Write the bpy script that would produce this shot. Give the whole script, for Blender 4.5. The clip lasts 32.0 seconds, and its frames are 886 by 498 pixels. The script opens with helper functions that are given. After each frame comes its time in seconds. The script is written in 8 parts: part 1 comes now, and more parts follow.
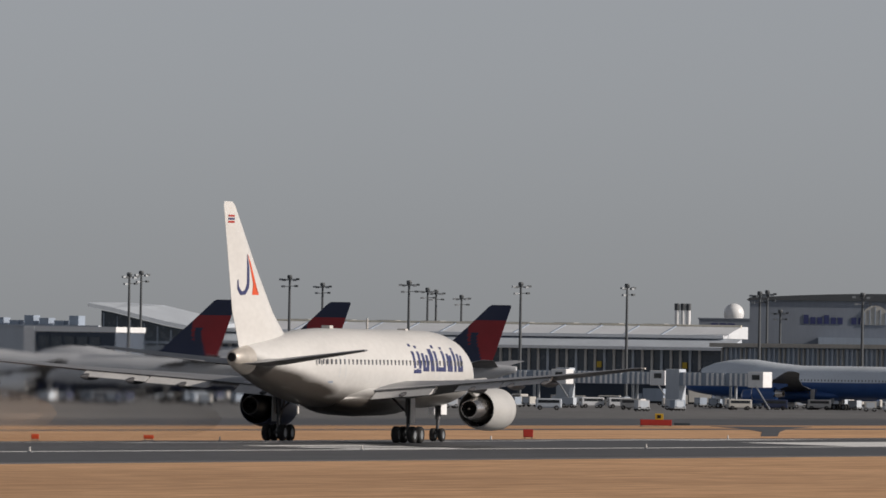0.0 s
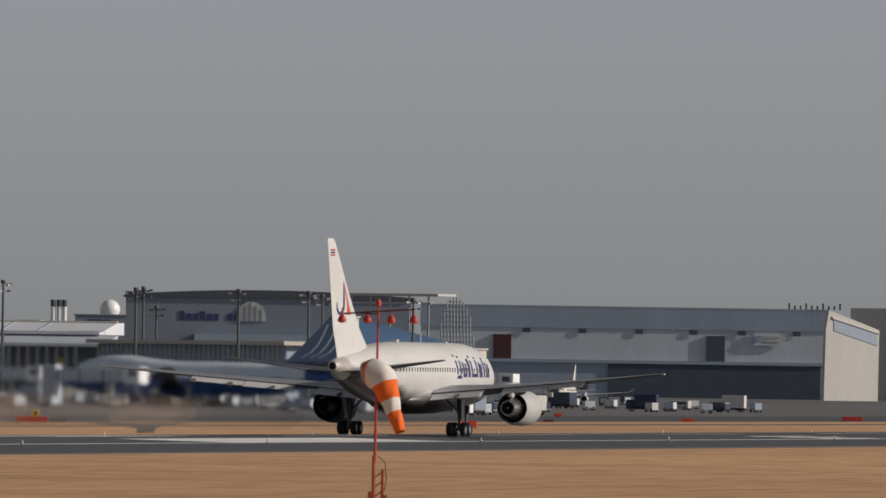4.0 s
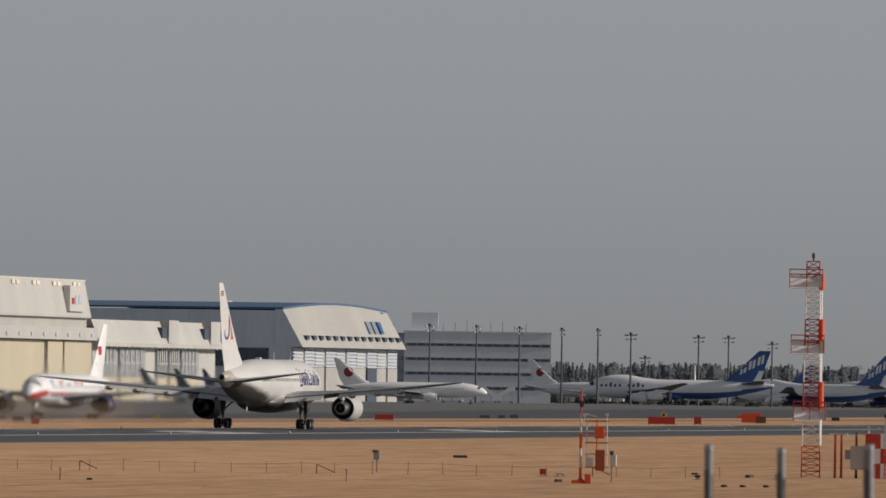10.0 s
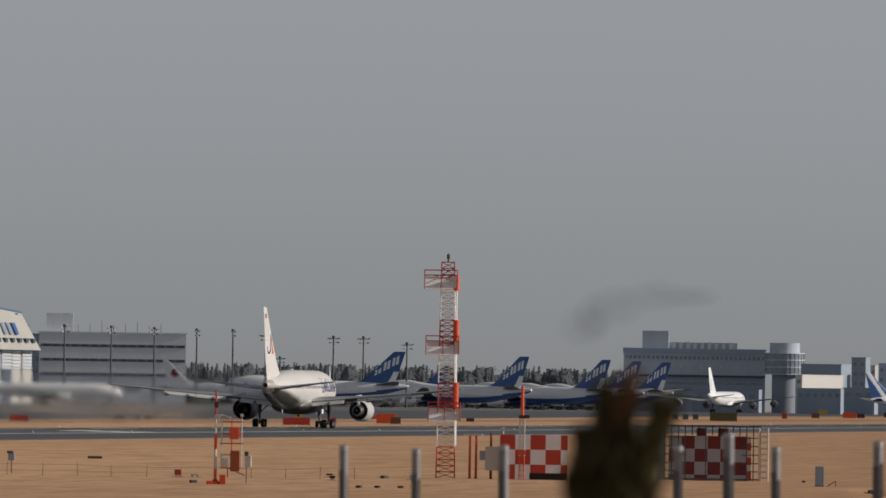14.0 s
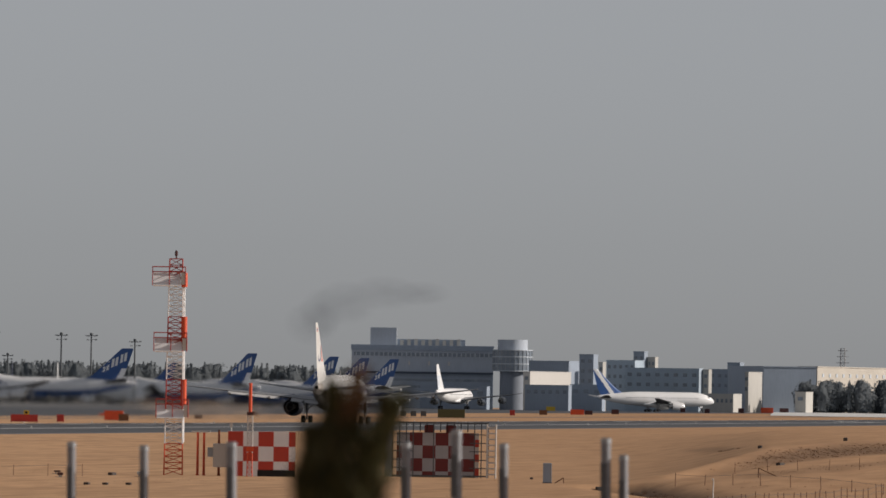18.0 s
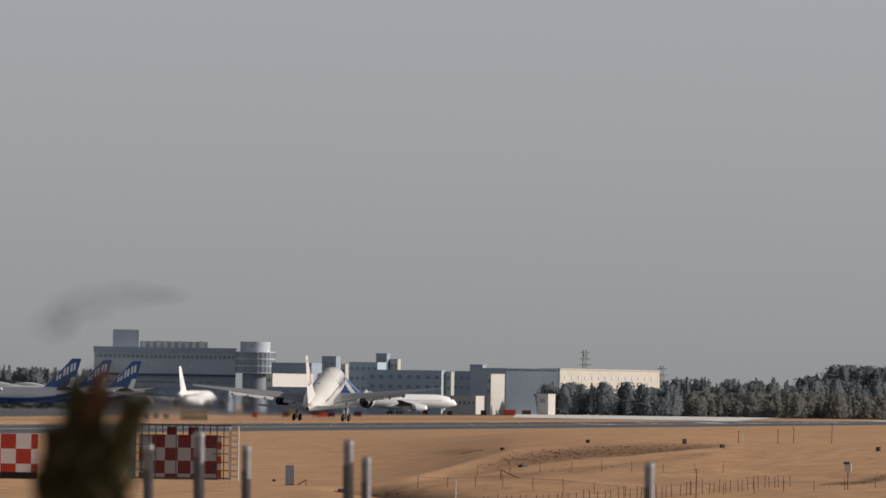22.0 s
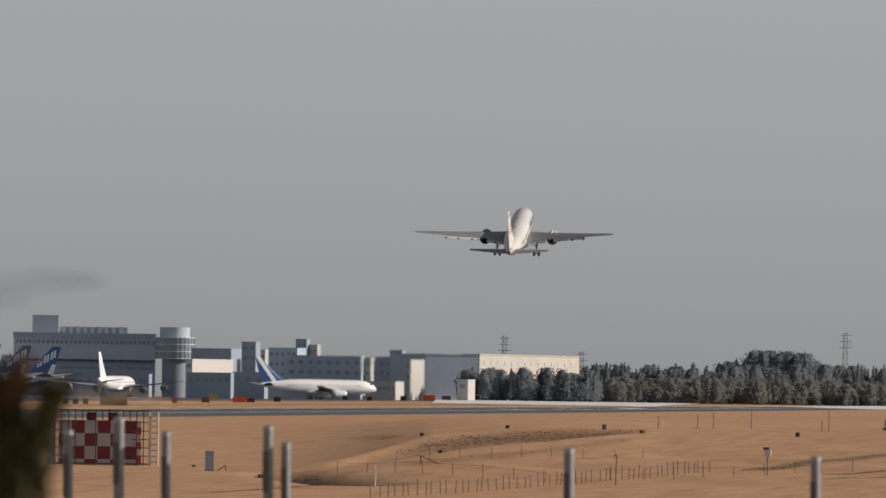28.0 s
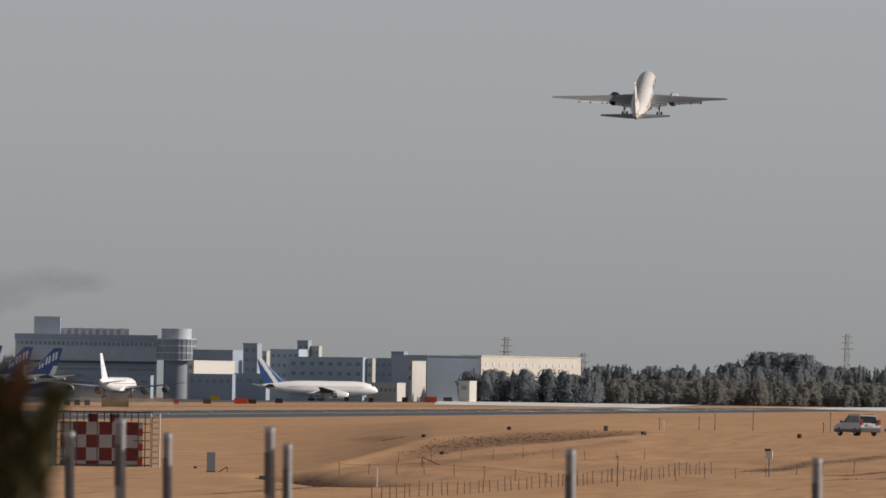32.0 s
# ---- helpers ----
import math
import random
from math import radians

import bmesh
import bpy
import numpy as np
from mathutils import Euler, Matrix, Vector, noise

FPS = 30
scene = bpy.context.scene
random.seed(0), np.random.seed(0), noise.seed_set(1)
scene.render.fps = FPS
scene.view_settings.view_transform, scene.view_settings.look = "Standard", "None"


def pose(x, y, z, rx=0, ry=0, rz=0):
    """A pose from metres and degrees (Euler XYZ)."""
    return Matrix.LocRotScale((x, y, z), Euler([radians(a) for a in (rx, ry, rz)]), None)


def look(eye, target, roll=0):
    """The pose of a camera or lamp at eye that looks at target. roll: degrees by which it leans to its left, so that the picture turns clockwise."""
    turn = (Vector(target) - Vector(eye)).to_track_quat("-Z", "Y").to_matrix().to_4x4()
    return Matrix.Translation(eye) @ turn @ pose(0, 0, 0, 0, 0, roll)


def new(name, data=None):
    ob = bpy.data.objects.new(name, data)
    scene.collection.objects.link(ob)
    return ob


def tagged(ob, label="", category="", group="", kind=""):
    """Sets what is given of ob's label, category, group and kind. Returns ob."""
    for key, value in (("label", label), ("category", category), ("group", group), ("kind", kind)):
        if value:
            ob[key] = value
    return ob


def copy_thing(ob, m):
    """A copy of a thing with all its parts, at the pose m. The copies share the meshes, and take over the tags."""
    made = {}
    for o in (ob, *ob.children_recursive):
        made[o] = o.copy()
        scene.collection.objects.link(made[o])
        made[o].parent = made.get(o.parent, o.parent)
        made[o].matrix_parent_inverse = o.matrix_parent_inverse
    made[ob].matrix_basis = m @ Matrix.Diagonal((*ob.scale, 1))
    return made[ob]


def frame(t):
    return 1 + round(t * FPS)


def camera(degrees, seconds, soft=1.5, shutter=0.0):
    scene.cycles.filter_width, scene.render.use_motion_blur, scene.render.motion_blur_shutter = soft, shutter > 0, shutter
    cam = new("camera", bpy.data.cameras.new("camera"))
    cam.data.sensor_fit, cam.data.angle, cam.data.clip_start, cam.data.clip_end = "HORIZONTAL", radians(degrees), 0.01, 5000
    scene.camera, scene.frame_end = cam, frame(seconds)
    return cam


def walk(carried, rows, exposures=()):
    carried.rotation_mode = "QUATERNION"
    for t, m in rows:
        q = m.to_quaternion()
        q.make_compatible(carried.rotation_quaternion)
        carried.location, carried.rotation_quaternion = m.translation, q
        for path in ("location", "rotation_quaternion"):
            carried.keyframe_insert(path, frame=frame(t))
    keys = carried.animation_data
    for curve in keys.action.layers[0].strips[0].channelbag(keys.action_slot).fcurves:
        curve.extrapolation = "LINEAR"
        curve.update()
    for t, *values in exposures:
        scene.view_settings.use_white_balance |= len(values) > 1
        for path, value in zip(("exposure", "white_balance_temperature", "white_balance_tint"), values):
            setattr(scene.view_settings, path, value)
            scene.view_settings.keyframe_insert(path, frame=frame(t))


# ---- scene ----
# Telephoto view over an airport from a bank behind the perimeter fence.
# World: +Y along the runway, +X to the right, z = 0 on the runway's crown; eye at (0, 0).
cam = camera(4.49, 32.0, soft=1.6)
EYE = 5.03
cam.data.dof.use_dof = True
cam.data.dof.focus_distance = 1500.0
cam.data.dof.aperture_fstop = 12.0

def bearing(az, d):
    """Ground position at a bearing (degrees right of the runway's direction) and a distance."""
    return d * math.sin(radians(az)), d * math.cos(radians(az))


def view(az, el):
    x, y = bearing(az, 1000.0)
    return look((0, 0, EYE), (x, y, EYE + 1000.0 * math.tan(radians(el))), roll=0.87)


# seconds, bearing and tilt in degrees: a slow pan that follows the departing aircraft
walk(cam, [(t, view(a, e)) for t, a, e in [
    (0.0, -18.626, 0.609), (0.5, -18.320, 0.614), (1.0, -17.982, 0.617), (1.5, -17.526, 0.617), (2.0, -17.063, 0.618),
    (2.5, -16.604, 0.625), (3.0, -16.186, 0.630), (3.5, -15.827, 0.633), (5.5, -14.382, 0.649), (6.0, -14.049, 0.650),
    (6.5, -13.673, 0.656), (7.0, -13.342, 0.656), (7.5, -12.917, 0.668), (8.0, -12.466, 0.666), (8.5, -11.950, 0.670),
    (9.0, -11.427, 0.679), (9.5, -11.046, 0.693), (10.0, -10.676, 0.694), (10.5, -10.382, 0.702), (11.0, -10.181, 0.700),
    (11.5, -9.914, 0.704), (12.0, -9.549, 0.715), (12.5, -9.376, 0.717), (13.0, -9.183, 0.716), (13.5, -8.982, 0.721),
    (15.5, -8.354, 0.729), (16.0, -8.113, 0.729), (16.5, -7.919, 0.731), (17.0, -7.737, 0.731), (17.5, -7.569, 0.732),
    (18.0, -7.446, 0.730), (18.5, -7.249, 0.735), (19.0, -7.098, 0.744), (19.5, -6.946, 0.743), (20.0, -6.795, 0.745),
    (20.5, -6.611, 0.745), (21.0, -6.407, 0.748), (21.5, -6.239, 0.755), (22.0, -6.141, 0.760), (22.5, -5.907, 0.759),
    (23.0, -5.745, 0.760), (23.5, -5.743, 0.743), (24.0, -5.717, 0.734), (24.5, -5.730, 0.741), (25.0, -5.720, 0.736),
    (25.5, -5.698, 0.724), (27.5, -5.730, 0.697), (28.0, -5.733, 0.693), (28.5, -5.740, 0.695), (29.0, -5.748, 0.690),
    (29.5, -5.743, 0.693), (30.0, -5.742, 0.699), (30.5, -5.740, 0.703), (31.0, -5.744, 0.694), (31.5, -5.746, 0.699),
    (32.0, -5.741, 0.700),
]],
     exposures=[(0.0, 0.23, 6300, 12), (1.0, 0.23, 6310, 12), (2.0, 0.06, 6330, 12), (6.0, 0.10, 6330, 12), (7.0, 0.11, 6320, 12), (8.0, 0.25, 6300, 11), (9.0, 0.14, 6300, 11), (13.0, 0.17, 6280, 11), (16.0, 0.18, 6330, 12), (19.0, 0.38, 6400, 12), (20.0, 0.43, 6400, 12), (22.0, 0.41, 6410, 12), (23.0, 0.28, 6420, 12), (24.0, 0.24, 6430, 12), (28.0, 0.42, 6430, 12), (32.0, 0.42, 6430, 12)])

# ------------------------------------------------------------------ light
SUN_AZ, SUN_EL = 82.0, 23.0
world = bpy.data.worlds.new("world")
scene.world = world
world.use_nodes = True
wn, wl = world.node_tree.nodes, world.node_tree.links
sky = wn.new("ShaderNodeTexSky")
sky.sky_type = "NISHITA"
sky.sun_disc = False
sky.sun_elevation = radians(SUN_EL)
sky.sun_rotation = radians(SUN_AZ)
sky.air_density, sky.dust_density, sky.ozone_density = 0.5, 0.5, 1.0
hsv = wn.new("ShaderNodeHueSaturation")
hsv.inputs["Saturation"].default_value = 0.2
wl.new(sky.outputs["Color"], hsv.inputs["Color"])
wl.new(hsv.outputs["Color"], wn["Background"].inputs["Color"])
wn["Background"].inputs["Strength"].default_value = 0.057
sun = new("sun", bpy.data.lights.new("sun", "SUN"))
sun.data.energy = 3.0
sun.data.angle = radians(0.6)
sun.data.color = (1.0, 0.89, 0.76)
sx, sy = bearing(SUN_AZ, math.cos(radians(SUN_EL)))
sun.matrix_basis = look((sx * 100, sy * 100, 100 * math.sin(radians(SUN_EL))), (0, 0, 0))


# ------------------------------------------------------------------ materials
def mat(name, color, rough=0.6, metal=0.0, var=0.12, scale=2.0, bump=0.0, fine=12.0, stretch=(1, 1, 1), spec=0.5, grime=0.0):
    """Painted or plain surface: two scales of noise on the colour, roughness variation and fine relief."""
    m = bpy.data.materials.new(name)
    m.use_nodes = True
    n, l = m.node_tree.nodes, m.node_tree.links
    b = n["Principled BSDF"]
    b.inputs["Metallic"].default_value = metal
    b.inputs["Specular IOR Level"].default_value = spec
    co = n.new("ShaderNodeTexCoord")
    mp = n.new("ShaderNodeMapping")
    mp.inputs["Scale"].default_value = stretch
    l.new(co.outputs["Object"], mp.inputs["Vector"])
    a = n.new("ShaderNodeTexNoise")
    a.inputs["Scale"].default_value = 1.0 / scale
    a.inputs["Detail"].default_value = 4
    f = n.new("ShaderNodeTexNoise")
    f.inputs["Scale"].default_value = fine / scale
    f.inputs["Detail"].default_value = 3
    for t in (a, f):
        l.new(mp.outputs["Vector"], t.inputs["Vector"])
    add = n.new("ShaderNodeMath")
    add.operation = "ADD"
    l.new(a.outputs["Fac"], add.inputs[0])
    l.new(f.outputs["Fac"], add.inputs[1])
    mr = n.new("ShaderNodeMapRange")
    mr.inputs["From Min"].default_value, mr.inputs["From Max"].default_value = 0.7, 1.3
    mr.inputs["To Min"].default_value, mr.inputs["To Max"].default_value = 1 - var, 1 + var
    l.new(add.outputs[0], mr.inputs["Value"])
    mix = n.new("ShaderNodeVectorMath")
    mix.operation = "SCALE"
    mix.inputs[0].default_value = color
    l.new(mr.outputs["Result"], mix.inputs["Scale"])
    l.new(mix.outputs[0], b.inputs["Base Color"])
    rr = n.new("ShaderNodeMapRange")
    rr.inputs["From Min"].default_value, rr.inputs["From Max"].default_value = 0.3, 0.7
    rr.inputs["To Min"].default_value, rr.inputs["To Max"].default_value = max(0.02, rough - 0.08), min(1, rough + 0.08)
    l.new(a.outputs["Fac"], rr.inputs["Value"])
    l.new(rr.outputs["Result"], b.inputs["Roughness"])
    if bump:
        bp = n.new("ShaderNodeBump")
        bp.inputs["Distance"].default_value = bump
        l.new(f.outputs["Fac"], bp.inputs["Height"])
        l.new(bp.outputs["Normal"], b.inputs["Normal"])
    return m


def glass_like(name, color, rough=0.08):
    return mat(name, color, rough, 0.0, 0.25, 3.0, spec=0.7)


def field_material():
    """Dry grass: streaks, blotches and fine grain, with brown rough grass and bare earth by the ground's cover."""
    m = mat("dry_grass", (0.61, 0.375, 0.215), 0.95, 0, 0.26, 26.0, 0.05, 60.0, (0.35, 0.06, 1), 0.1)
    n, l = m.node_tree.nodes, m.node_tree.links
    b = n["Principled BSDF"]
    plain = b.inputs["Base Color"].links[0].from_socket
    co = n.new("ShaderNodeTexCoord")

    def noise_of(scale, stretch, detail):
        mp, t = n.new("ShaderNodeMapping"), n.new("ShaderNodeTexNoise")
        mp.inputs["Scale"].default_value = stretch
        t.inputs["Scale"].default_value, t.inputs["Detail"].default_value = scale, detail
        l.new(co.outputs["Object"], mp.inputs["Vector"])
        l.new(mp.outputs["Vector"], t.inputs["Vector"])
        return t.outputs["Fac"]

    def math_of(op, a, c, d=None):
        k = n.new("ShaderNodeMath")
        k.operation = op
        k.use_clamp = op == "MULTIPLY_ADD"
        for i, v in enumerate((a, c, d)):
            if v is not None:
                if isinstance(v, (int, float)):
                    k.inputs[i].default_value = v
                else:
                    l.new(v, k.inputs[i])
        return k.outputs[0]

    def blend(fac, a, c):
        k = n.new("ShaderNodeMix")
        k.data_type = "RGBA"
        l.new(fac, k.inputs["Factor"])
        l.new(a, k.inputs["A"])
        k.inputs["B"].default_value = c + (1,)
        return k.outputs["Result"]
    att = {}
    for key in ("earth", "rough"):
        a = n.new("ShaderNodeAttribute")
        a.attribute_name = key
        att[key] = a.outputs["Fac"]
    blotch = noise_of(0.16, (1, 0.16, 1), 5)
    fleck = noise_of(1.3, (1, 0.2, 1), 4)
    streak = noise_of(0.05, (0.25, 0.9, 1), 5)
    brown = math_of("MULTIPLY", att["rough"], math_of("MULTIPLY_ADD", blotch, 1.1, 0.12))
    col = blend(brown, plain, (0.48, 0.285, 0.16))
    col = blend(math_of("MULTIPLY_ADD", streak, 2.0, -1.0), col, (0.42, 0.255, 0.145))
    tuft = noise_of(0.9, (0.8, 0.06, 1), 6)
    col = blend(math_of("MULTIPLY_ADD", tuft, 3.0, -1.42), col, (0.37, 0.215, 0.115))
    bare = math_of("MULTIPLY_ADD", att["earth"], 1.0, math_of("MULTIPLY_ADD", fleck, 1.6, -1.15))
    bare = math_of("MULTIPLY", bare, math_of("MULTIPLY_ADD", att["earth"], 3.0, 0.0))
    col = blend(bare, col, (0.21, 0.13, 0.08))
    l.new(col, b.inputs["Base Color"])
    return m


M_FIELD = field_material()
M_ASPHALT = mat("asphalt", (0.075, 0.076, 0.08), 0.55, 0, 0.25, 14.0, 0.01, 30.0, (1, 0.12, 1), 0.45)
M_CONCRETE = mat("apron_concrete", (0.155, 0.155, 0.155), 0.8, 0, 0.3, 30.0, 0.01, 20.0, (1, 0.3, 1), 0.3)
M_MARK = mat("runway_white", (0.80, 0.80, 0.79), 0.7, 0, 0.2, 3.0)
# parked white raised against shade, jet white lowered against sun, in the colour
M_WHITE = mat("aircraft_white", (0.86, 0.87, 0.88), 0.35, 0, 0.04, 4.0, 0, 8.0, (1, 0.4, 1))
M_JETWHITE = mat("toned_jet_white", (0.66, 0.655, 0.64), 0.38, 0, 0.06, 3.0, 0, 9.0, (1, 0.5, 1))
def soiled_shaded_paint():
    """White paint with grime, and shade put into the colour, by place on the body."""
    m = mat("soiled_shaded_white", (0.64, 0.635, 0.62), 0.38, 0, 0.06, 3.0, 0, 9.0, (1, 0.5, 1))
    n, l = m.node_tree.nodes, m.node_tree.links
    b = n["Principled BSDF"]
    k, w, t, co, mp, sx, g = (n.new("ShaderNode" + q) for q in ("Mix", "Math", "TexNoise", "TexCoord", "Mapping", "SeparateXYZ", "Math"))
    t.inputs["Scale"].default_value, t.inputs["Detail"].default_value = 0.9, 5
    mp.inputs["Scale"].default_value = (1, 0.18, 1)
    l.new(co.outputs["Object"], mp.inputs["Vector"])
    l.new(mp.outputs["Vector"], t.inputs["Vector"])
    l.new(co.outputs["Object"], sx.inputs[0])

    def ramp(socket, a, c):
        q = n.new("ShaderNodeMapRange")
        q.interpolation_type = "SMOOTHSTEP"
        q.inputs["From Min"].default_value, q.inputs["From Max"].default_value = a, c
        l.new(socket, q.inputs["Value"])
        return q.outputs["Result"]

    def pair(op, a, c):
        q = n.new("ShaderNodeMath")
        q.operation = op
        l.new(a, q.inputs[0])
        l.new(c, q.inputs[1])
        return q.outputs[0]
    # keel oil, climbing exhaust grime, and belly and tail shade put into the colour
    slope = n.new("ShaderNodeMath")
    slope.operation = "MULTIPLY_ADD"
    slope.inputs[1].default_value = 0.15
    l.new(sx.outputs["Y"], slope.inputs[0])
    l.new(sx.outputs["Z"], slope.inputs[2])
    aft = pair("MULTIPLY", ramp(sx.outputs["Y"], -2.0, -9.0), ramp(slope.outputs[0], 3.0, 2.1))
    soot_shade = pair("MAXIMUM", aft, ramp(sx.outputs["Z"], 4.0, 2.75))
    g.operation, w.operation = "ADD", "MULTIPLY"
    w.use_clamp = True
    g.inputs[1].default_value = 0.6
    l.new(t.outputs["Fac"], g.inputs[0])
    l.new(soot_shade, w.inputs[0])
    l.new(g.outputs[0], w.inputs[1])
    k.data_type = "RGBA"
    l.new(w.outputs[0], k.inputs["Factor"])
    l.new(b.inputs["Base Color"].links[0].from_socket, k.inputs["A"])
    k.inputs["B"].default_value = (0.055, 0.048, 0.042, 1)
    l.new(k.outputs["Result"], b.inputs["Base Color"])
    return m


M_JETBODY = soiled_shaded_paint()
M_JETWING = mat("dull_grey_wing", (0.23, 0.235, 0.25), 0.4, 0, 0.12, 2.0)
# dark copy of the wing grey, with the underside's shade put into the colour
M_WINGLOW = mat("shaded_wing_underside", (0.06, 0.06, 0.065), 0.45, 0, 0.25, 2.0)
M_NACELLE = mat("grey_nacelle_paint", (0.50, 0.50, 0.49), 0.4, 0, 0.08, 1.5)
M_CABIN = mat("cabin_pane", (0.12, 0.13, 0.15), 0.2, 0, 0.2, 1.0)
M_FLAP = mat("pale_flap_paint", (0.56, 0.56, 0.56), 0.4, 0, 0.1, 2.0)
M_BELLY = mat("aircraft_grey_belly", (0.42, 0.42, 0.42), 0.45, 0, 0.08, 3.0)
M_WING = mat("wing_grey", (0.30, 0.31, 0.33), 0.4, 0, 0.08, 2.0)
M_STEEL = mat("bare_metal", (0.62, 0.6, 0.58), 0.28, 1.0, 0.08, 1.0)
M_DARKSTEEL = mat("burnt_metal", (0.10, 0.095, 0.09), 0.45, 0.8, 0.2, 0.6)
M_BLACK = mat("black_void", (0.012, 0.012, 0.013), 0.8, 0, 0.2, 1.0)
M_TYRE = mat("tyre_rubber", (0.018, 0.018, 0.019), 0.85, 0, 0.2, 0.3)
M_NAVY = mat("navy_paint", (0.035, 0.045, 0.14), 0.4, 0, 0.08, 2.0)
M_ORANGE = mat("orange_red_paint", (0.70, 0.09, 0.025), 0.5, 0, 0.1, 0.8)
M_REDP = mat("red_paint", (0.42, 0.035, 0.025), 0.5, 0, 0.12, 0.8)
M_GLASS = glass_like("window_glass", (0.02, 0.025, 0.03))
M_OPS = mat("grey_concrete_wall", (0.44, 0.49, 0.56), 0.7, 0, 0.08, 8.0, 0, 14.0, (1, 1, 0.15))
# pale glass, with the sky's reflection put into the colour
M_PALEGLASS = mat("sky_toned_door_glass", (0.33, 0.35, 0.37), 0.3, 0.0, 0.15, 3.0, spec=0.6)
# both panes are paled: distance haze over dark glass is put into the colour
M_FARPANE = mat("hazed_far_panes", (0.22, 0.26, 0.31), 0.25, 0.0, 0.2, 3.0, spec=0.6)
M_PANE = mat("hazed_window_panes", (0.06, 0.08, 0.105), 0.25, 0.0, 0.25, 3.0, spec=0.6)
M_BLUE = mat("blue_paint", (0.04, 0.11, 0.32), 0.4, 0, 0.08, 2.0)
M_DKBLUE = mat("dark_blue_paint", (0.02, 0.03, 0.075), 0.4, 0, 0.1, 2.0)
M_YELLOW = mat("yellow_paint", (0.62, 0.42, 0.03), 0.5, 0, 0.1, 0.6)
M_CREAM = mat("cream_panel", (0.54, 0.48, 0.355), 0.6, 0, 0.08, 9.0, 0, 14.0, (1, 1, 0.15))
M_SHED = mat("bright_cream_panel", (0.80, 0.74, 0.61), 0.6, 0, 0.08, 9.0, 0, 14.0, (1, 1, 0.15))
M_PALE = mat("pale_cladding", (0.50, 0.49, 0.46), 0.6, 0, 0.07, 8.0, 0, 14.0, (1, 1, 0.15))
M_GREY = mat("grey_cladding", (0.52, 0.57, 0.63), 0.6, 0, 0.07, 8.0, 0, 14.0, (1, 1, 0.15))
M_CARGO = mat("cargo_wall", (0.215, 0.245, 0.295), 0.6, 0, 0.07, 8.0, 0, 14.0, (1, 1, 0.15))
M_OFFICE = mat("pale_office_panel", (0.70, 0.73, 0.77), 0.6, 0, 0.06, 8.0, 0, 14.0, (1, 1, 0.15))
M_HALL = mat("blue_hall_wall", (0.70, 0.76, 0.83), 0.6, 0, 0.07, 8.0, 0, 14.0, (1, 1, 0.15))
M_FASCIA = mat("weathered_white_fascia", (0.42, 0.41, 0.385), 0.6, 0, 0.08, 8.0, 0, 14.0, (1, 1, 0.15))
M_WEEDS = mat("dark_rough_weeds", (0.34, 0.21, 0.13), 0.95, 0, 0.35, 5.0, 0.05, 12.0, (0.6, 0.15, 1), 0.1)
# pale colour that carries the sky's mirage glare on the far runway
M_FARGLARE = mat("far_runway_glare", (0.80, 0.80, 0.78), 0.6, 0, 0.25, 12.0, 0, 20.0, (1, 0.15, 1))
M_SLATE = mat("slate_cladding", (0.31, 0.37, 0.455), 0.6, 0, 0.08, 8.0, 0, 14.0, (1, 1, 0.15))
# also stands as colour for the shade inside doorways and recesses
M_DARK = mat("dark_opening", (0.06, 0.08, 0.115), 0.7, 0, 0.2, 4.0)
M_MAROON = mat("maroon_panel", (0.07, 0.022, 0.022), 0.6, 0, 0.15, 3.0)
M_ROOFBLUE = mat("blue_roof", (0.07, 0.14, 0.25), 0.5, 0, 0.12, 6.0)
M_ROOFPALE = mat("pale_roof", (0.52, 0.48, 0.42), 0.6, 0, 0.1, 10.0)
M_GALV = mat("galvanised_steel", (0.33, 0.35, 0.37), 0.45, 0.6, 0.12, 0.4)
M_POLE = mat("dark_pole", (0.09, 0.10, 0.11), 0.6, 0.2, 0.12, 1.0)
M_LATW = mat("white_lattice_paint", (0.6, 0.58, 0.55), 0.5, 0, 0.1, 0.5)


# ------------------------------------------------------------------ mesh helpers
def part(name, bm, material, parent=None, label="", smooth=False, loc=None):
    me = bpy.data.meshes.new(name)
    bmesh.ops.recalc_face_normals(bm, faces=bm.faces)
    bm.to_mesh(me)
    bm.free()
    for m in (material if isinstance(material, (list, tuple)) else [material]):
        me.materials.append(m)
    if smooth:
        me.polygons.foreach_set("use_smooth", [True] * len(me.polygons))
        me.set_sharp_from_angle(angle=radians(40))
    ob = new(name, me)
    if loc:
        ob.location = loc
    if parent:
        ob.parent = parent
    if label:
        ob["label"] = label
    return ob


def thing(name, m, label, category, group="", kind=""):
    ob = new(name)
    ob.empty_display_size = 0.1
    ob.matrix_basis = m
    return tagged(ob, label, category, group, kind)


def box(bm, x0, y0, z0, x1, y1, z1, mi=0):
    v = [bm.verts.new(p) for p in ((x0, y0, z0), (x1, y0, z0), (x1, y1, z0), (x0, y1, z0),
                                   (x0, y0, z1), (x1, y0, z1), (x1, y1, z1), (x0, y1, z1))]
    for q in ((3, 2, 1, 0), (4, 5, 6, 7), (0, 1, 5, 4), (1, 2, 6, 5), (2, 3, 7, 6), (3, 0, 4, 7)):
        bm.faces.new([v[i] for i in q]).material_index = mi
    return v


def bbox(x0, y0, z0, x1, y1, z1, bevel=0.0):
    bm = bmesh.new()
    box(bm, x0, y0, z0, x1, y1, z1)
    if bevel:
        bmesh.ops.bevel(bm, geom=bm.edges[:], offset=bevel, segments=2, affect="EDGES", profile=0.6)
    return bm


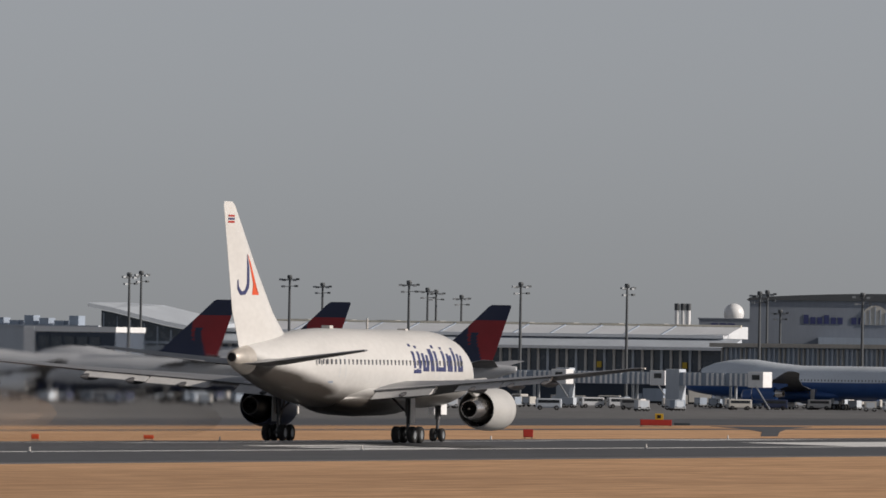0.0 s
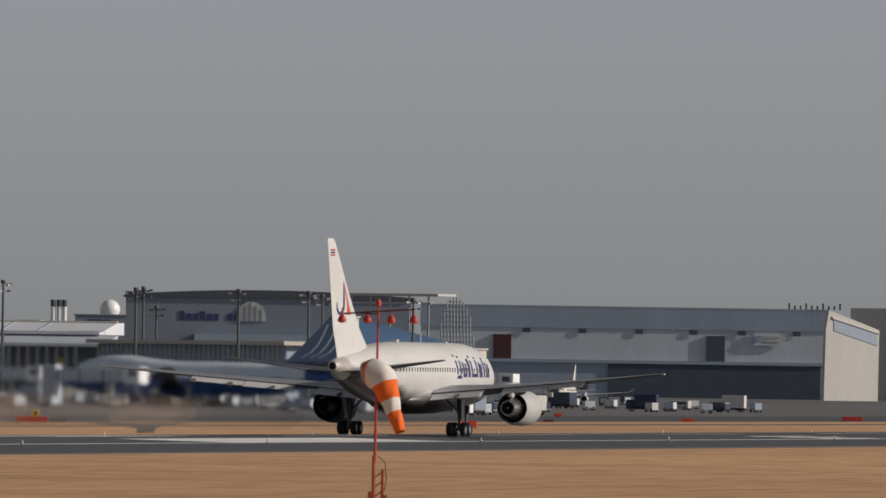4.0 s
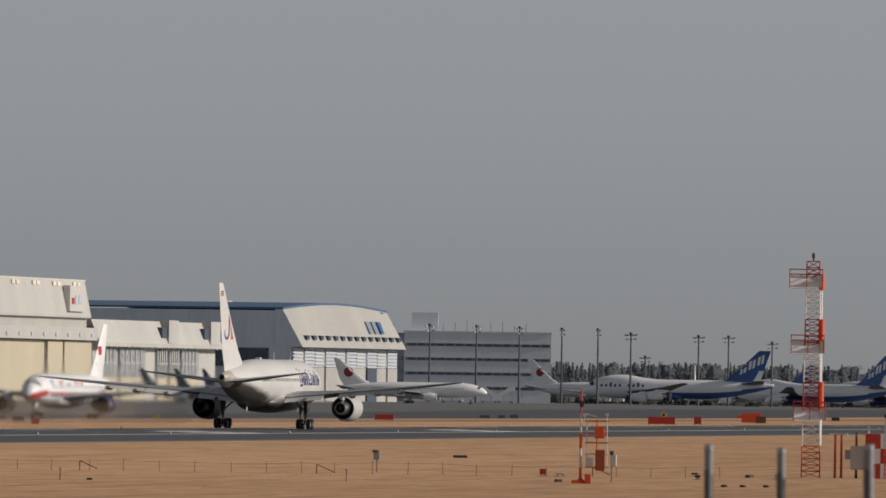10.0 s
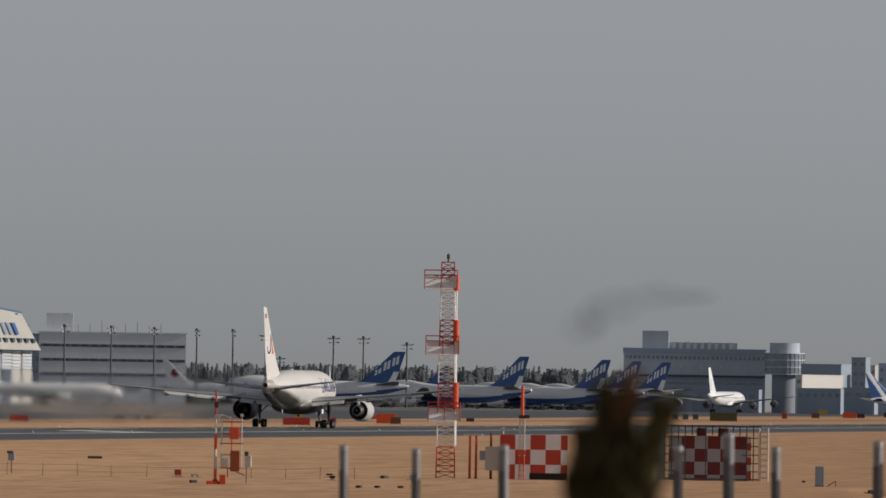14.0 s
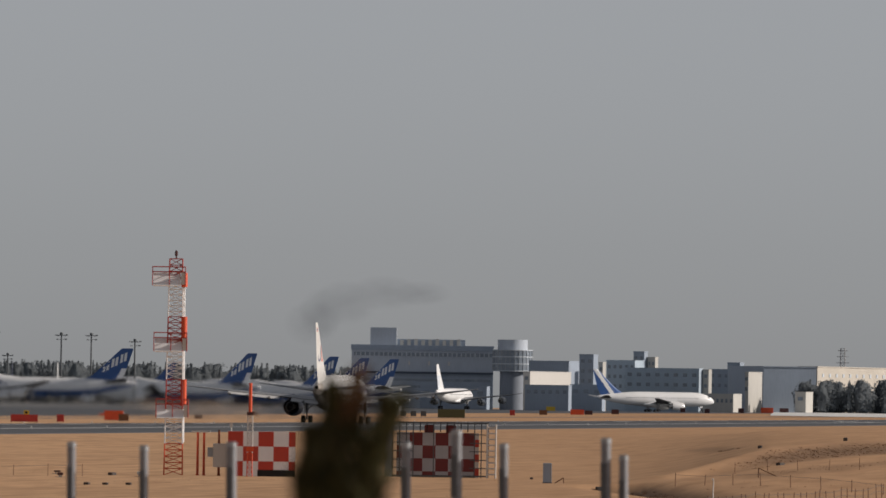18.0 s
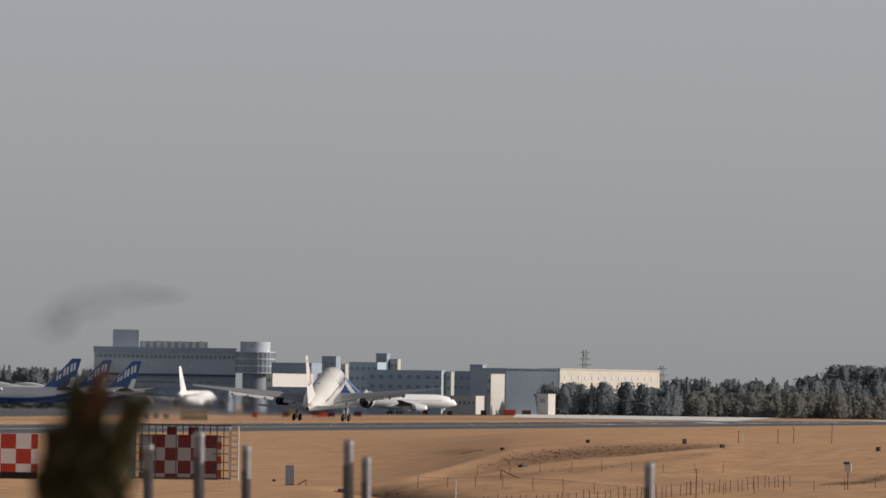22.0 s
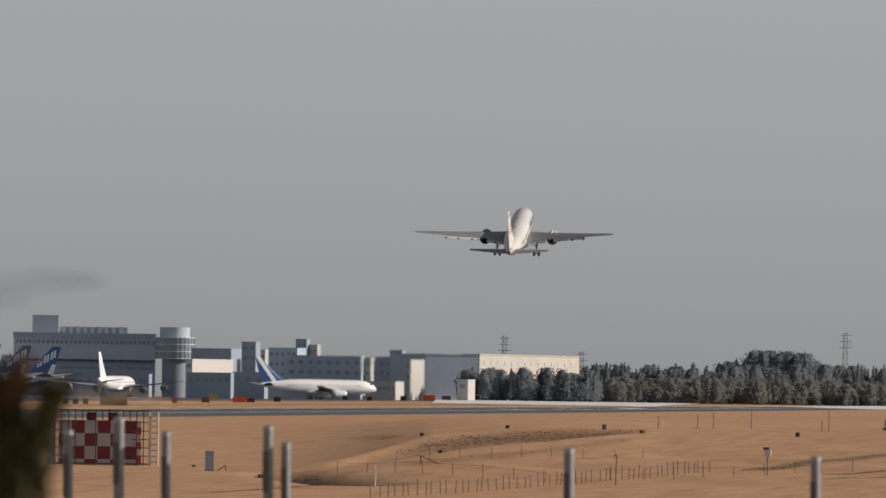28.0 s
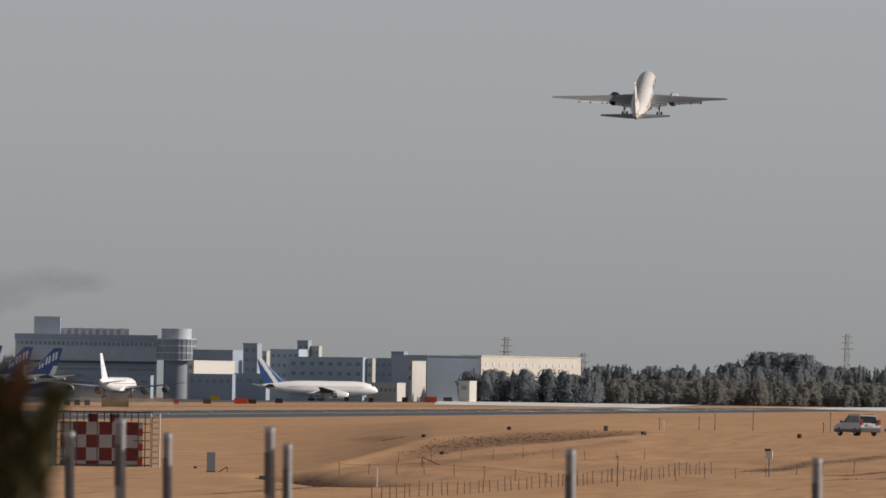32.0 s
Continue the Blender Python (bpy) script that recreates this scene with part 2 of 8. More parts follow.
def prism(bm, pts, a, b, axis="y", mi=0):
    """Extrude a closed outline of (u, v) from a to b along an axis: x -> (a,u,v), y -> (u,a,v), z -> (u,v,a)."""
    def at(u, v, w):
        return (w, u, v) if axis == "x" else (u, w, v) if axis == "y" else (u, v, w)
    lo = [bm.verts.new(at(u, v, a)) for u, v in pts]
    hi = [bm.verts.new(at(u, v, b)) for u, v in pts]
    n = len(pts)
    fs = [bm.faces.new(lo[::-1]), bm.faces.new(hi)]
    for i in range(n):
        fs.append(bm.faces.new((lo[i], lo[(i + 1) % n], hi[(i + 1) % n], hi[i])))
    for f in fs:
        f.material_index = mi
    return fs


def loft(bm, rings, cap=(True, True), mi=0):
    vs = [[bm.verts.new(p) for p in r] for r in rings]
    n = len(vs[0])
    for a, b in zip(vs, vs[1:]):
        for i in range(n):
            bm.faces.new((a[i], a[(i + 1) % n], b[(i + 1) % n], b[i])).material_index = mi
    if cap[0]:
        bm.faces.new(vs[0][::-1]).material_index = mi
    if cap[1]:
        bm.faces.new(vs[-1]).material_index = mi
    return vs


def tube(bm, p, q, r, r2=None, n=8, mi=0, cap=True):
    p, q = Vector(p), Vector(q)
    u = (q - p).normalized()
    s = u.orthogonal().normalized()
    w = u.cross(s)
    r2 = r if r2 is None else r2
    ring = lambda c, k: [c + (s * math.cos(2 * math.pi * i / n) + w * math.sin(2 * math.pi * i / n)) * k for i in range(n)]
    loft(bm, [ring(p, r), ring(q, r2)], (cap, cap), mi)


def turned(bm, prof, n=20, axis="y", c=(0, 0, 0), mi=0, cap=(False, False)):
    """Surface of revolution: prof is (along, radius)."""
    rings = []
    for a, r in prof:
        ring = []
        for i in range(n):
            k = 2 * math.pi * i / n
            u, v = r * math.cos(k), r * math.sin(k)
            ring.append((c[0] + u, c[1] + a, c[2] + v) if axis == "y" else (c[0] + a, c[1] + u, c[2] + v) if axis == "x" else (c[0] + u, c[1] + v, c[2] + a))
        rings.append(ring)
    loft(bm, rings, cap, mi)


# ------------------------------------------------------------------ ground
RWY = -250.7


def ease(v):
    v = min(1.0, max(0.0, v))
    return v * v * (3 - 2 * v)


# near field: bearing; distance and height of the low front ridge, then of the crest behind it
FIELD = ((-6.9, 690, -0.46, 720, -0.46), (-6.55, 690, -0.40, 712, -0.36), (-6.32, 692, -0.20, 716, 0.0), (-6.14, 705, -0.06, 742, 0.41), (-5.97, 718, 0.19, 770, 0.95),
         (-5.8, 733, 0.52, 800, 1.45), (-5.45, 765, 1.0, 850, 1.81), (-5.17, 790, 1.22, 870, 1.95), (-5.0, 810, 1.47, 878, 1.97), (-4.78, 835, 1.70, 885, 1.93),
         (-4.6, 860, 1.84, 890, 1.83), (-4.3, 850, 1.78, 915, 1.83), (-3.8, 845, 1.82, 930, 1.80), (-2.9, 840, 1.9, 930, 1.85))
DITCH = (-6.56, 688, -6.06, 612, 2.0, -0.9)


def ridges(az):
    for a, b in zip(FIELD, FIELD[1:]):
        if a[0] <= az <= b[0]:
            k = (az - a[0]) / (b[0] - a[0])
            return [p + (q - p) * k for p, q in zip(a[1:], b[1:])]
    return list(FIELD[-1][1:]) if az > FIELD[-1][0] else list(FIELD[0][1:])


def along(az, d, a0, d0, a1, d1):
    """Metres from the line between two bearings, and the share of the way along it."""
    x, y = bearing(az, d)
    (px, py), (qx, qy) = bearing(a0, d0), bearing(a1, d1)
    u = min(1, max(0, ((x - px) * (qx - px) + (y - py) * (qy - py)) / ((qx - px) ** 2 + (qy - py) ** 2)))
    return math.hypot(x - px - u * (qx - px), y - py - u * (qy - py)), u


def field_z(az, d):
    """Height of the raised field over the plain: a long front slope, a hollow, a crest and the plateau beyond."""
    db, zb, da, za = ridges(az)
    zb, za = zb + 0.46, za + 0.46
    if d <= db:
        u = max(0.0, (d - 575) / (db - 575))
        z = zb * (0.3 * u + 0.7 * u * u)
        z += 0.05 * math.sin(d * 0.11 + az * 9) * u * (1 - u) * 4 * min(1, zb)
    elif d <= da:
        v = (d - db) / (da - db)
        z = zb + (za - zb) * ease(v) - 0.42 * min(1, zb) * math.sin(math.pi * v) ** 2 * (1 - ease((az + 4.9) / 0.4))
    else:
        z = za
    return z * (1 - ease((d - 1150) / 700))


def earth_shade_cover(az, d):
    """How much bare earth and dead weed shows through the grass, with the ditch's shade put in."""
    if not (-7.2 < az < -2.9 and 540 < d < 1000):
        return 0.0
    db, zb, da, za = ridges(az)
    e = 0.0
    if -6.2 < az < -4.5:
        v = (d - db) / (da - db)
        ends = ease((az + 6.2) / 0.5) * (1 - ease((az + 4.85) / 0.3))
        e = max(e, ends * 1.0 * math.exp(-((v - 0.62) / 0.26) ** 2))
        e = max(e, ends * 0.4 * math.exp(-((v + 0.42) / 0.22) ** 2))
    # the ditch's shadow, put into the cover as dark colour
    w, u = along(az, d, *DITCH[:4])
    e = max(e, 1.3 * math.exp(-(w / 1.7) ** 4))
    w, u = along(az, d, -6.9, 562, -6.3, 612)
    e = max(e, 0.75 * math.exp(-(w / 0.5) ** 2))
    for a0, d0, a1, d1, wide, k in ((-4.13, 691, -3.79, 738, 1.0, 0.95), (-3.79, 738, -3.3, 770, 1.6, 0.7), (-3.8, 680, -3.2, 708, 0.6, 1.1), (-3.8, 657, -3.2, 690, 0.5, 0.8),
                                     (-5.6, 808, -5.46, 820, 0.9, 1.3), (-6.3, 1120, -5.95, 870, 1.2, 0.5), (-4.47, 915, -3.3, 918, 0.7, 0.8)):
        w, u = along(az, d, a0, d0, a1, d1)
        e = max(e, k * math.exp(-(w / wide) ** 2))
    return e


def ground_z(x, y):
    z = -0.46
    # the apron lies a little lower than the runway
    z -= 1.6 * ease((-x - 335) / 130) * (1 - ease((y - 2300) / 900)) * ease((y - 300) / 300)
    z -= 0.8 * ease((-x - 420) / 80) * ease((y - 3900) / 200)
    # raised field with low earth mounds on the near side
    if y > 540:
        az, d = math.degrees(math.atan2(x, y)), math.hypot(x, y)
        if az > -6.9:
            z += field_z(az, d)
        if -7.2 < az < -5.5 and d < 800:
            w, u = along(az, d, *DITCH[:4])
            w /= DITCH[4]
            if w < 3:
                z += DITCH[5] * math.exp(-w * w)
    # bank on which the camera stands
    near = 1 - ease((math.hypot(x, y) - 30) / 230)
    z += 3.7 * near
    if -31.0 < x - RWY < 33.3 and y > -1500:
        z = min(z, -0.75)
    return z


def build_ground():
    xs = sorted(set([-6500, -5000, -3500, -2500, -1800, -1400, -1150, -1000, -900, -800, -700, -620, -560, -520, -490, -465, -440, -420,
                     -400, -380, -360, -345, -332, -325, -300, -281.7, -280.2, -265, -250.7, -236, -221.2, -217.2]
                    + list(range(-212, -119, 4)) + list(range(-116, -92, 1)) + [k / 2 for k in range(-184, -78)] + list(range(-39, 25, 2)) + [30, 45, 70, 110, 180, 300, 600, 1200, 2500, 5000, 6500]))
    ys = sorted(set([-6500, -4000, -2000, -1000, -500, -250, -120, -60, -30] + list(range(-10, 111, 15)) + list(range(140, 600, 25))
                    + list(range(560, 600, 8)) + list(range(600, 1060, 3)) + list(range(1060, 1100, 10)) + list(range(1100, 1500, 25)) + list(range(1500, 3400, 100)) + list(range(3400, 5200, 200)) + [5500, 6500]))
    bm = bmesh.new()
    g = [[bm.verts.new((x, y, ground_z(x, y))) for y in ys] for x in xs]
    for i in range(len(xs) - 1):
        for j in range(len(ys) - 1):
            f = bm.faces.new((g[i][j], g[i + 1][j], g[i + 1][j + 1], g[i][j + 1]))
            cx, cy = (xs[i] + xs[i + 1]) / 2, (ys[j] + ys[j + 1]) / 2
            if -332 < cx < -325 and cy > 0:
                f.material_index = 1
            elif -520 < cx < -400 and 0 < cy < 5000:
                f.material_index = 1
            elif -1400 < cx < -520 and 300 < cy < 4700:
                f.material_index = 2
            f.smooth = True
    ob = part("ground", bm, [M_FIELD, M_ASPHALT, M_CONCRETE])
    # cover of bare earth, and of the rougher brown grass that thickens to one side
    earth, rough = (ob.data.attributes.new(k, "FLOAT", "POINT") for k in ("earth", "rough"))
    cover, brown = [], []
    for v in ob.data.vertices:
        az, d = math.degrees(math.atan2(v.co.x, v.co.y)), math.hypot(v.co.x, v.co.y)
        cover.append(earth_shade_cover(az, d))
        brown.append(ease((az + 9.5) / 3.5))
    earth.data.foreach_set("value", cover)
    rough.data.foreach_set("value", brown)
    tagged(ob, "dry tan winter grass field with grey apron beyond the runway", "ground", kind="structure")


build_ground()


def build_runway():
    bm = bmesh.new()
    prof = [(-30.0, -0.44), (-29, -0.43), (-15, -0.22), (0, 0.0), (15, -0.22), (29, -0.43), (32.6, -0.445)]
    ys = [-1200] + list(range(0, 4401, 200))
    rings = [[bm.verts.new((RWY + x, y, z)) for x, z in prof] for y in ys]
    for a, b in zip(rings, rings[1:]):
        for i in range(len(prof) - 1):
            f = bm.faces.new((a[i], a[i + 1], b[i + 1], b[i]))
            f.smooth = True
            # far centre faces have the sky's mirage sheen put into their colour
            if 1 <= i <= 4 and 3500 < (a[i].co.y + b[i].co.y) / 2 < 4400:
                f.material_index = 1
    for s in (0, -1):
        for a, b in zip(rings, rings[1:]):
            lo = [bm.verts.new((v.co.x, v.co.y, -0.9)) for v in (a[s], b[s])]
            bm.faces.new((a[s], b[s], lo[1], lo[0]))
    # added pale sheet: the far shimmer's sky glare is put into its colour
    b3 = bmesh.new()
    rows = []
    for k in range(11):
        y = 3450 + 95 * k
        x0, x1 = -349 - 0.1 * (y - 3450), -281 - 0.062 * (y - 3450)
        rows.append([b3.verts.new((x0 + (x1 - x0) * j / 8, y, ground_z(x0 + (x1 - x0) * j / 8, y) + 0.1)) for j in range(9)])
    for a, b in zip(rows, rows[1:]):
        for j in range(8):
            b3.faces.new((a[j], a[j + 1], b[j + 1], b[j]))
    tagged(part("pavement", b3, M_FARGLARE), "added pale sheet near the runway's far end, sky glare put into its colour", "pavement", kind="structure")
    rw = part("runway", bm, [M_ASPHALT, M_FARGLARE])
    tagged(rw, "dark grey asphalt runway with worn white markings", "runway", kind="structure")

    def z_at(x):
        return -0.0147 * abs(x) + 0.012

    def stripe(x0, x1, y0, y1):
        b2 = bmesh.new()
        vs = [b2.verts.new((RWY + x, y, z_at(x))) for x, y in ((x0, y0), (x1, y0), (x1, y1), (x0, y1))]
        b2.faces.new(vs)
        part("marking", b2, M_MARK, rw)
    for s in (-1, 1):
        stripe(s * 14.6 - 0.5, s * 14.6 + 0.5, -1000, 4300)
    for k in range(70):
        stripe(-0.45, 0.45, -400 + k * 60, -370 + k * 60)
    for y0 in (536, 686, 986, 1136, 1286):
        for k in range(3):
            for s in (-1, 1):
                stripe(s * (6 + 3 * k), s * (7.8 + 3 * k), y0, y0 + 22.5)
    for s in (-1, 1):
        stripe(s * 5, s * 13.9, 798, 858)
        stripe(s * 5, s * 11, 2880, 2940)
    for y0 in (2560, 2710, 3010, 3160):
        for k in range(3):
            for s in (-1, 1):
                stripe(s * (6 + 3 * k), s * (7.8 + 3 * k), y0, y0 + 22.5)
    for k in range(8):
        for s in (-1, 1):
            stripe(s * (1.4 + 1.75 * k), s * (2.4 + 1.75 * k), 3290, 3320)
    return rw


RUNWAY = build_runway()


def service_road():
    """Narrow asphalt road across the grass strip beyond the runway, flaring where it meets the taxiway."""
    rows = ((-17.022, 930, -16.898, 936), (-17.00, 1000, -16.915, 1005), (-16.995, 1070, -16.905, 1078), (-17.10, 1128, -16.86, 1140), (-17.26, 1172, -16.74, 1190))
    bm = bmesh.new()
    prev = None
    for a0, d0, a1, d1 in rows:
        pair = []
        for a, d in ((a0, d0), (a1, d1)):
            x, y = bearing(a, d)
            pair.append((bm.verts.new((x, y, ground_z(x, y) + 0.03)), bm.verts.new((x, y, ground_z(x, y) - 0.15))))
        if prev:
            (p, pl), (q, ql) = prev
            (r, rl), (t, tl) = pair
            bm.faces.new((p, q, t, r))
            bm.faces.new((pl, p, r, rl))
            bm.faces.new((q, ql, tl, t))
        prev = pair
    tagged(part("service_road", bm, M_ASPHALT), "narrow asphalt service road across dry grass", "road", kind="structure")


service_road()


# ------------------------------------------------------------------ aircraft
def airfoil(chord, thick, le, y, z, twist=0.0):
    """Wing section in the plane x = const: le is the leading edge's place forward, y is span, z height."""
    pts = [(0, 0), (0.02, 0.28), (0.1, 0.52), (0.3, 0.62), (0.6, 0.42), (0.85, 0.16), (1.0, 0.02),
           (1.0, -0.02), (0.85, -0.1), (0.6, -0.28), (0.3, -0.40), (0.1, -0.34), (0.02, -0.2)]
    return [Vector((y, le - u * chord, z + v * thick * chord - twist * (u - 0.4) * chord)) for u, v in pts]


def surface(bm, stations, side=1, mi=0):
    loft(bm, [airfoil(c, t, le, side * y, z, tw) for y, le, c, t, z, tw in stations], (True, True), mi)


def fuselage(spec, profile, n=36):
    """Rings along the body; profile rows: share of length, half-width, half-height, centre height."""
    bm = bmesh.new()
    rings = []
    for u, w, hgt, zc in profile:
        y = spec["nose"] - u * spec["length"]
        rings.append([Vector((w * math.cos(2 * math.pi * i / n), y, zc + hgt * math.sin(2 * math.pi * i / n))) for i in range(n)])
    loft(bm, rings)
    return bm


TWIN = dict(
    length=47.2, nose=25.0, rise=0.26, r=2.52, rh=2.68, zc=5.0,
    wing=[(0.0, 10.6, 11.6, 0.12, 3.35, 0.0), (2.4, 8.9, 9.9, 0.12, 3.45, -0.005), (8.0, 4.7, 6.2, 0.105, 3.92, -0.012), (16.0, -1.2, 4.0, 0.095, 4.55, -0.018),
          (23.0, -6.3, 2.0, 0.09, 5.2, -0.022), (23.78, -7.3, 1.0, 0.08, 5.28, -0.022)],
    fin=[(5.6, -9.4, 11.2), (7.2, -12.3, 9.1), (8.6, -14.6, 7.7), (11.6, -18.0, 5.1), (15.6, -22.1, 2.1), (15.85, -22.6, 1.5)],
    stab=[(0.0, -16.2, 5.2, 0.1, 5.15, 0), (2.2, -17.6, 4.3, 0.1, 5.3, 0), (9.0, -21.2, 1.7, 0.09, 6.15, 0), (9.31, -21.7, 1.0, 0.08, 6.18, 0)],
    engines=[(7.9, 9.4, 1.42, 5.4, 2.35)], gear=[(4.65, 0.0)], nose_gear=19.7, wheel=0.57)


def body_profile(s):
    r, rh, zc = s["r"], s["rh"], s["zc"]
    rows = []
    for u, k in ((0.0, 0.03), (0.005, 0.2), (0.016, 0.36), (0.035, 0.54), (0.064, 0.71), (0.102, 0.86), (0.145, 0.955), (0.19, 1.0)):
        rows.append((u, r * k, rh * k, zc - 0.42 * rh * (1 - k) ** 1.2))
    for u in (0.24, 0.32, 0.4, 0.5, 0.6):
        rows.append((u, r, rh, zc))
    for u, k in ((0.66, 0.985), (0.72, 0.93), (0.78, 0.83), (0.84, 0.69), (0.9, 0.52), (0.95, 0.36), (0.98, 0.25), (0.995, 0.18), (1.0, 0.13)):
        rows.append((u, r * k, rh * k, zc + s.get("rise", 0.62) * rh * (1 - k)))
    return rows


def girth(s, p):
    """How high a point sits on the body's round section: -1 at the keel, 1 at the crown."""
    prof = body_profile(s)
    u = (s["nose"] - p.y) / s["length"]
    for a, b in zip(prof, prof[1:]):
        if a[0] <= u <= b[0]:
            k = (u - a[0]) / (b[0] - a[0])
            return (p.z - a[3] - k * (b[3] - a[3])) / (a[2] + k * (b[2] - a[2]))
    return 0.0


def wheel_mesh(r, w):
    bm = bmesh.new()
    turned(bm, [(-w / 2, r * 0.55), (-w / 2, r * 0.86), (-w * 0.36, r * 0.97), (-w * 0.15, r), (w * 0.15, r), (w * 0.36, r * 0.97), (w / 2, r * 0.86), (w / 2, r * 0.55)], 18, "x")
    return bm


def rim_mesh(r, w):
    bm = bmesh.new()
    turned(bm, [(-w * 0.42, 0.05 * r), (-w * 0.36, r * 0.3), (-w * 0.44, r * 0.56), (w * 0.44, r * 0.56), (w * 0.36, r * 0.3), (w * 0.42, 0.05 * r)], 14, "x", cap=(True, True))
    return bm


def make_engine(parent, side, e, off, mat_n, tag=""):
    """Nacelle, bypass and core nozzles, plug and pylon as parts of a wing."""
    ex, front, r, ln, zc = e
    c = (side * ex - off[0], -off[1], zc - off[2])
    bm = bmesh.new()
    turned(bm, [(front - 0.5, r * 0.78), (front, r * 0.86), (front + 0.02, r * 0.92), (front - 0.35, r), (front - 1.6, r * 1.05), (front - ln * 0.62, r * 1.02), (front - ln * 0.86, r * 0.90),
                (front - ln * 0.86, r * 0.86), (front - ln * 0.5, r * 0.86)], 28, "y", c)
    part("nacelle", bm, mat_n, parent, tag, True)
    bm = bmesh.new()
    turned(bm, [(front - 0.06, r * 0.87), (front + 0.03, r * 0.9), (front - 0.2, r * 0.975), (front - 0.3, r * 1.0)], 28, "y", c)
    part("inlet_lip", bm, M_STEEL, parent, "polished metal inlet lip", True)
    bm = bmesh.new()
    turned(bm, [(front - 0.9, r * 0.84), (front - 0.95, 0.3 * r), (front - 0.35, 0.02)], 24, "y", c)
    part("fan", bm, M_BLACK, parent, "", True)
    bm = bmesh.new()
    turned(bm, [(front - ln * 0.5, r * 0.86), (front - ln * 0.52, r * 0.62)], 28, "y", c)
    part("bypass_duct", bm, M_BLACK, parent, "dark open bypass duct", True)
    bm = bmesh.new()
    turned(bm, [(front - ln * 0.5, r * 0.66), (front - ln * 0.8, r * 0.64), (front - ln * 1.0, r * 0.52), (front - ln * 1.14, r * 0.42), (front - ln * 1.14, r * 0.38), (front - ln * 1.0, r * 0.4)], 24, "y", c)
    part("core_nozzle", bm, M_DARKSTEEL if mat_n is M_DKBLUE else M_STEEL, parent, "bare metal exhaust nozzle", True)
    bm = bmesh.new()
    turned(bm, [(front - ln * 1.0, r * 0.4), (front - ln * 1.02, r * 0.18), (front - ln * 1.2, 0.03)], 18, "y", c, cap=(False, True))
    part("exhaust_plug", bm, M_DARKSTEEL, parent, "", True)
    bm = bmesh.new()
    zt = zc + r * 0.9 - off[2]
    pts = [(front - 1.2 - off[1], zt), (front - 3.0 - off[1], zt + 0.85), (front - ln * 1.25 - off[1], zt + 0.72), (front - ln * 1.3 - off[1], zt + 0.25), (front - ln * 0.95 - off[1], zt - 0.45)]
    prism(bm, pts, c[0] - 0.19, c[0] + 0.19, "x")
    bmesh.ops.bevel(bm, geom=bm.edges[:], offset=0.06, segments=1, affect="EDGES")
    part("pylon", bm, mat_n, parent)


def wing_of(plane, s, side, mat_w, mat_n, detail=True, winglet=0.0):
    if isinstance(mat_n, tuple):
        mat_n = mat_n[0 if side < 0 else 1]
    st = s["wing"]
    piv = (side * 2.2, 0.0, st[1][4])
    bm = bmesh.new()
    rows = [(y, le, c, t, z, tw) for y, le, c, t, z, tw in st]
    loft(bm, [[p - Vector(piv) for p in airfoil(c, t, le, side * y, z, tw)] for y, le, c, t, z, tw in rows])
    # lower faces take the copy that carries their shade as colour
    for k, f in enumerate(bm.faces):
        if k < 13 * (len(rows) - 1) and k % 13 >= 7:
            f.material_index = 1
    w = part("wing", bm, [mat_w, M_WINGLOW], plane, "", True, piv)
    off = piv
    for e in s["engines"]:
        make_engine(w, side, e, off, mat_n)
    if winglet:
        y, le, c, t, z, tw = st[-1]
        bm = bmesh.new()
        loft(bm, [[Vector((side * yy, l2 - u * cc, zz)) - Vector(piv) for u, yy_ in ((0, 0), (0.5, 0), (1, 0)) for _ in (0,)] + [Vector((side * yy + 0.1, l2 - u * cc, zz)) - Vector(piv) for u in (1, 0.5, 0)]
                  for yy, l2, cc, zz in ((y, le, c * 1.4, z), (y + 0.5, le - 0.9, c * 1.0, z + winglet * 0.5), (y + 0.85, le - 2.0, c * 0.5, z + winglet))])
        part("winglet", bm, mat_w, w)
    if detail:
        def edge(y):
            for a, b in zip(st, st[1:]):
                if a[0] <= y <= b[0]:
                    k = (y - a[0]) / (b[0] - a[0])
                    return a[1] - a[2] + k * ((b[1] - b[2]) - (a[1] - a[2])), a[4] + k * (b[4] - a[4])
            return 0, 0
        for y0, y1, dep, ch in ((2.7, 7.0, 17, 1.7), (8.9, 12.6, 17, 1.35), (12.7, 16.6, 17, 1.15)):
            bm = bmesh.new()
            rings = []
            for y in (y0, y1):
                te, z = edge(y)
                d = radians(dep)
                sec = [(0.35, 0.06), (-0.15, 0.10), (-1.0, -0.02), (-0.2, -0.16)]
                rings.append([Vector((side * y, te + 0.25 * ch + u * ch * math.cos(d) + v * 0.3, z - 0.08 + u * ch * math.sin(d) * 0.9 + v * ch)) - Vector(piv) for u, v in sec])
            loft(bm, rings)
            part("flap", bm, M_FLAP, w, "pale grey lowered flap")
        for y in (5.0, 10.4, 13.6, 16.4):
            te, z = edge(y)
            bm = bmesh.new()
            turned(bm, [(2.3, 0.05), (1.6, 0.2), (0.4, 0.27), (-0.7, 0.2), (-1.5, 0.03)], 10, "y", (side * y - piv[0], te - 0.2 - piv[1], z - 0.42 - piv[2]))
            part("flap_fairing", bm, M_WINGLOW, w, "", True)
        y, le, c, t, z, tw = st[-1]
        part("tip_light", bbox(side * y - 0.08 - piv[0], le - 0.45 - piv[1], z - 0.06 - piv[2], side * y + 0.12 - piv[0], le - 0.15 - piv[1], z + 0.06 - piv[2]), M_LATW, w)
    return w


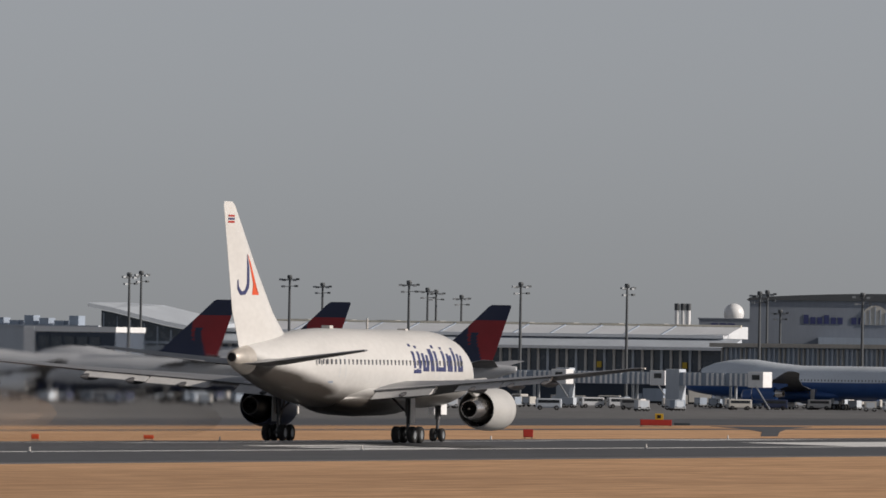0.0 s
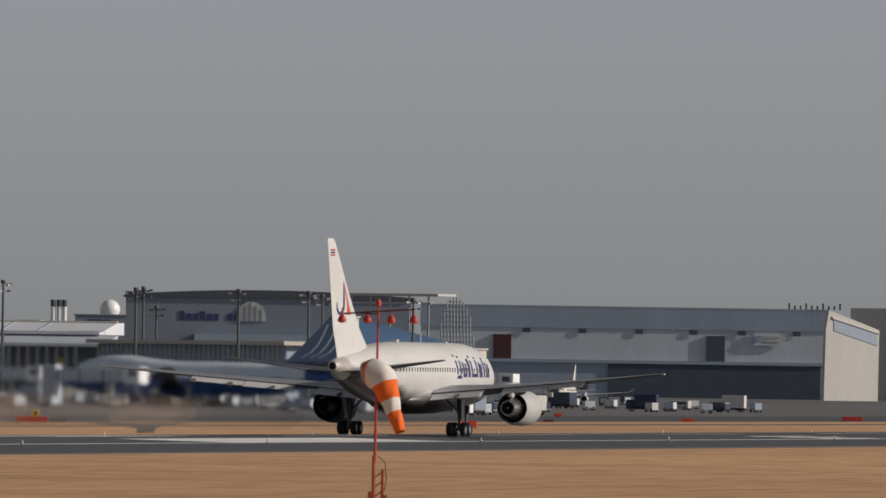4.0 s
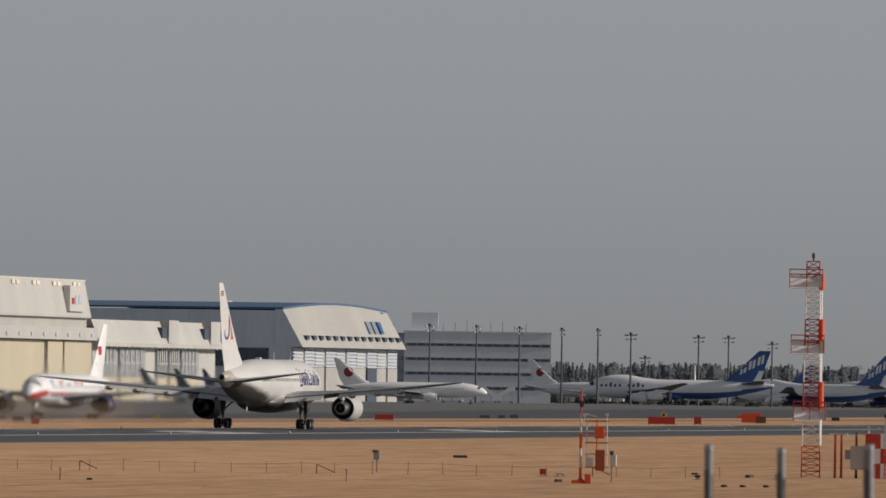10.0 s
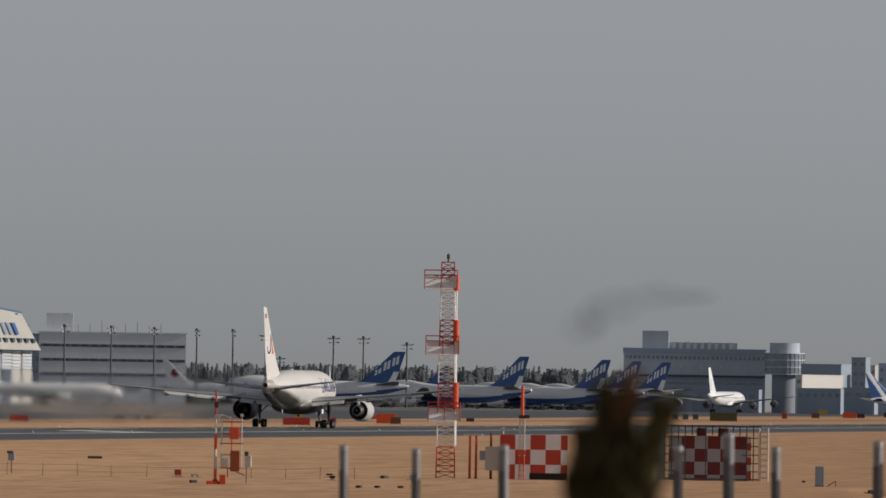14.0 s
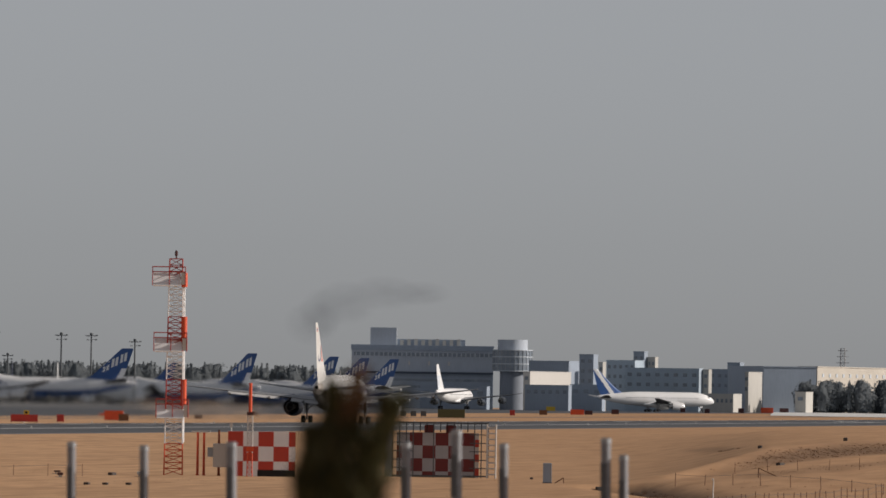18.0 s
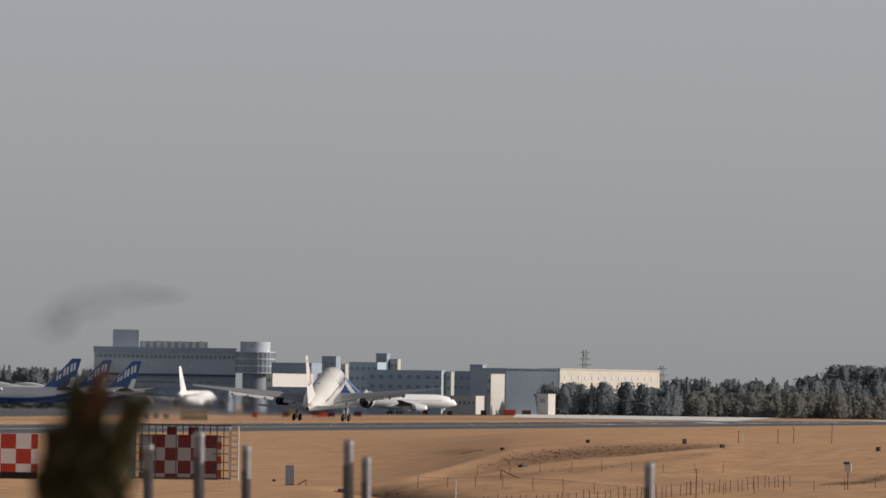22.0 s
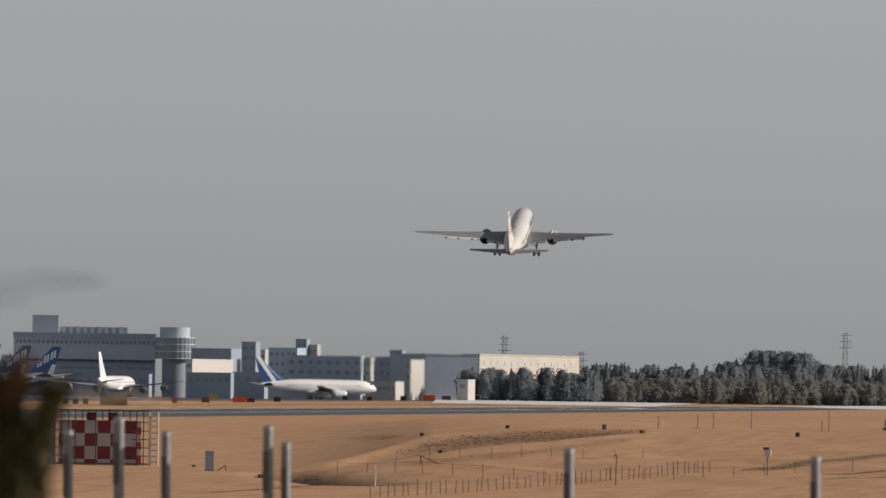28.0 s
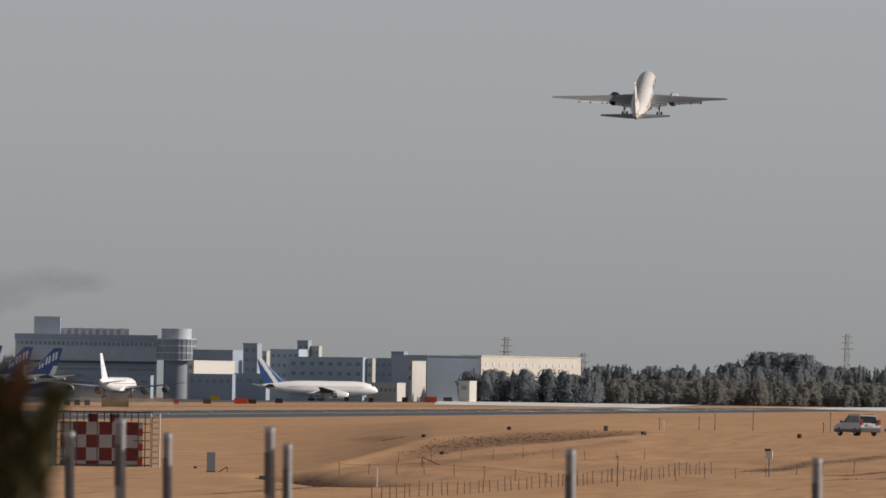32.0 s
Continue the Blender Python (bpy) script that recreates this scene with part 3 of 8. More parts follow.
def fin_of(plane, s, mats, pick=None, name="fin"):
    """Vertical tail: rows of height, leading edge, chord, cut into bands so that its paint can change with height."""
    rows = s["fin"]
    fine = []
    for a, b in zip(rows, rows[1:]):
        k = max(1, round((b[0] - a[0]) / 0.3))
        fine += [[a[i] + (b[i] - a[i]) * j / k for i in range(3)] for j in range(k)]
    fine.append(list(rows[-1]))
    sec = [(0.0, 0.0), (0.04, 0.5), (0.15, 0.85), (0.3, 1.0), (0.45, 0.95), (0.6, 0.8), (0.72, 0.55), (0.86, 0.3), (1.0, 0.03)]
    out = sec + [(u, -v) for u, v in reversed(sec[1:])]
    if pick:
        sec = [(a[0] + (b[0] - a[0]) * j / 3, a[1] + (b[1] - a[1]) * j / 3) for a, b in zip(sec, sec[1:]) for j in range(3)] + [sec[-1]]
        out = sec + [(u, -v) for u, v in reversed(sec[1:])]
    bm = bmesh.new()
    vs = loft(bm, [[Vector((v * (0.047 * c + 0.02), le - u * c, z)) for u, v in out] for z, le, c in fine])
    if pick:
        for f in bm.faces:
            p = f.calc_center_median()
            f.material_index = pick(p)
    return part(name, bm, mats, plane, "", True)


# dark steel, with the shade beneath the aircraft put into the colour
M_GEAR = mat("shaded_gear_steel", (0.10, 0.10, 0.105), 0.5, 0.4, 0.2, 0.5)


def gear_leg(plane, s, y, fwd, bogie=True, name="main_gear"):
    r = s["wheel"]
    zt = s["wing"][1][4] - 0.1 if bogie else s["zc"] - s["rh"] * 0.85
    g = new(name)
    bm = bmesh.new()
    tube(bm, (0, 0, r * 1.05), (0, 0, r + (zt - r) * 0.5), 0.12, 0.12, 12)
    tube(bm, (0, 0, r + (zt - r) * 0.45), (0, 0.0, zt), 0.19, 0.2, 12)
    bmesh.ops.recalc_face_normals(bm, faces=bm.faces)
    me = bpy.data.meshes.new(name)
    bm.to_mesh(me)
    bm.free()
    me.materials.append(M_GEAR)
    bpy.data.objects.remove(g)
    g = new(name, me)
    g.parent = plane
    g.location = (y, fwd, 0)
    sgn = 1 if y >= 0 else -1
    bm = bmesh.new()
    if bogie:
        tube(bm, (0, 0, r + (zt - r) * 0.5), (-sgn * 1.5, 0.1, zt), 0.08)
        tube(bm, (0, 0, r + 0.35), (0, 1.5, zt), 0.07)
        box(bm, -0.1, -0.75, r - 0.11, 0.1, 0.75, r + 0.11)
    else:
        tube(bm, (0, 0, r + 0.4), (0, 1.2, zt), 0.06)
        tube(bm, (-0.3, 0, r), (0.3, 0, r), 0.07)
    part("brace", bm, M_GEAR, g)
    if bogie:
        bm = bmesh.new()
        box(bm, sgn * 0.28, -0.45, r + 0.75, sgn * 0.34, 0.45, zt)
        part("gear_door", bm, M_BELLY, g)
    else:
        for k in (-1, 1):
            bm = bmesh.new()
            box(bm, k * 0.42, -0.6, zt - 0.85, k * 0.46, 0.6, zt)
            part("gear_door", bm, M_WHITE, g)
    spots = [(a, b) for a in (-0.57, 0.57) for b in (-0.71, 0.71)] if bogie else [(-0.3, 0), (0.3, 0)]
    rr = r if bogie else r * 0.82
    t0 = r0 = None
    for a, b in spots:
        if t0 is None:
            t0 = part("tyre", wheel_mesh(rr, 0.44 if bogie else 0.34), M_TYRE, g, "black rubber tyre", True)
            r0 = part("rim", rim_mesh(rr, 0.44 if bogie else 0.34), M_GALV, g, "", True)
            t0.location = r0.location = (a, b, rr)
        else:
            for q in (t0, r0):
                o = new(q.name.split(".")[0], q.data)
                o.parent, o.location = g, (a, b, rr)
    return g


def airliner(s, m, label, body=M_WHITE, tail=None, tail_pick=None, mat_w=M_WING, mat_n=M_WHITE, body_mats=None, body_pick=None, winglet=0.0,
             windows=True, detail=True, group="", name="airliner"):
    p = thing(name, m, label, "aircraft", group)
    bm = fuselage(s, body_profile(s))
    if s.get("hump"):
        for v in bm.verts:
            u = (s["nose"] - v.co.y) / s["length"]
            if v.co.z > s["zc"]:
                v.co.z += s["hump"] * ease((u - 0.005) / 0.06) * (1 - ease((u - 0.24) / 0.14)) * (v.co.z - s["zc"]) / s["rh"]
    if body_pick:
        for f in bm.faces:
            f.material_index = body_pick(f.calc_center_median())
    parts = {"fuselage": part("fuselage", bm, body_mats or [body], p, "", True)}
    # wing box fairing under the body
    bm = bmesh.new()
    w0 = s["wing"][1]
    rings = []
    for u, k in ((1.12, 0.25), (1.0, 0.7), (0.75, 1.0), (0.3, 1.05), (0.0, 1.0), (-0.3, 0.7), (-0.45, 0.2)):
        yy = w0[1] - w0[2] + u * w0[2]
        rings.append([Vector((k * s["r"] * 1.16 * math.cos(a), yy, s["zc"] - s["rh"] * 0.78 + k * s["rh"] * 0.42 * math.sin(a))) for a in [2 * math.pi * i / 24 for i in range(24)]])
    loft(bm, rings)
    parts["belly_fairing"] = part("belly_fairing", bm, (body_mats or [body])[-1] if body_mats else body, p, "", True)
    for side in (-1, 1):
        parts["wing%d" % side] = wing_of(p, s, side, mat_w, mat_n, detail, winglet)
        bm = bmesh.new()
        surface(bm, s["stab"], side)
        # the tailplane's lower faces carry their shade as colour too
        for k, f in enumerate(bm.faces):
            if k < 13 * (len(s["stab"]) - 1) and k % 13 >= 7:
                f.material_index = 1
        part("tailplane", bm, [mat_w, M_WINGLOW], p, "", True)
    parts["fin"] = fin_of(p, s, tail or [body], tail_pick)
    parts["gear"] = []
    for y, fwd in s["gear"]:
        for side in (-1, 1):
            parts["gear"].append(gear_leg(p, s, side * y, fwd))
    parts["nose_gear"] = gear_leg(p, s, 0.0, s["nose_gear"], False, "nose_gear")
    # cockpit glazing, laid on the nose's curve
    prof = body_profile(s)

    def on_nose(u, phi, out):
        for a, b in zip(prof, prof[1:]):
            if a[0] <= u <= b[0]:
                k = (u - a[0]) / (b[0] - a[0])
                w, hh, zc = (a[i] + k * (b[i] - a[i]) for i in (1, 2, 3))
                break
        up = 1 + s.get("hump", 0) * ease((u - 0.005) / 0.06) / s["rh"]
        return Vector(((w + out) * math.sin(phi), s["nose"] - u * s["length"], zc + (hh + out) * math.cos(phi) * up))
    for side in (-1, 1):
        for k in range(3):
            p0, p1, u0 = 0.12 + 0.36 * k, 0.42 + 0.36 * k, 0.038 + 0.005 * k
            bm = bmesh.new()
            rings = []
            for out in (-0.04, 0.025):
                ring = [on_nose(u, p, out) for u, p in ((u0, p0), (u0 + 0.004, p1), (u0 + 0.021, p1), (u0 + 0.019, p0))]
                rings.append([Vector((side * v.x, v.y, v.z)) for v in ring])
            loft(bm, rings)
            part("cockpit_window", bm, M_GLASS, p)
    if windows:
        bm = bmesh.new()
        box(bm, -0.03, -0.1, -0.17, 0.03, 0.1, 0.17)
        me = None
        zz = s["zc"] + 0.42
        xx = s["r"] * math.sqrt(1 - (0.42 / s["rh"]) ** 2) + 0.004
        y0, y1, step = s.get("cabin", (s["nose"] - 0.16 * s["length"], s["nose"] - 0.78 * s["length"], 0.78))
        k = 0
        for side in (-1, 1):
            y = y0
            while y > y1:
                u = (s["nose"] - y) / s["length"]
                shrink = 1.0 if u < 0.62 else 1 - (u - 0.62) * 0.55
                if me is None:
                    o = part("cabin_window", bm, M_CABIN, p)
                    me = o.data
                else:
                    o = new("cabin_window", me)
                    o.parent = p
                o.location = (side * (xx * shrink), y, zz)
                y -= step
                k += 1
    return p, parts


def side_shape(plane, outline, material, s, name, z0, label="", side=1):
    """A flat paint shape laid on the flank: outline of (y, z) is pressed onto the body's curve."""
    bm = bmesh.new()
    vs = [bm.verts.new((0, y, z)) for y, z in outline]
    f = bm.faces.new(vs)
    bmesh.ops.triangulate(bm, faces=[f])
    bmesh.ops.subdivide_edges(bm, edges=bm.edges[:], cuts=2, use_grid_fill=True)
    prof = body_profile(s)
    for v in bm.verts:
        u = (s["nose"] - v.co.y) / s["length"]
        for a, b in zip(prof, prof[1:]):
            if a[0] <= u <= b[0]:
                k = (u - a[0]) / (b[0] - a[0])
                w, hh, zc = (a[i] + k * (b[i] - a[i]) for i in (1, 2, 3))
                break
        up = 1 + s.get("hump", 0) * ease((u - 0.005) / 0.06) * (1 - ease((u - 0.24) / 0.14)) / s["rh"] if v.co.z > s["zc"] else 1
        q = max(-1, min(1, (v.co.z - zc) / hh / up))
        v.co.x = side * (w * math.sqrt(max(0, 1 - q * q)) + 0.015)
    o = part(name, bm, material, plane, label)
    return o


def fin_shape(plane, outline, material, name, side=1, s=None, label=""):
    """A flat paint shape on the fin: outline of (y, z)."""
    rows = s["fin"]
    bm = bmesh.new()
    f = bm.faces.new([bm.verts.new((0, y, z)) for y, z in outline])
    bmesh.ops.triangulate(bm, faces=[f])
    sec = [(0.0, 0.0), (0.04, 0.5), (0.15, 0.85), (0.3, 1.0), (0.45, 0.95), (0.6, 0.8), (0.72, 0.55), (0.86, 0.3), (1.0, 0.03)]
    bmesh.ops.subdivide_edges(bm, edges=bm.edges[:], cuts=1, use_grid_fill=True)
    for v in bm.verts:
        z = min(max(v.co.z, rows[0][0]), rows[-1][0])
        for a, b in zip(rows, rows[1:]):
            if a[0] <= z <= b[0]:
                k = (z - a[0]) / (b[0] - a[0])
                le, c = a[1] + k * (b[1] - a[1]), a[2] + k * (b[2] - a[2])
        u = min(1, max(0, (le - v.co.y) / c))
        for a, b in zip(sec, sec[1:]):
            if a[0] <= u <= b[0]:
                q = a[1] + (b[1] - a[1]) * (u - a[0]) / (b[0] - a[0])
        v.co.x = side * (q * (0.047 * c + 0.02) + 0.02)
    return part(name, bm, material, plane, label)


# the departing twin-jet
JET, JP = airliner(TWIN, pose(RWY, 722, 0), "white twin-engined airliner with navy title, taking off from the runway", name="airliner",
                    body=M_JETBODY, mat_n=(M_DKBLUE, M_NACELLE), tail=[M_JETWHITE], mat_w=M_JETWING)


# ------------------------------------------------------------------ other aircraft
JUMBO = dict(
    length=68.6, nose=32.0, r=3.25, rh=3.35, zc=5.5, hump=1.5, wheel=0.62,
    wing=[(0, 17, 16.5, 0.13, 4.0, 0.03), (3.2, 15, 14.5, 0.13, 4.2, 0.03), (12, 6.8, 9.0, 0.11, 5.0, 0.02), (22, -1.5, 5.6, 0.1, 6.1, 0), (30.5, -8.5, 3.6, 0.09, 7.3, 0), (32.2, -10.3, 1.8, 0.08, 7.6, 0)],
    fin=[(8.2, -18, 13.5), (10, -21, 11.3), (15, -26.6, 7.4), (19.1, -31, 4.4), (19.4, -31.6, 3.7)],
    stab=[(0, -24, 9, 0.1, 7.6, 0), (3, -26.5, 7.2, 0.1, 7.8, 0), (10.6, -32.6, 2.6, 0.09, 8.8, 0), (11.1, -33.2, 1.4, 0.08, 8.85, 0)],
    engines=[(11.7, 11.5, 1.4, 6, 2.5), (20.8, 4.0, 1.4, 6, 3.2)], gear=[(5.5, -1), (1.9, -3.5)], nose_gear=24.1)
WIDE = dict(
    length=57.5, nose=27.5, r=2.82, rh=2.82, zc=5.35, wheel=0.62,
    wing=[(0, 12, 12.5, 0.13, 3.7, 0.03), (2.6, 10.5, 11, 0.13, 3.85, 0.03), (9.4, 5.2, 7.2, 0.11, 4.5, 0.02), (20, -1.6, 4.4, 0.1, 5.5, 0), (29, -7.4, 2.4, 0.09, 6.5, 0), (29.6, -8.2, 1.6, 0.08, 6.6, 0)],
    fin=[(6.3, -15, 11.0), (8, -17.4, 9.3), (13, -22.6, 6.0), (17.1, -26.4, 3.4), (17.4, -26.8, 2.8)],
    stab=[(0, -20, 6.6, 0.1, 6.0, 0), (2.4, -21.5, 5.6, 0.1, 6.1, 0), (9.3, -26.2, 2.2, 0.09, 6.9, 0), (9.7, -26.8, 1.2, 0.08, 6.95, 0)],
    engines=[(9.37, 10.0, 1.55, 6.2, 2.6)], gear=[(5.3, 0.0)], nose_gear=22.2)
M_LIGHTBLUE = mat("pale_blue_paint", (0.72, 0.78, 0.85), 0.4, 0, 0.06, 4.0)
M_TAILGREY = mat("grey_blue_paint", (0.24, 0.29, 0.37), 0.4, 0, 0.06, 3.0)
M_SILVER = mat("silver_grey_paint", (0.55, 0.57, 0.6), 0.35, 0, 0.06, 4.0)
M_TAILBLUE = mat("slate_blue_paint", (0.16, 0.22, 0.34), 0.4, 0, 0.06, 3.0)
M_DUSK = mat("dark_slate_shade", (0.13, 0.15, 0.18), 0.4, 0, 0.1, 2.0)
M_CRIMSON = mat("crimson_paint", (0.30, 0.02, 0.028), 0.4, 0, 0.1, 2.0)


def gz(x, y):
    return ground_z(x, y)


def scaled(spec, k, long=1.0):
    """The same aircraft type in another size; long stretches it lengthwise only."""
    q = k * long
    out = dict(spec, length=spec["length"] * q, nose=spec["nose"] * q, r=spec["r"] * k, rh=spec["rh"] * k, zc=spec["zc"] * k, wheel=spec["wheel"] * k, nose_gear=spec["nose_gear"] * q)
    for key in ("wing", "stab"):
        out[key] = [(y * k, le * q, c * q, th, z * k, tw) for y, le, c, th, z, tw in spec[key]]
    out["fin"] = [(z * k, le * q, c * q) for z, le, c in spec["fin"]]
    out["engines"] = [(x * k, y * q, r * k, ln * k, z * k) for x, y, r, ln, z in spec["engines"]]
    out["gear"] = [(x * k, y * q) for x, y in spec["gear"]]
    return out


def park(spec, tail_x, tail_y, turn):
    """Pose of a parked aircraft from the place of its fin tip and its heading (degrees to the left of the runway's)."""
    back = spec["fin"][-1][1] - spec["fin"][-1][2] * 0.5
    c, s = math.cos(radians(turn)), math.sin(radians(turn))
    x, y = tail_x + back * s, tail_y - back * c
    return pose(x, y, gz(x, y) + 0.04, 0, 0, turn)


# three tails with dark blue and crimson bands at the terminal: bearing, distance, heading
CRIMSON_STANDS = ((-19.72, 2110, 94), (-19.14, 2130, 94), (-18.325, 2150, 92))


def banded(spec):
    top, bot = spec["fin"][-1][0], spec["fin"][0][0]

    def pick(p):
        k = (p.z - bot) / (top - bot)
        for a, b in zip(spec["fin"], spec["fin"][1:]):
            if a[0] <= p.z <= b[0]:
                w = (p.z - a[0]) / (b[0] - a[0])
                le, c = a[1] + w * (b[1] - a[1]), a[2] + w * (b[2] - a[2])
                u = (le - p.y) / c
                if k > 0.74:
                    return 0
                if u > 1.25 * (0.66 - k) and not (k < 0.52 and 0.46 < u + 0.9 * (k - 0.3) < 0.62):
                    return 1
        return 0
    return pick


for bx, d, turn in CRIMSON_STANDS:
    x, y = bearing(bx, d)
    airliner(JUMBO, park(JUMBO, x, y, turn), "parked jumbo with dark blue and crimson tail at the terminal", tail=[M_DKBLUE, M_CRIMSON], tail_pick=banded(JUMBO),
             body_mats=[M_SILVER, M_DKBLUE], body_pick=lambda p: 1 if p.z < 3.2 else 0, group="parked airliners with crimson tails", detail=False)

# blue and white jumbo at the jet bridge
x, y = -656.0, 2187.7
NAVYJUMBO = dict(JUMBO, hump=1.1)
nj, _ = airliner(NAVYJUMBO, pose(x, y, gz(x, y) + 0.04, 0, 0, 77), "parked four-engined jumbo, pale top and blue belly, at a jet bridge", tail=[M_TAILBLUE, M_NAVY],
                 tail_pick=lambda p: 1 if p.z > 17.8 or p.z < 9.2 else 0, body_mats=[M_LIGHTBLUE, M_BLUE], body_pick=lambda p: 1 if p.z < 5.7 or p.y < -25 else 0, mat_n=M_BLUE, detail=False)
for side in (-1, 1):
    for dy in (0, -2.1, -4.0):
        arc = [(-23.6, 10.0), (-25.8, 11.0), (-27.4, 12.6), (-28.6, 14.6), (-29.6, 16.8)]
        fin_shape(nj, [(a + dy, b) for a, b in arc] + [(a + dy - 0.5, b) for a, b in reversed(arc)], M_LIGHTBLUE, "tail_stripe", side, NAVYJUMBO, "pale curved tail stripe")

# taxiing wide-body with a red nose and cheat line
LINER = scaled(WIDE, 0.95)


def liner_paint(p):
    g = girth(LINER, p)
    front = ease((p.y - LINER["nose"] + 6.0) / 5.0)
    if -0.32 - 0.55 * front < g < -0.10 + 0.14 * front:
        return 1
    return 2 if -0.48 < g < -0.30 and p.y < LINER["nose"] - 7 else 3 if g < -0.7 else 0


# one nacelle dark blue, one silver: engine shade is put into the paint
TAXI, _ = airliner(LINER, pose(-420, 1990, gz(-420, 1990)), "white wide-body airliner with a red nose and cheat line, taxiing", tail=[M_WHITE, M_REDP], tail_pick=lambda p: 1 if 11.2 < p.z < 12.6 and -23.4 < p.y < -21.4 else 0,
                   body_mats=[M_WHITE, M_REDP, M_TAILGREY, M_BELLY], winglet=1.7, mat_n=(M_DKBLUE, M_SILVER), detail=False, body_pick=liner_paint)
for y0, y1, z0, z1, paint in ((18.3, 17.4, 5.7, 6.7, M_BLUE), (13.6, 11.4, 5.9, 6.5, M_REDP), (9.0, 6.0, 5.8, 6.2, M_TAILGREY), (3.2, 1.4, 5.9, 6.6, M_REDP), (0.2, -2.4, 5.9, 6.3, M_REDP)):
    side_shape(TAXI, [(y0, z0), (y1, z0), (y1, z1), (y0, z1)], paint, LINER, "title_block", 6, "", -1)

# small jets with dark tails before the lower hangar
COMMUTER = scaled(TWIN, 0.585, 0.78)
# tails are dark; the bodies' shade is put into the same dark colour
for bx, d in ((-12.195, 3110), (-12.023, 3135), (-11.882, 3160)):
    x, y = bearing(bx, d)
    airliner(COMMUTER, park(COMMUTER, x, y, -96), "small parked jet before the hangars, shade put into its dark colour", body=M_DUSK, tail=[M_DUSK], mat_n=M_SILVER, group="small dark-tailed jets", windows=False, detail=False)

REGIONAL = scaled(TWIN, 0.6)
x, y = bearing(-14.782, 2700)
airliner(REGIONAL, park(REGIONAL, x, y, 187), "small white parked jet before the long grey hangar", body=M_LATW, tail=[M_LATW], mat_n=M_SILVER, winglet=0.9, detail=False)

# parked aircraft before the hangars and on the cargo apron
for bx, d, turn, spec, lab in ((-11.207, 3420, -84, scaled(TWIN, 0.84, 1.13), "parked white airliner with red disc on its tail"), (-10.227, 4030, -98, TWIN, "parked white airliner with red disc, half hidden behind a cargo jumbo")):
    x, y = bearing(bx, d)
    p, _ = airliner(spec, park(spec, x, y, turn), lab, group="parked white airliners", detail=False)
    for side in (-1, 1):
        kz, ky, rad = spec["zc"] / 5.0, spec["nose"] / 25.0, 1.5
        fin_shape(p, [(-19.4 * ky + rad * math.cos(a), 11.0 * kz + rad * math.sin(a)) for a in [2 * math.pi * i / 14 for i in range(14)]], M_CRIMSON, "tail_disc", side, spec, "red disc on the tail")


def cargo_marks(p, s):
    """Three pale block marks that climb along the fin."""
    for side in (-1, 1):
        for k in range(3):
            y0, z0 = (-24.5, -27.6, -30.7)[k], (10.9, 12.5, 14.1)[k]
            for u0, u1, v0, v1 in ((0, 0.95, 0, 3.0), (1.35, 2.3, 0, 3.0)):
                o = [(u0, v0), (u1, v0), (u1, v1), (u0, v1)]
                fin_shape(p, [(y0 - u - 0.12 * v, z0 + v + 0.42 * u) for u, v in o], M_WHITE, "tail_mark", side, s, "white tail mark")


for bx, d, turn in ((-9.035, 3960, 88), (-8.403, 4080, 66), (-7.988, 4270, 66), (-7.832, 4400, 66), (-7.682, 4480, 66)):
    x, y = bearing(bx, d)
    p, _ = airliner(JUMBO, park(JUMBO, x, y, turn), "parked four-engined cargo jumbo, white body, blue tail with white marks", tail=[M_BLUE, M_WHITE], tail_pick=lambda q: 1 if q.y + 0.55 * q.z < -24.6 and q.z < 12.4 else 0,
                    body_mats=[M_WHITE, M_BLUE], body_pick=lambda q: 1 if q.z < 4.3 + 0.13 * max(0, -q.y - 16) and q.y < 8 else 0, group="blue-tailed cargo jumbos", windows=False, detail=False)
    cargo_marks(p, JUMBO)
    if turn == 88:
        for k in range(11):
            if k != 6:
                side_shape(p, [(26.4 - 1.65 * k, 6.1), (25.6 - 1.65 * k, 6.1), (25.6 - 1.65 * k, 7.0 if k % 3 else 7.6), (26.4 - 1.65 * k, 7.0 if k % 3 else 7.6)], M_NAVY, JUMBO, "title_block", 6, "", -1)
x, y = bearing(-8.80, 4200)
airliner(TWIN, park(TWIN, x, y, 80), "parked airliner with blue tail behind a cargo jumbo", tail=[M_BLUE], detail=False)
x, y = bearing(-9.62, 4250)
airliner(TWIN, park(TWIN, x, y, 10), "parked airliner with dark blue tail beyond the cargo apron", tail=[M_DKBLUE], detail=False)
x, y = bearing(-9.39, 4420)
airliner(TWIN, park(TWIN, x, y, 8), "parked white airliner beyond the cargo apron", detail=False, group="parked white airliners")

# white jumbo seen from behind and a blue-tailed twin near the far end
x, y = bearing(-7.465, 4385)
QUAD = dict(WIDE, engines=[(9.4, 9.0, 1.3, 5.4, 2.8), (19.3, 2.6, 1.3, 5.4, 3.6)])
airliner(QUAD, park(QUAD, x, y, -6), "white four-engined jumbo turning towards the runway", tail=[M_WHITE, M_LIGHTBLUE], tail_pick=lambda p: 1 if p.z < 13 and p.y < -25 else 0, detail=False)
x, y = bearing(-6.665, 4250)
airliner(TWIN, park(TWIN, x, y, -62), "white twin-jet with striped blue tail on the far taxiway", tail=[M_BLUE, M_WHITE], tail_pick=lambda p: 1 if -12.3 < (p.y + 0.75 * p.z) < -10.5 else 0, detail=False)


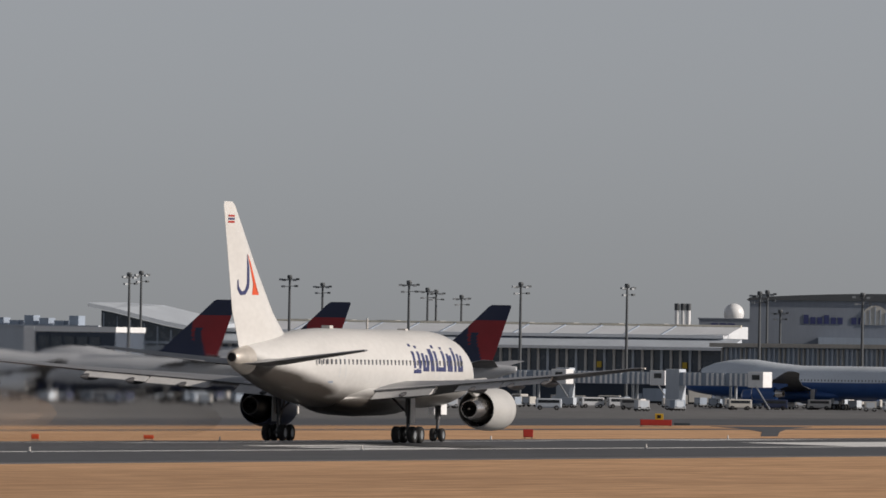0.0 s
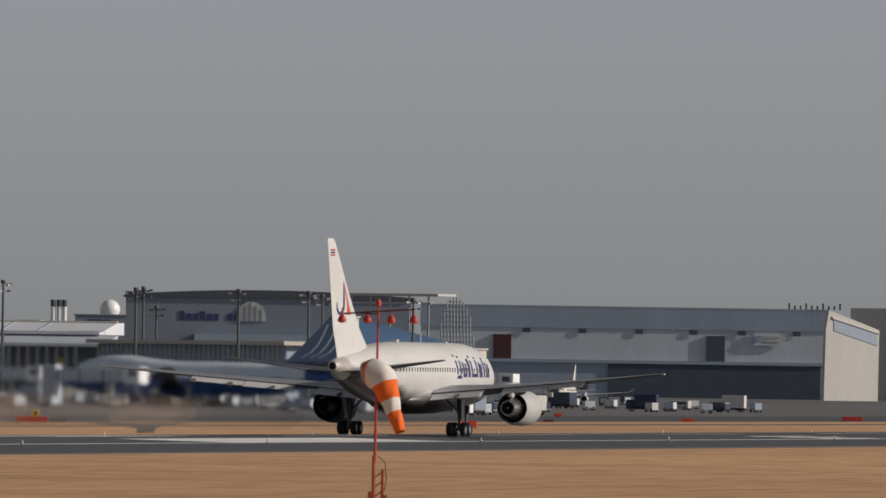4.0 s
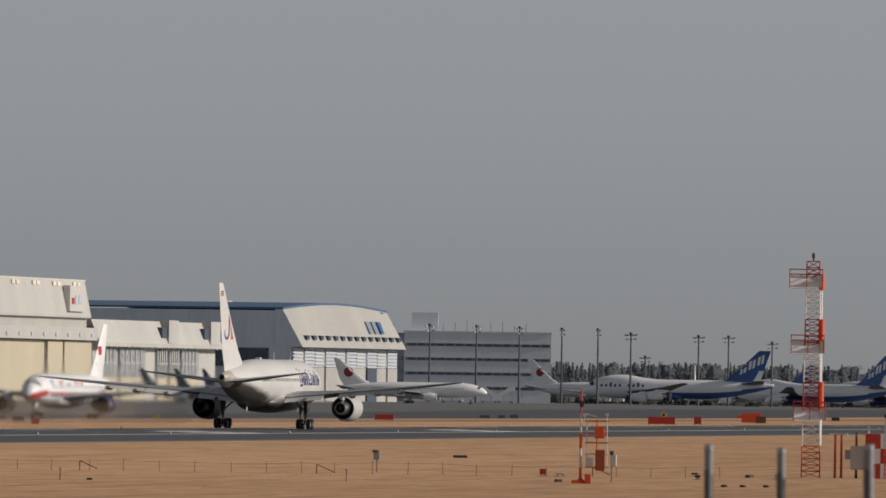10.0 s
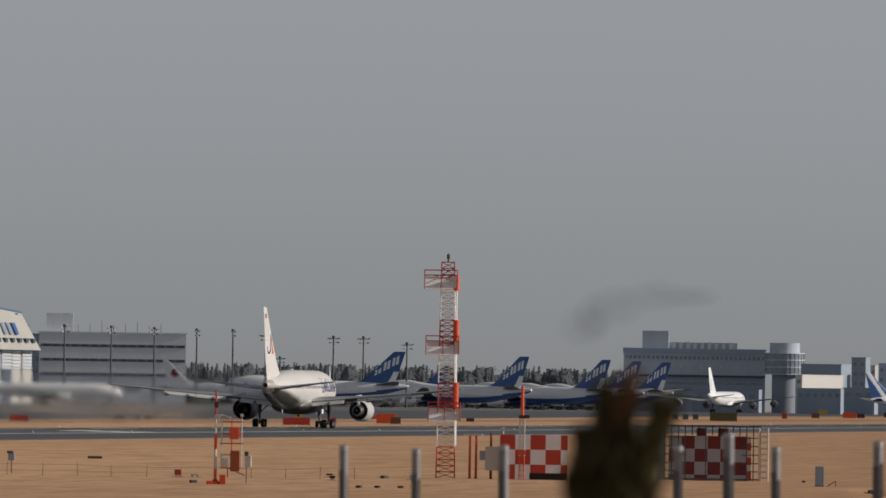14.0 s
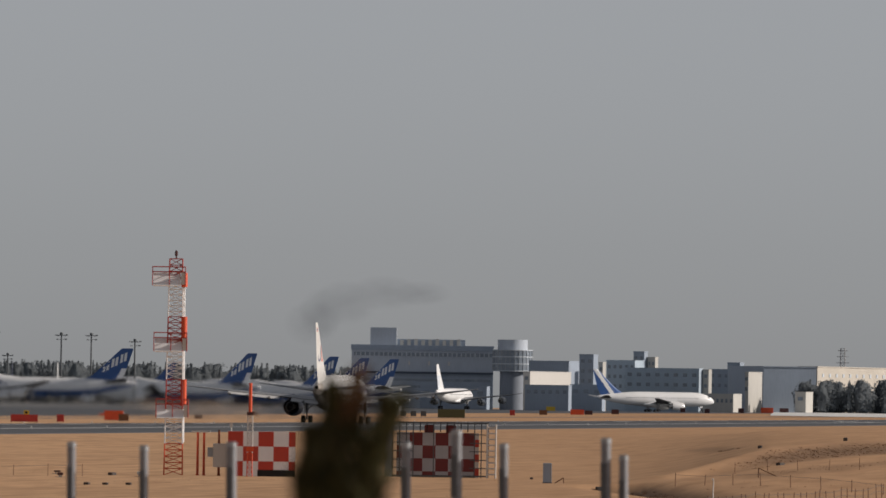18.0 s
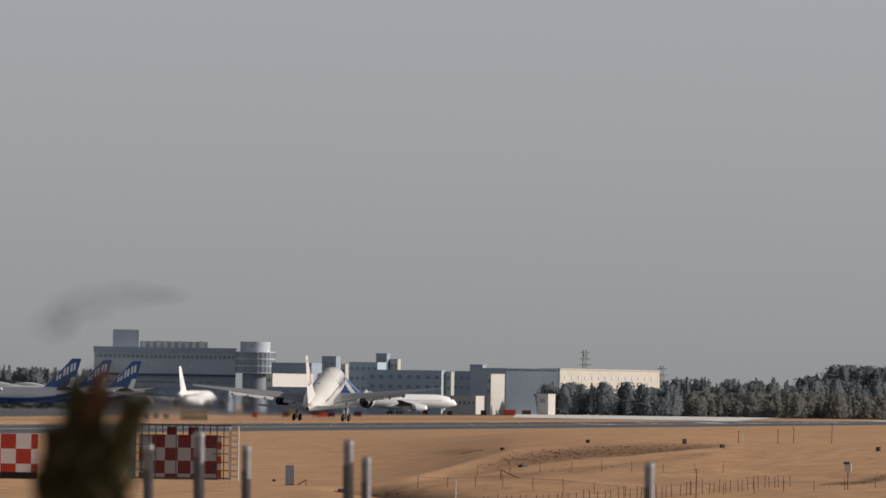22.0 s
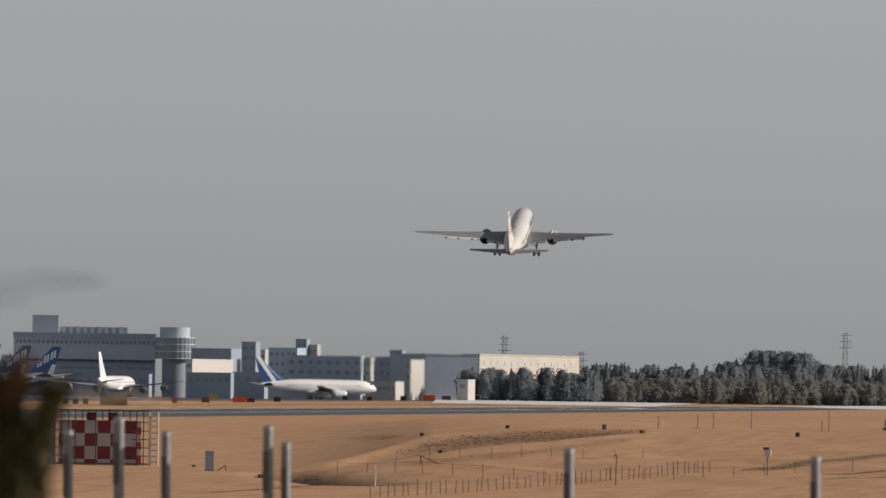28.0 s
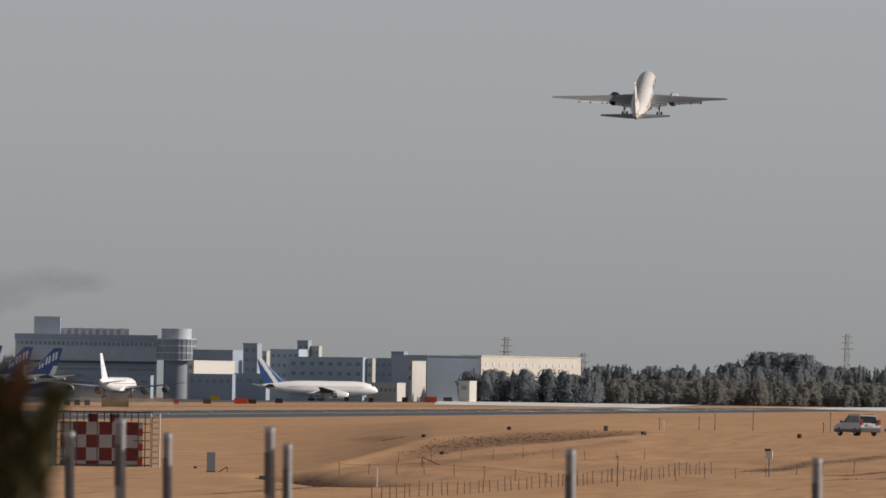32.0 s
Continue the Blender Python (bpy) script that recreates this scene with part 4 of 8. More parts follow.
# ------------------------------------------------------------------ buildings
def block(name, a, b, depth, z1, material, label, category="building", roof=None, over=0.3, thick=0.5):
    """A building whose front runs from a to b (x, y); local x runs along the front, y goes back, z up from its floor."""
    ax, ay = a
    bx, by = b
    w = math.hypot(bx - ax, by - ay)
    z0 = min(gz(ax, ay), gz(bx, by)) - 0.2
    t = thing(name, pose(ax, ay, z0, 0, 0, math.degrees(math.atan2(by - ay, bx - ax))), label, category)
    hgt = z1 - z0
    part("wall", bbox(0, 0, 0, w, depth, hgt), material, t)
    if thick:
        part("roof", bbox(-over, -over, hgt, w + over, depth + over, hgt + thick), roof or material, t)
    return t, w, z0


def panel(t, name, x0, x1, z0, z1, material, z_floor, out=0.15, deep=0.3, label=""):
    """Something set on a building's front: x along it, z above sea."""
    return part(name, bbox(x0, -out, z0 - z_floor, x1, deep - out, z1 - z_floor), material, t, label)


B = bearing


def terminal_zone():
    t, w, f = block("terminal", B(-19.75, 2640), B(-17.23, 2600), 16, 13.0, M_SLATE, "long airport terminal with pale roof and dark glazed front", thick=0)
    bm = bmesh.new()
    prism(bm, [(-1.2, 13.0 - f), (-1.2, 13.35 - f), (12, 15.8 - f), (17, 15.8 - f), (17, 13.0 - f)], -1, w + 2, "x")
    part("roof", bm, M_OFFICE, t, "pale gently sloped metal roof")
    part("roof_edge", bbox(-1, -1.5, 13.0 - f, w + 2, -1.1, 13.75 - f), M_WHITE, t, "white roof edge")
    part("roof_ridge", bbox(-1, 11.7, 15.4 - f, w + 2, 12.3, 16.2 - f), M_SHED, t, "cream roof ridge")
    for k in range(int(w / 9)):
        bm = bmesh.new()
        prism(bm, [(-1.25, 13.3 - f), (-1.25, 13.5 - f), (12, 15.95 - f), (12, 15.75 - f)], 9 * k, 9 * k + 0.35, "x")
        part("roof_seam", bm, M_SLATE, t)
    bm = bmesh.new()
    prism(bm, [(-9.2, 10.5 - f), (-9.2, 10.9 - f), (0, 12.9 - f), (0, 10.5 - f)], -1, w + 6, "x")
    part("lower_roof", bm, M_GREY, t, "grey sloped lower roof")
    part("eaves", bbox(-1, -9.6, 10.2 - f, w + 6, -8.6, 10.9 - f), M_WHITE, t, "pale eaves band")
    part("glass_wall", bbox(0, -6, 4.6 - f, w + 6, -0.02, 10.5 - f), M_PANE, t, "dark glazed concourse wall")
    n = int(w / 2.3)
    for k in range(n):
        part("mullion", bbox(k * 2.3, -6.5, 4.6 - f, k * 2.3 + 0.55, -6.0, 10.4 - f), M_LATW if k % 3 else M_GREY, t)
    part("gallery_floor", bbox(-1, -7.5, 3.7 - f, w + 6, 0, 4.7 - f), M_GREY, t)
    # shade under the gallery is put into this dark colour
    part("ground_floor", bbox(0, -3, 0, w, -0.05, 3.7 - f), M_DARK, t, "recessed ground floor, its shade put into a dark colour")
    for k in range(9):
        xx = w * (0.1 + 0.09 * k)
        part("roof_unit", bbox(xx, 12.5, 15.8 - f, xx + 5, 16, 16.3 - f), M_PALE, t)
    for xx in (0.17, 0.34, 0.55, 0.78, 0.95):
        part("yellow_panel", bbox(w * xx, -6.8, 6.0 - f, w * xx + 1.1, -6.4, 7.4 - f), M_YELLOW, t)
    # right wing of the terminal with a sloping eave
    t, w, f = block("concourse", B(-17.2, 2560), B(-16.25, 2500), 40, 11.0, M_SLATE, "concourse wing with dark ribbed front and pale sloping eaves", roof=M_ROOFPALE, over=2.2, thick=0.9)
    n = int(w / 1.9)
    for k in range(n):
        part("mullion", bbox(k * 1.9, -0.5, 5.0 - f, k * 1.9 + 0.5, 0.0, 10.8 - f), M_PALE if k % 4 < 2 else M_GREY, t)
    # hall with a swept roof at the far end
    ax, ay = B(-20.423, 2600)
    hall = thing("departure_hall", pose(ax, ay, -1.6, 0, 0, 20), "departure hall with a swept metal roof over dark glazing", "building")
    bm = bmesh.new()
    # the front eave runs down to one side and the rear ridge sweeps over it
    fr = [(0, 0, 20.7), (6, 0, 19.6), (12, 0, 18.1), (18, 0, 16.7), (24.4, 0, 15.5)]
    bk = [(1.0, 40, 21.1), (9, 40, 21.1), (17.5, 40, 20.6), (26, 40, 18.7), (34.5, 40, 16.6)]
    ring = lambda q, dz: [Vector((x, y, z + dz)) for x, y, z in q]
    rows = [ring(fr, 0), ring(bk, 0), ring(bk, -0.9), ring(fr, -0.9)]
    loft(bm, [[r[i] for r in rows] for i in range(5)])
    part("swept_roof", bm, M_GREY, hall, "grey metal swept roof")
    bm = bmesh.new()
    prism(bm, [(3.2, 0), (26, 0), (26, 14.2), (18, 15.6), (12, 17.0), (6, 18.5), (3.2, 19.0)], 3.0, 36, "y")
    part("wall", bm, M_PANE, hall, "dark glazed wall")
    for k in range(7):
        part("mullion", bbox(3.6 + 3.1 * k, 2.75, 8.0, 3.9 + 3.1 * k, 3.0, 18.4 - 0.75 * k), M_SLATE, hall)
    part("transom", bbox(3.2, 2.7, 11.6, 26, 2.98, 12.0), M_SLATE, hall)
    # low building with a white frame and roof units
    t, w, f = block("gate_building", B(-21.05, 2700), B(-20.37, 2680), 30, 13.7, M_GREY, "grey gate building with plant on its roof", thick=0.4)
    for k in range(7):
        part("roof_unit", bbox(2 + 4.2 * k, 4, 14.1 - f, 4.6 + 4.2 * k, 7, 16.4 - f - 0.6 * (k % 3)), M_SLATE, t)
    t, w, f = block("gate_house", B(-20.73, 2500), B(-20.28, 2490), 14, 12.0, M_DARK, "gate house with a white portal frame", roof=M_WHITE, thick=1.2)
    part("portal_post", bbox(-0.4, -0.6, 0, 2.2, 0.4, 13.0 - f), M_WHITE, t, "white portal post")
    for k in range(5):
        part("window", bbox(3 + 3.2 * k, -0.2, 8.5 - f, 5.6 + 3.2 * k, 0.1, 11.0 - f), M_PANE, t)
    t, w, f = block("gate_house", B(-20.27, 2520), B(-19.45, 2500), 14, 8.8, M_GREY, "low grey gate building with strip windows", thick=0.4)
    for k in range(8):
        part("window", bbox(1 + 4.2 * k, -0.2, 5.6 - f, 4.4 + 4.2 * k, 0.1, 7.8 - f), M_PANE, t)


terminal_zone()


def cargo_zone():
    t, w, f = block("cargo_building", B(-17.067, 2900), B(-15.62, 2900), 60, 24.2, M_CARGO, "large grey cargo hangar with curved dark roof and blue lettering", roof=M_SLATE, thick=0)
    bm = bmesh.new()
    top = [(x, 24.0 + 2.0 * math.sin(math.pi * (0.1 + 0.8 * x / w))) for x in [w * i / 14 for i in range(15)]]
    prism(bm, [(-0.8, 24.0 - f)] + [(x, z - f) for x, z in top] + [(w + 0.8, 24.0 - f)], -0.6, 60, "y")
    part("curved_roof", bm, M_POLE, t, "dark curved roof")
    part("lower_wall", bbox(w * 0.242, -6, 0, w, -0.02, 14.6 - f), M_SLATE, t, "dark lower annex")
    for k in range(12):
        if k != 6:
            part("title_block", bbox(w * 0.1895 + 1.75 * k, -0.15, 18.1 - f, w * 0.1895 + 1.75 * k + 1.25, 0.05, (19.8 if k % 3 else 20.4) - f), M_NAVY, t, "blue title block")
    bm = bmesh.new()
    c = w * 0.4395
    prism(bm, [(c - 3.7, 18.0 - f), (c + 3.7, 18.0 - f)] + [(c + 3.7 * math.cos(a), 19.0 - f + 4.0 * math.sin(a)) for a in [math.pi * i / 14 for i in range(15)]], -0.25, 0.0, "y")
    part("fan_window", bm, M_PALE, t, "pale arched window")
    for k in range(-2, 3):
        part("window_bar", bbox(c + 1.35 * k - 0.13, -0.4, 18.1 - f, c + 1.35 * k + 0.13, -0.25, (22.7 - abs(k) * 0.75) - f), M_SLATE, t)
    t, w, f = block("cargo_annex", B(-17.323, 3100), B(-17.05, 3100), 30, 19.9, M_CARGO, "grey annex with dark blue sign", thick=0.3)
    for k in range(3):
        part("sign_block", bbox(3.4 + 2.3 * k, -0.15, 16.6 - f, 5.2 + 2.3 * k, 0.05, 18.8 - f), M_NAVY, t, "dark blue sign block")
    for k, az in enumerate((-17.435, -17.405, -17.377)):
        x, y = B(az, 3000)
        tk = thing("flue", pose(x, y, -1.6), "white steel flue with dark cap", "chimney", "boiler flues")
        bm = bmesh.new()
        turned(bm, [(0, 0.6), (23.2, 0.6)], 14, "z", cap=(True, True))
        part("shaft", bm, M_WHITE, tk, "", True)
        bm = bmesh.new()
        turned(bm, [(23.2, 0.7), (25.0, 0.7)], 14, "z", cap=(True, True))
        part("cap", bm, M_POLE, tk, "", True)
    x, y = B(-17.147, 3200)
    dm = thing("radar_dome", pose(x, y, -1.0), "white radar dome on a block", "dome")
    bm = bmesh.new()
    turned(bm, [(0, 3.2), (21.0, 3.2)], 20, "z", cap=(True, True))
    part("base", bm, M_PALE, dm, "", True)
    bm = bmesh.new()
    turned(bm, [(20.6, 2.6)] + [(23.0 + 2.9 * math.sin(a), max(0.02, 2.9 * math.cos(a))) for a in [-0.6 + 0.31 * i for i in range(8)]], 20, "z", cap=(True, True))
    part("shell", bm, M_WHITE, dm, "", True)
    # open canopy frame on the cargo roof
    x, y = B(-15.95, 2850)
    fr = thing("canopy_frame", pose(x, y, -0.9, 0, 0, -12), "flat pale canopy on thin posts", "canopy")
    part("slab", bbox(0, 0, 25.6, 26, 10, 26.2), M_PALE, fr)
    part("beam", bbox(0, 0.3, 23.6, 24, 0.8, 24.0), M_PALE, fr)
    for k in range(5):
        part("post", bbox(1 + 5.5 * k, 0.2, 0, 1.4 + 5.5 * k, 0.6, 25.6), M_GALV, fr)
    # blast deflector of curved ribs
    x, y = B(-15.46, 2700)
    fan = thing("blast_fence", pose(x, y, -0.8, 0, 0, -14), "tall curved blast fence of grey ribs", "fence")
    arch = lambda u: 12.0 + 12.4 * math.sqrt(max(0.0, 1 - ((u - 0.46) / 0.56) ** 2))
    for k in range(11):
        u = k / 10
        hh = arch(u)
        bm = bmesh.new()
        lean = 0.05 * hh
        prism(bm, [(0.0, 0.0), (0.3, 0.0), (0.3 - lean, hh), (-lean, hh)], u * 8.8 - 0.12, u * 8.8 + 0.12, "x")
        part("rib", bm, M_GALV, fan)
    for k in range(10):
        zz = 12.4 + 1.2 * k
        half = 0.56 * math.sqrt(max(0.0, 1 - ((zz - 12.0) / 12.4) ** 2))
        part("rail", bbox(8.8 * max(0, 0.46 - half), -0.05 * zz - 0.1, zz, 8.8 * min(1, 0.46 + half), -0.05 * zz + 0.12, zz + 0.16), M_GALV, fan)
    # cream sheds whose fronts face the sun, the long one under a blue ridge roof
    def sunny(nm, az0, az1, d, dep, top, lab, **kw):
        ax, ay = B(az0, d)
        ln = radians(az1 - az0) * d / 0.844
        return block(nm, (ax, ay), (ax + ln * math.cos(radians(48)), ay + ln * math.sin(radians(48))), dep, top, M_SHED, lab, **kw)
    t, w, f = sunny("cargo_shed", -15.875, -15.40, 2500, 14, 11.4, "long pale cream cargo shed with a blue ridge roof", thick=0)
    bm = bmesh.new()
    base = [bm.verts.new((x, y, z - f)) for z in (11.2, 11.6) for x, y in ((-1, -1), (w + 1, -1), (w + 1, 15), (-1, 15))]
    peak = [bm.verts.new((x, 9, 17.2 - f)) for x in (-1, w * 0.22)]
    for k in range(4):
        bm.faces.new((base[k], base[(k + 1) % 4], base[4 + (k + 1) % 4], base[4 + k]))
    for q in ((base[4], base[5], peak[1], peak[0]), (base[5], base[6], peak[1]), (base[6], base[7], peak[0], peak[1]), (base[7], base[4], peak[0])):
        bm.faces.new(q)
    part("roof", bm, M_ROOFBLUE, t, "blue metal hipped roof")
    for k in range(7):
        part("panel_joint", bbox(0.4 + w / 7 * k, -0.08, 0.2, 0.6 + w / 7 * k, 0.05, 11.0 - f), M_GREY, t)
    for k in range(3):
        part("door", bbox(w * (0.12 + 0.3 * k), -0.12, 0.1, w * (0.12 + 0.3 * k) + 4.2, 0.1, 5.2), M_GREY, t)
    part("ladder", bbox(w * 0.55, -0.9, 7.0 - f, w * 0.82, -0.5, 7.4 - f), M_GALV, t)
    t, w, f = sunny("cargo_shed", -15.385, -15.235, 2500, 12, 10.6, "small pale cream shed", roof=M_LATW, thick=0.4)
    part("door", bbox(w * 0.45, -0.1, 0.1, w * 0.8, 0.1, 3.4), M_GREY, t)
    t, w, f = sunny("stair_tower", -15.965, -15.885, 2470, 4, 17.2, "tall narrow cream stair tower", thick=0.3)
    part("window", bbox(w * 0.3, -0.1, 6, w * 0.6, 0.1, 7.4), M_PANE, t)


cargo_zone()


def hangar_zone():
    # long grey hangar
    t, w, f = block("hangar", B(-15.57, 3200), B(-13.5, 3200), 80, 24.6, M_GREY, "long grey cladded maintenance hangar with dark door openings", roof=M_SLATE, thick=0.5)
    part("upper_band", bbox(-0.2, -0.35, 18.8 - f, w + 0.1, 0, 24.4 - f), M_SLATE, t, "darker upper band")
    # boxes on the wall; the recess's and doorway's shade is put into their colours
    part("recess_shade", bbox(w * 0.15, -0.6, 0, w * 0.985, 0, 9.4 - f), M_SLATE, t)
    part("doorway", bbox(w * 0.46, -1.0, 0, w * 0.98, -0.5, 9.0 - f), M_DARK, t, "wide doorway, its inner shade put into a dark colour")
    part("door_head", bbox(w * 0.14, -1.4, 9.0 - f, w * 0.99, -0.1, 9.9 - f), M_SLATE, t)
    part("maroon_door", bbox(w * 0.178, -0.6, 9.9 - f, w * 0.222, 0, 16.8 - f), M_MAROON, t, "dark maroon panel")
    part("dark_door", bbox(w * 0.70, -0.6, 9.9 - f, w * 0.745, 0, 17.2 - f), M_DARK, t, "dark blue panel")
    for u in (0.249, 0.386, 0.525, 0.658, 0.776, 0.911):
        part("vent", bbox(w * u, -0.45, 17.4 - f, w * u + 2.2, -0.3, 18.7 - f), M_DARK, t, "dark wall vent")
    part("sign_board", bbox(w * 0.815, -0.75, 14.6 - f, w * 0.885, -0.3, 18.2 - f), M_GREY, t)
    bm = bmesh.new()
    turned(bm, [(-0.95, 0.02), (-0.95, 0.9), (-0.75, 0.9)], 16, "y", (w * 0.828, 0, 16.6 - f), cap=(True, True))
    part("sign_disc", bm, M_SLATE, t)
    for k in range(2):
        part("sign_bar", bbox(w * 0.842, -0.9, 16.8 - 1.2 * k - f, w * 0.88, -0.74, 17.4 - 1.2 * k - f), M_PALE, t)
    for k in range(10):
        part("roof_unit", bbox(w * 0.9 + 1.6 * k, 8, 25.1 - f, w * 0.9 + 1.6 * k + 0.5, 9, 26.2 - f + 0.7 * (k % 3 == 0)), M_POLE, t)
    # pale end wall with a sloped top
    ax, ay = B(-13.523, 3150)
    bx, by = B(-13.25, 3160)
    m = pose(ax, ay, -0.7, 0, 0, math.degrees(math.atan2(by - ay, bx - ax)))
    s = thing("hangar_annex", m, "pale annex with a sloping parapet and glazed strip", "building")
    w = math.hypot(bx - ax, by - ay)
    bm = bmesh.new()
    prism(bm, [(0, 0), (w, 0), (w + 0.2, 20.0), (1.4, 25.4), (0.4, 20)], 0, 1.2, "y")
    part("wall", bm, M_PALE, s)
    bm = bmesh.new()
    prism(bm, [(w * 0.16, 23.0), (w * 0.96, 19.2), (w * 0.98, 15.6), (w * 0.17, 19.6)], -0.2, 0.1, "y")
    part("glazed_strip", bm, M_SLATE, s, "grey sloped glazing strip")
    bm = bmesh.new()
    prism(bm, [(w * 0.13, 23.6), (w * 1.0, 19.5), (w * 1.0, 18.9), (w * 0.13, 23.0)], -0.5, 0.1, "y")
    part("strip_frame", bm, M_LATW, s)
    # tall hangar with cream sliding doors
    p = (-726.6, 3118.0)
    q = (-724.4, 3272.0)
    t = thing("hangar", pose(p[0], p[1], -0.7, 0, 0, math.degrees(math.atan2(q[1] - p[1], q[0] - p[0]))), "tall pale hangar with sloped fascia and cream sliding doors", "hangar")
    w = math.hypot(q[0] - p[0], q[1] - p[1])
    part("wall", bbox(0, 0.6, 0, w, 5, 35.0), M_PALE, t)
    part("rear_hall", bbox(0.5, 5, 0, w - 0.5, 16, 26.4), M_PALE, t)
    part("roof", bbox(-0.5, 0.2, 35.0, w + 0.4, 5.4, 35.5), M_LATW, t)
    bm = bmesh.new()
    prism(bm, [(0.3, 35.3), (-1.9, 24.8), (-1.9, 24.2), (0.7, 24.2)], 0.5, w - 0.5, "x")
    part("fascia", bm, M_PALE, t, "sloped pale fascia")
    for k in range(6):
        for d in (0, 5.2):
            part("fascia_window", bbox(9 + 25.5 * k + d, -0.45, 33.4, 12.8 + 25.5 * k + d, 0.2, 34.6), M_SHED, t, "small cream window hood")
    part("sign_panel", bbox(w * 0.80, -2.6, 26.0, w * 0.925, -0.6, 33.6), M_LATW, t, "white sign panel")
    for k, mm in enumerate((M_REDP, M_GREY, M_GREY)):
        part("sign_mark", bbox(w * (0.815 + 0.028 * k), -2.75, 28.2, w * (0.835 + 0.03 * k), -2.55, 30.0 + 0.8 * (k > 0)), mm, t)
    part("gap_beam", bbox(0.5, -0.4, 21.3, w, 0.5, 24.2), M_FASCIA, t, "recessed grey beam")
    part("canopy", bbox(-2.5, -3.6, 17.6, w + 1.0, 0.5, 21.3), M_PALE, t, "deep door canopy")
    for k in range(10):
        part("canopy_lamp", bbox(10 + 15.2 * k, -3.9, 18.6, 12 + 15.2 * k, -3.5, 19.6), M_GREY, t)
    xs = (2, 10, 18, 28, 98, 119, 156)
    for a, b in zip(xs, xs[1:]):
        part("sliding_door", bbox(a + 1.2, -0.9 - 0.5 * (a % 3), 0.1, b - 1.2, 0.5, 17.3), M_CREAM, t, "cream sliding door leaf")
    for a in xs:
        part("door_post", bbox(a - 0.6, -0.3, 0, a + 0.6, 0.55, 17.4), M_GREY, t)
    part("end_wall", bbox(157, -0.4, 0, w + 1.5, 0.5, 17.5), M_SLATE, t)
    # lower hangar with glazed doors
    p, q = (-722.6, 3277.0), (-717.0, 3428.0)
    t = thing("hangar", pose(p[0], p[1], -0.7, 0, 0, math.degrees(math.atan2(q[1] - p[1], q[0] - p[0]))), "lower pale hangar with glazed sliding doors", "hangar")
    w = math.hypot(q[0] - p[0], q[1] - p[1])
    part("wall", bbox(0, 0.6, 0, w, 70, 22.0), M_PALE, t)
    bm = bmesh.new()
    prism(bm, [(1.2, 24.0), (-1.6, 17.2), (0.7, 17.2), (4, 24.0)], 0.0, w, "x")
    part("fascia", bm, M_PALE, t, "sloped pale fascia")
    part("canopy", bbox(-1, -2.6, 16.0, w + 1.5, 0.5, 17.2), M_PALE, t)
    for k in range(22):
        part("bracket", bbox(2 + 6.9 * k, -2.8, 15.7, 2.7 + 6.9 * k, -2.3, 16.2), M_PALE, t)
    for u in (0.55, 0.9):
        part("roof_box", bbox(w * u, -1.8, 17.4, w * u + 12, 3.0, 24.4), M_PALE, t)
        # dark box in place of a notch, its shade put into the colour
        part("notch_shade", bbox(w * u - 6, -1.2, 19.0, w * u - 0.2, 0.6, 22.2), M_DARK, t)
    for a, b in ((0.03, 0.17), (0.2, 0.4), (0.5, 0.58), (0.6, 0.68), (0.7, 0.84)):
        part("glazed_door", bbox(w * a, -0.2, 7.0, w * b, 0.5, 15.3), M_PALEGLASS, t, "glazed door leaf")
        for k in range(1, 5):
            part("glazing_bar", bbox(w * (a + (b - a) * k / 5) - 0.4, -0.5, 7.0, w * (a + (b - a) * k / 5) + 0.4, -0.2, 15.3), M_PALE, t)
        part("transom", bbox(w * a, -0.55, 11.0, w * b, -0.22, 11.4), M_PALE, t)
        part("door_panel", bbox(w * a, -0.3, 0, w * b, 0.5, 6.8), M_CREAM, t, "cream lower door panel")
    # hangar with the white sloped front
    p, q = (-713.0, 3526.0), (-699.5, 3630.0)
    t = thing("hangar", pose(p[0], p[1], -0.7, 0, 0, math.degrees(math.atan2(q[1] - p[1], q[0] - p[0]))), "wide blue-grey hangar with a sloped white front", "hangar")
    w = math.hypot(q[0] - p[0], q[1] - p[1])
    part("wall", bbox(0, 0.6, 0, w, 90, 18), M_HALL, t)
    part("upper_wall", bbox(0.3, 5, 18, w - 0.3, 90, 29.0), M_HALL, t)
    bm = bmesh.new()
    xs = [w * i / 12 for i in range(13)]
    lo = [bm.verts.new((x, -3.6, 17.4)) for x in xs]
    hi = [bm.verts.new((x, 3.4, 29.4 + 1.9 * math.sin(math.pi * i / 12))) for i, x in enumerate(xs)]
    bk = [bm.verts.new((x, 6.0, 29.4 + 1.9 * math.sin(math.pi * i / 12))) for i, x in enumerate(xs)]
    bl = [bm.verts.new((x, 6.0, 17.4)) for x in xs]
    for a, b in ((lo, hi), (hi, bk), (bk, bl), (bl, lo)):
        for i in range(12):
            bm.faces.new((a[i], a[i + 1], b[i + 1], b[i]))
    for i in (0, 12):
        bm.faces.new((lo[i], hi[i], bk[i], bl[i]))
    part("fascia", bm, M_FASCIA, t, "white sloped fascia")
    bm = bmesh.new()
    prism(bm, [(-3.5, 17.5), (3.4, 29.3), (5.9, 29.3), (5.9, 17.5)], -0.2, -0.01, "x")
    part("fascia_end", bm, M_HALL, t, "blue-grey end panel")
    bm = bmesh.new()
    prism(bm, [(x, 29.4 + 1.9 * math.sin(math.pi * i / 12)) for i, x in enumerate(xs)] + [(x, 30.0 + 1.9 * math.sin(math.pi * i / 12)) for i, x in reversed(list(enumerate(xs)))], 3.2, 90, "y")
    part("roof", bm, M_ROOFBLUE, t, "blue roof edge")
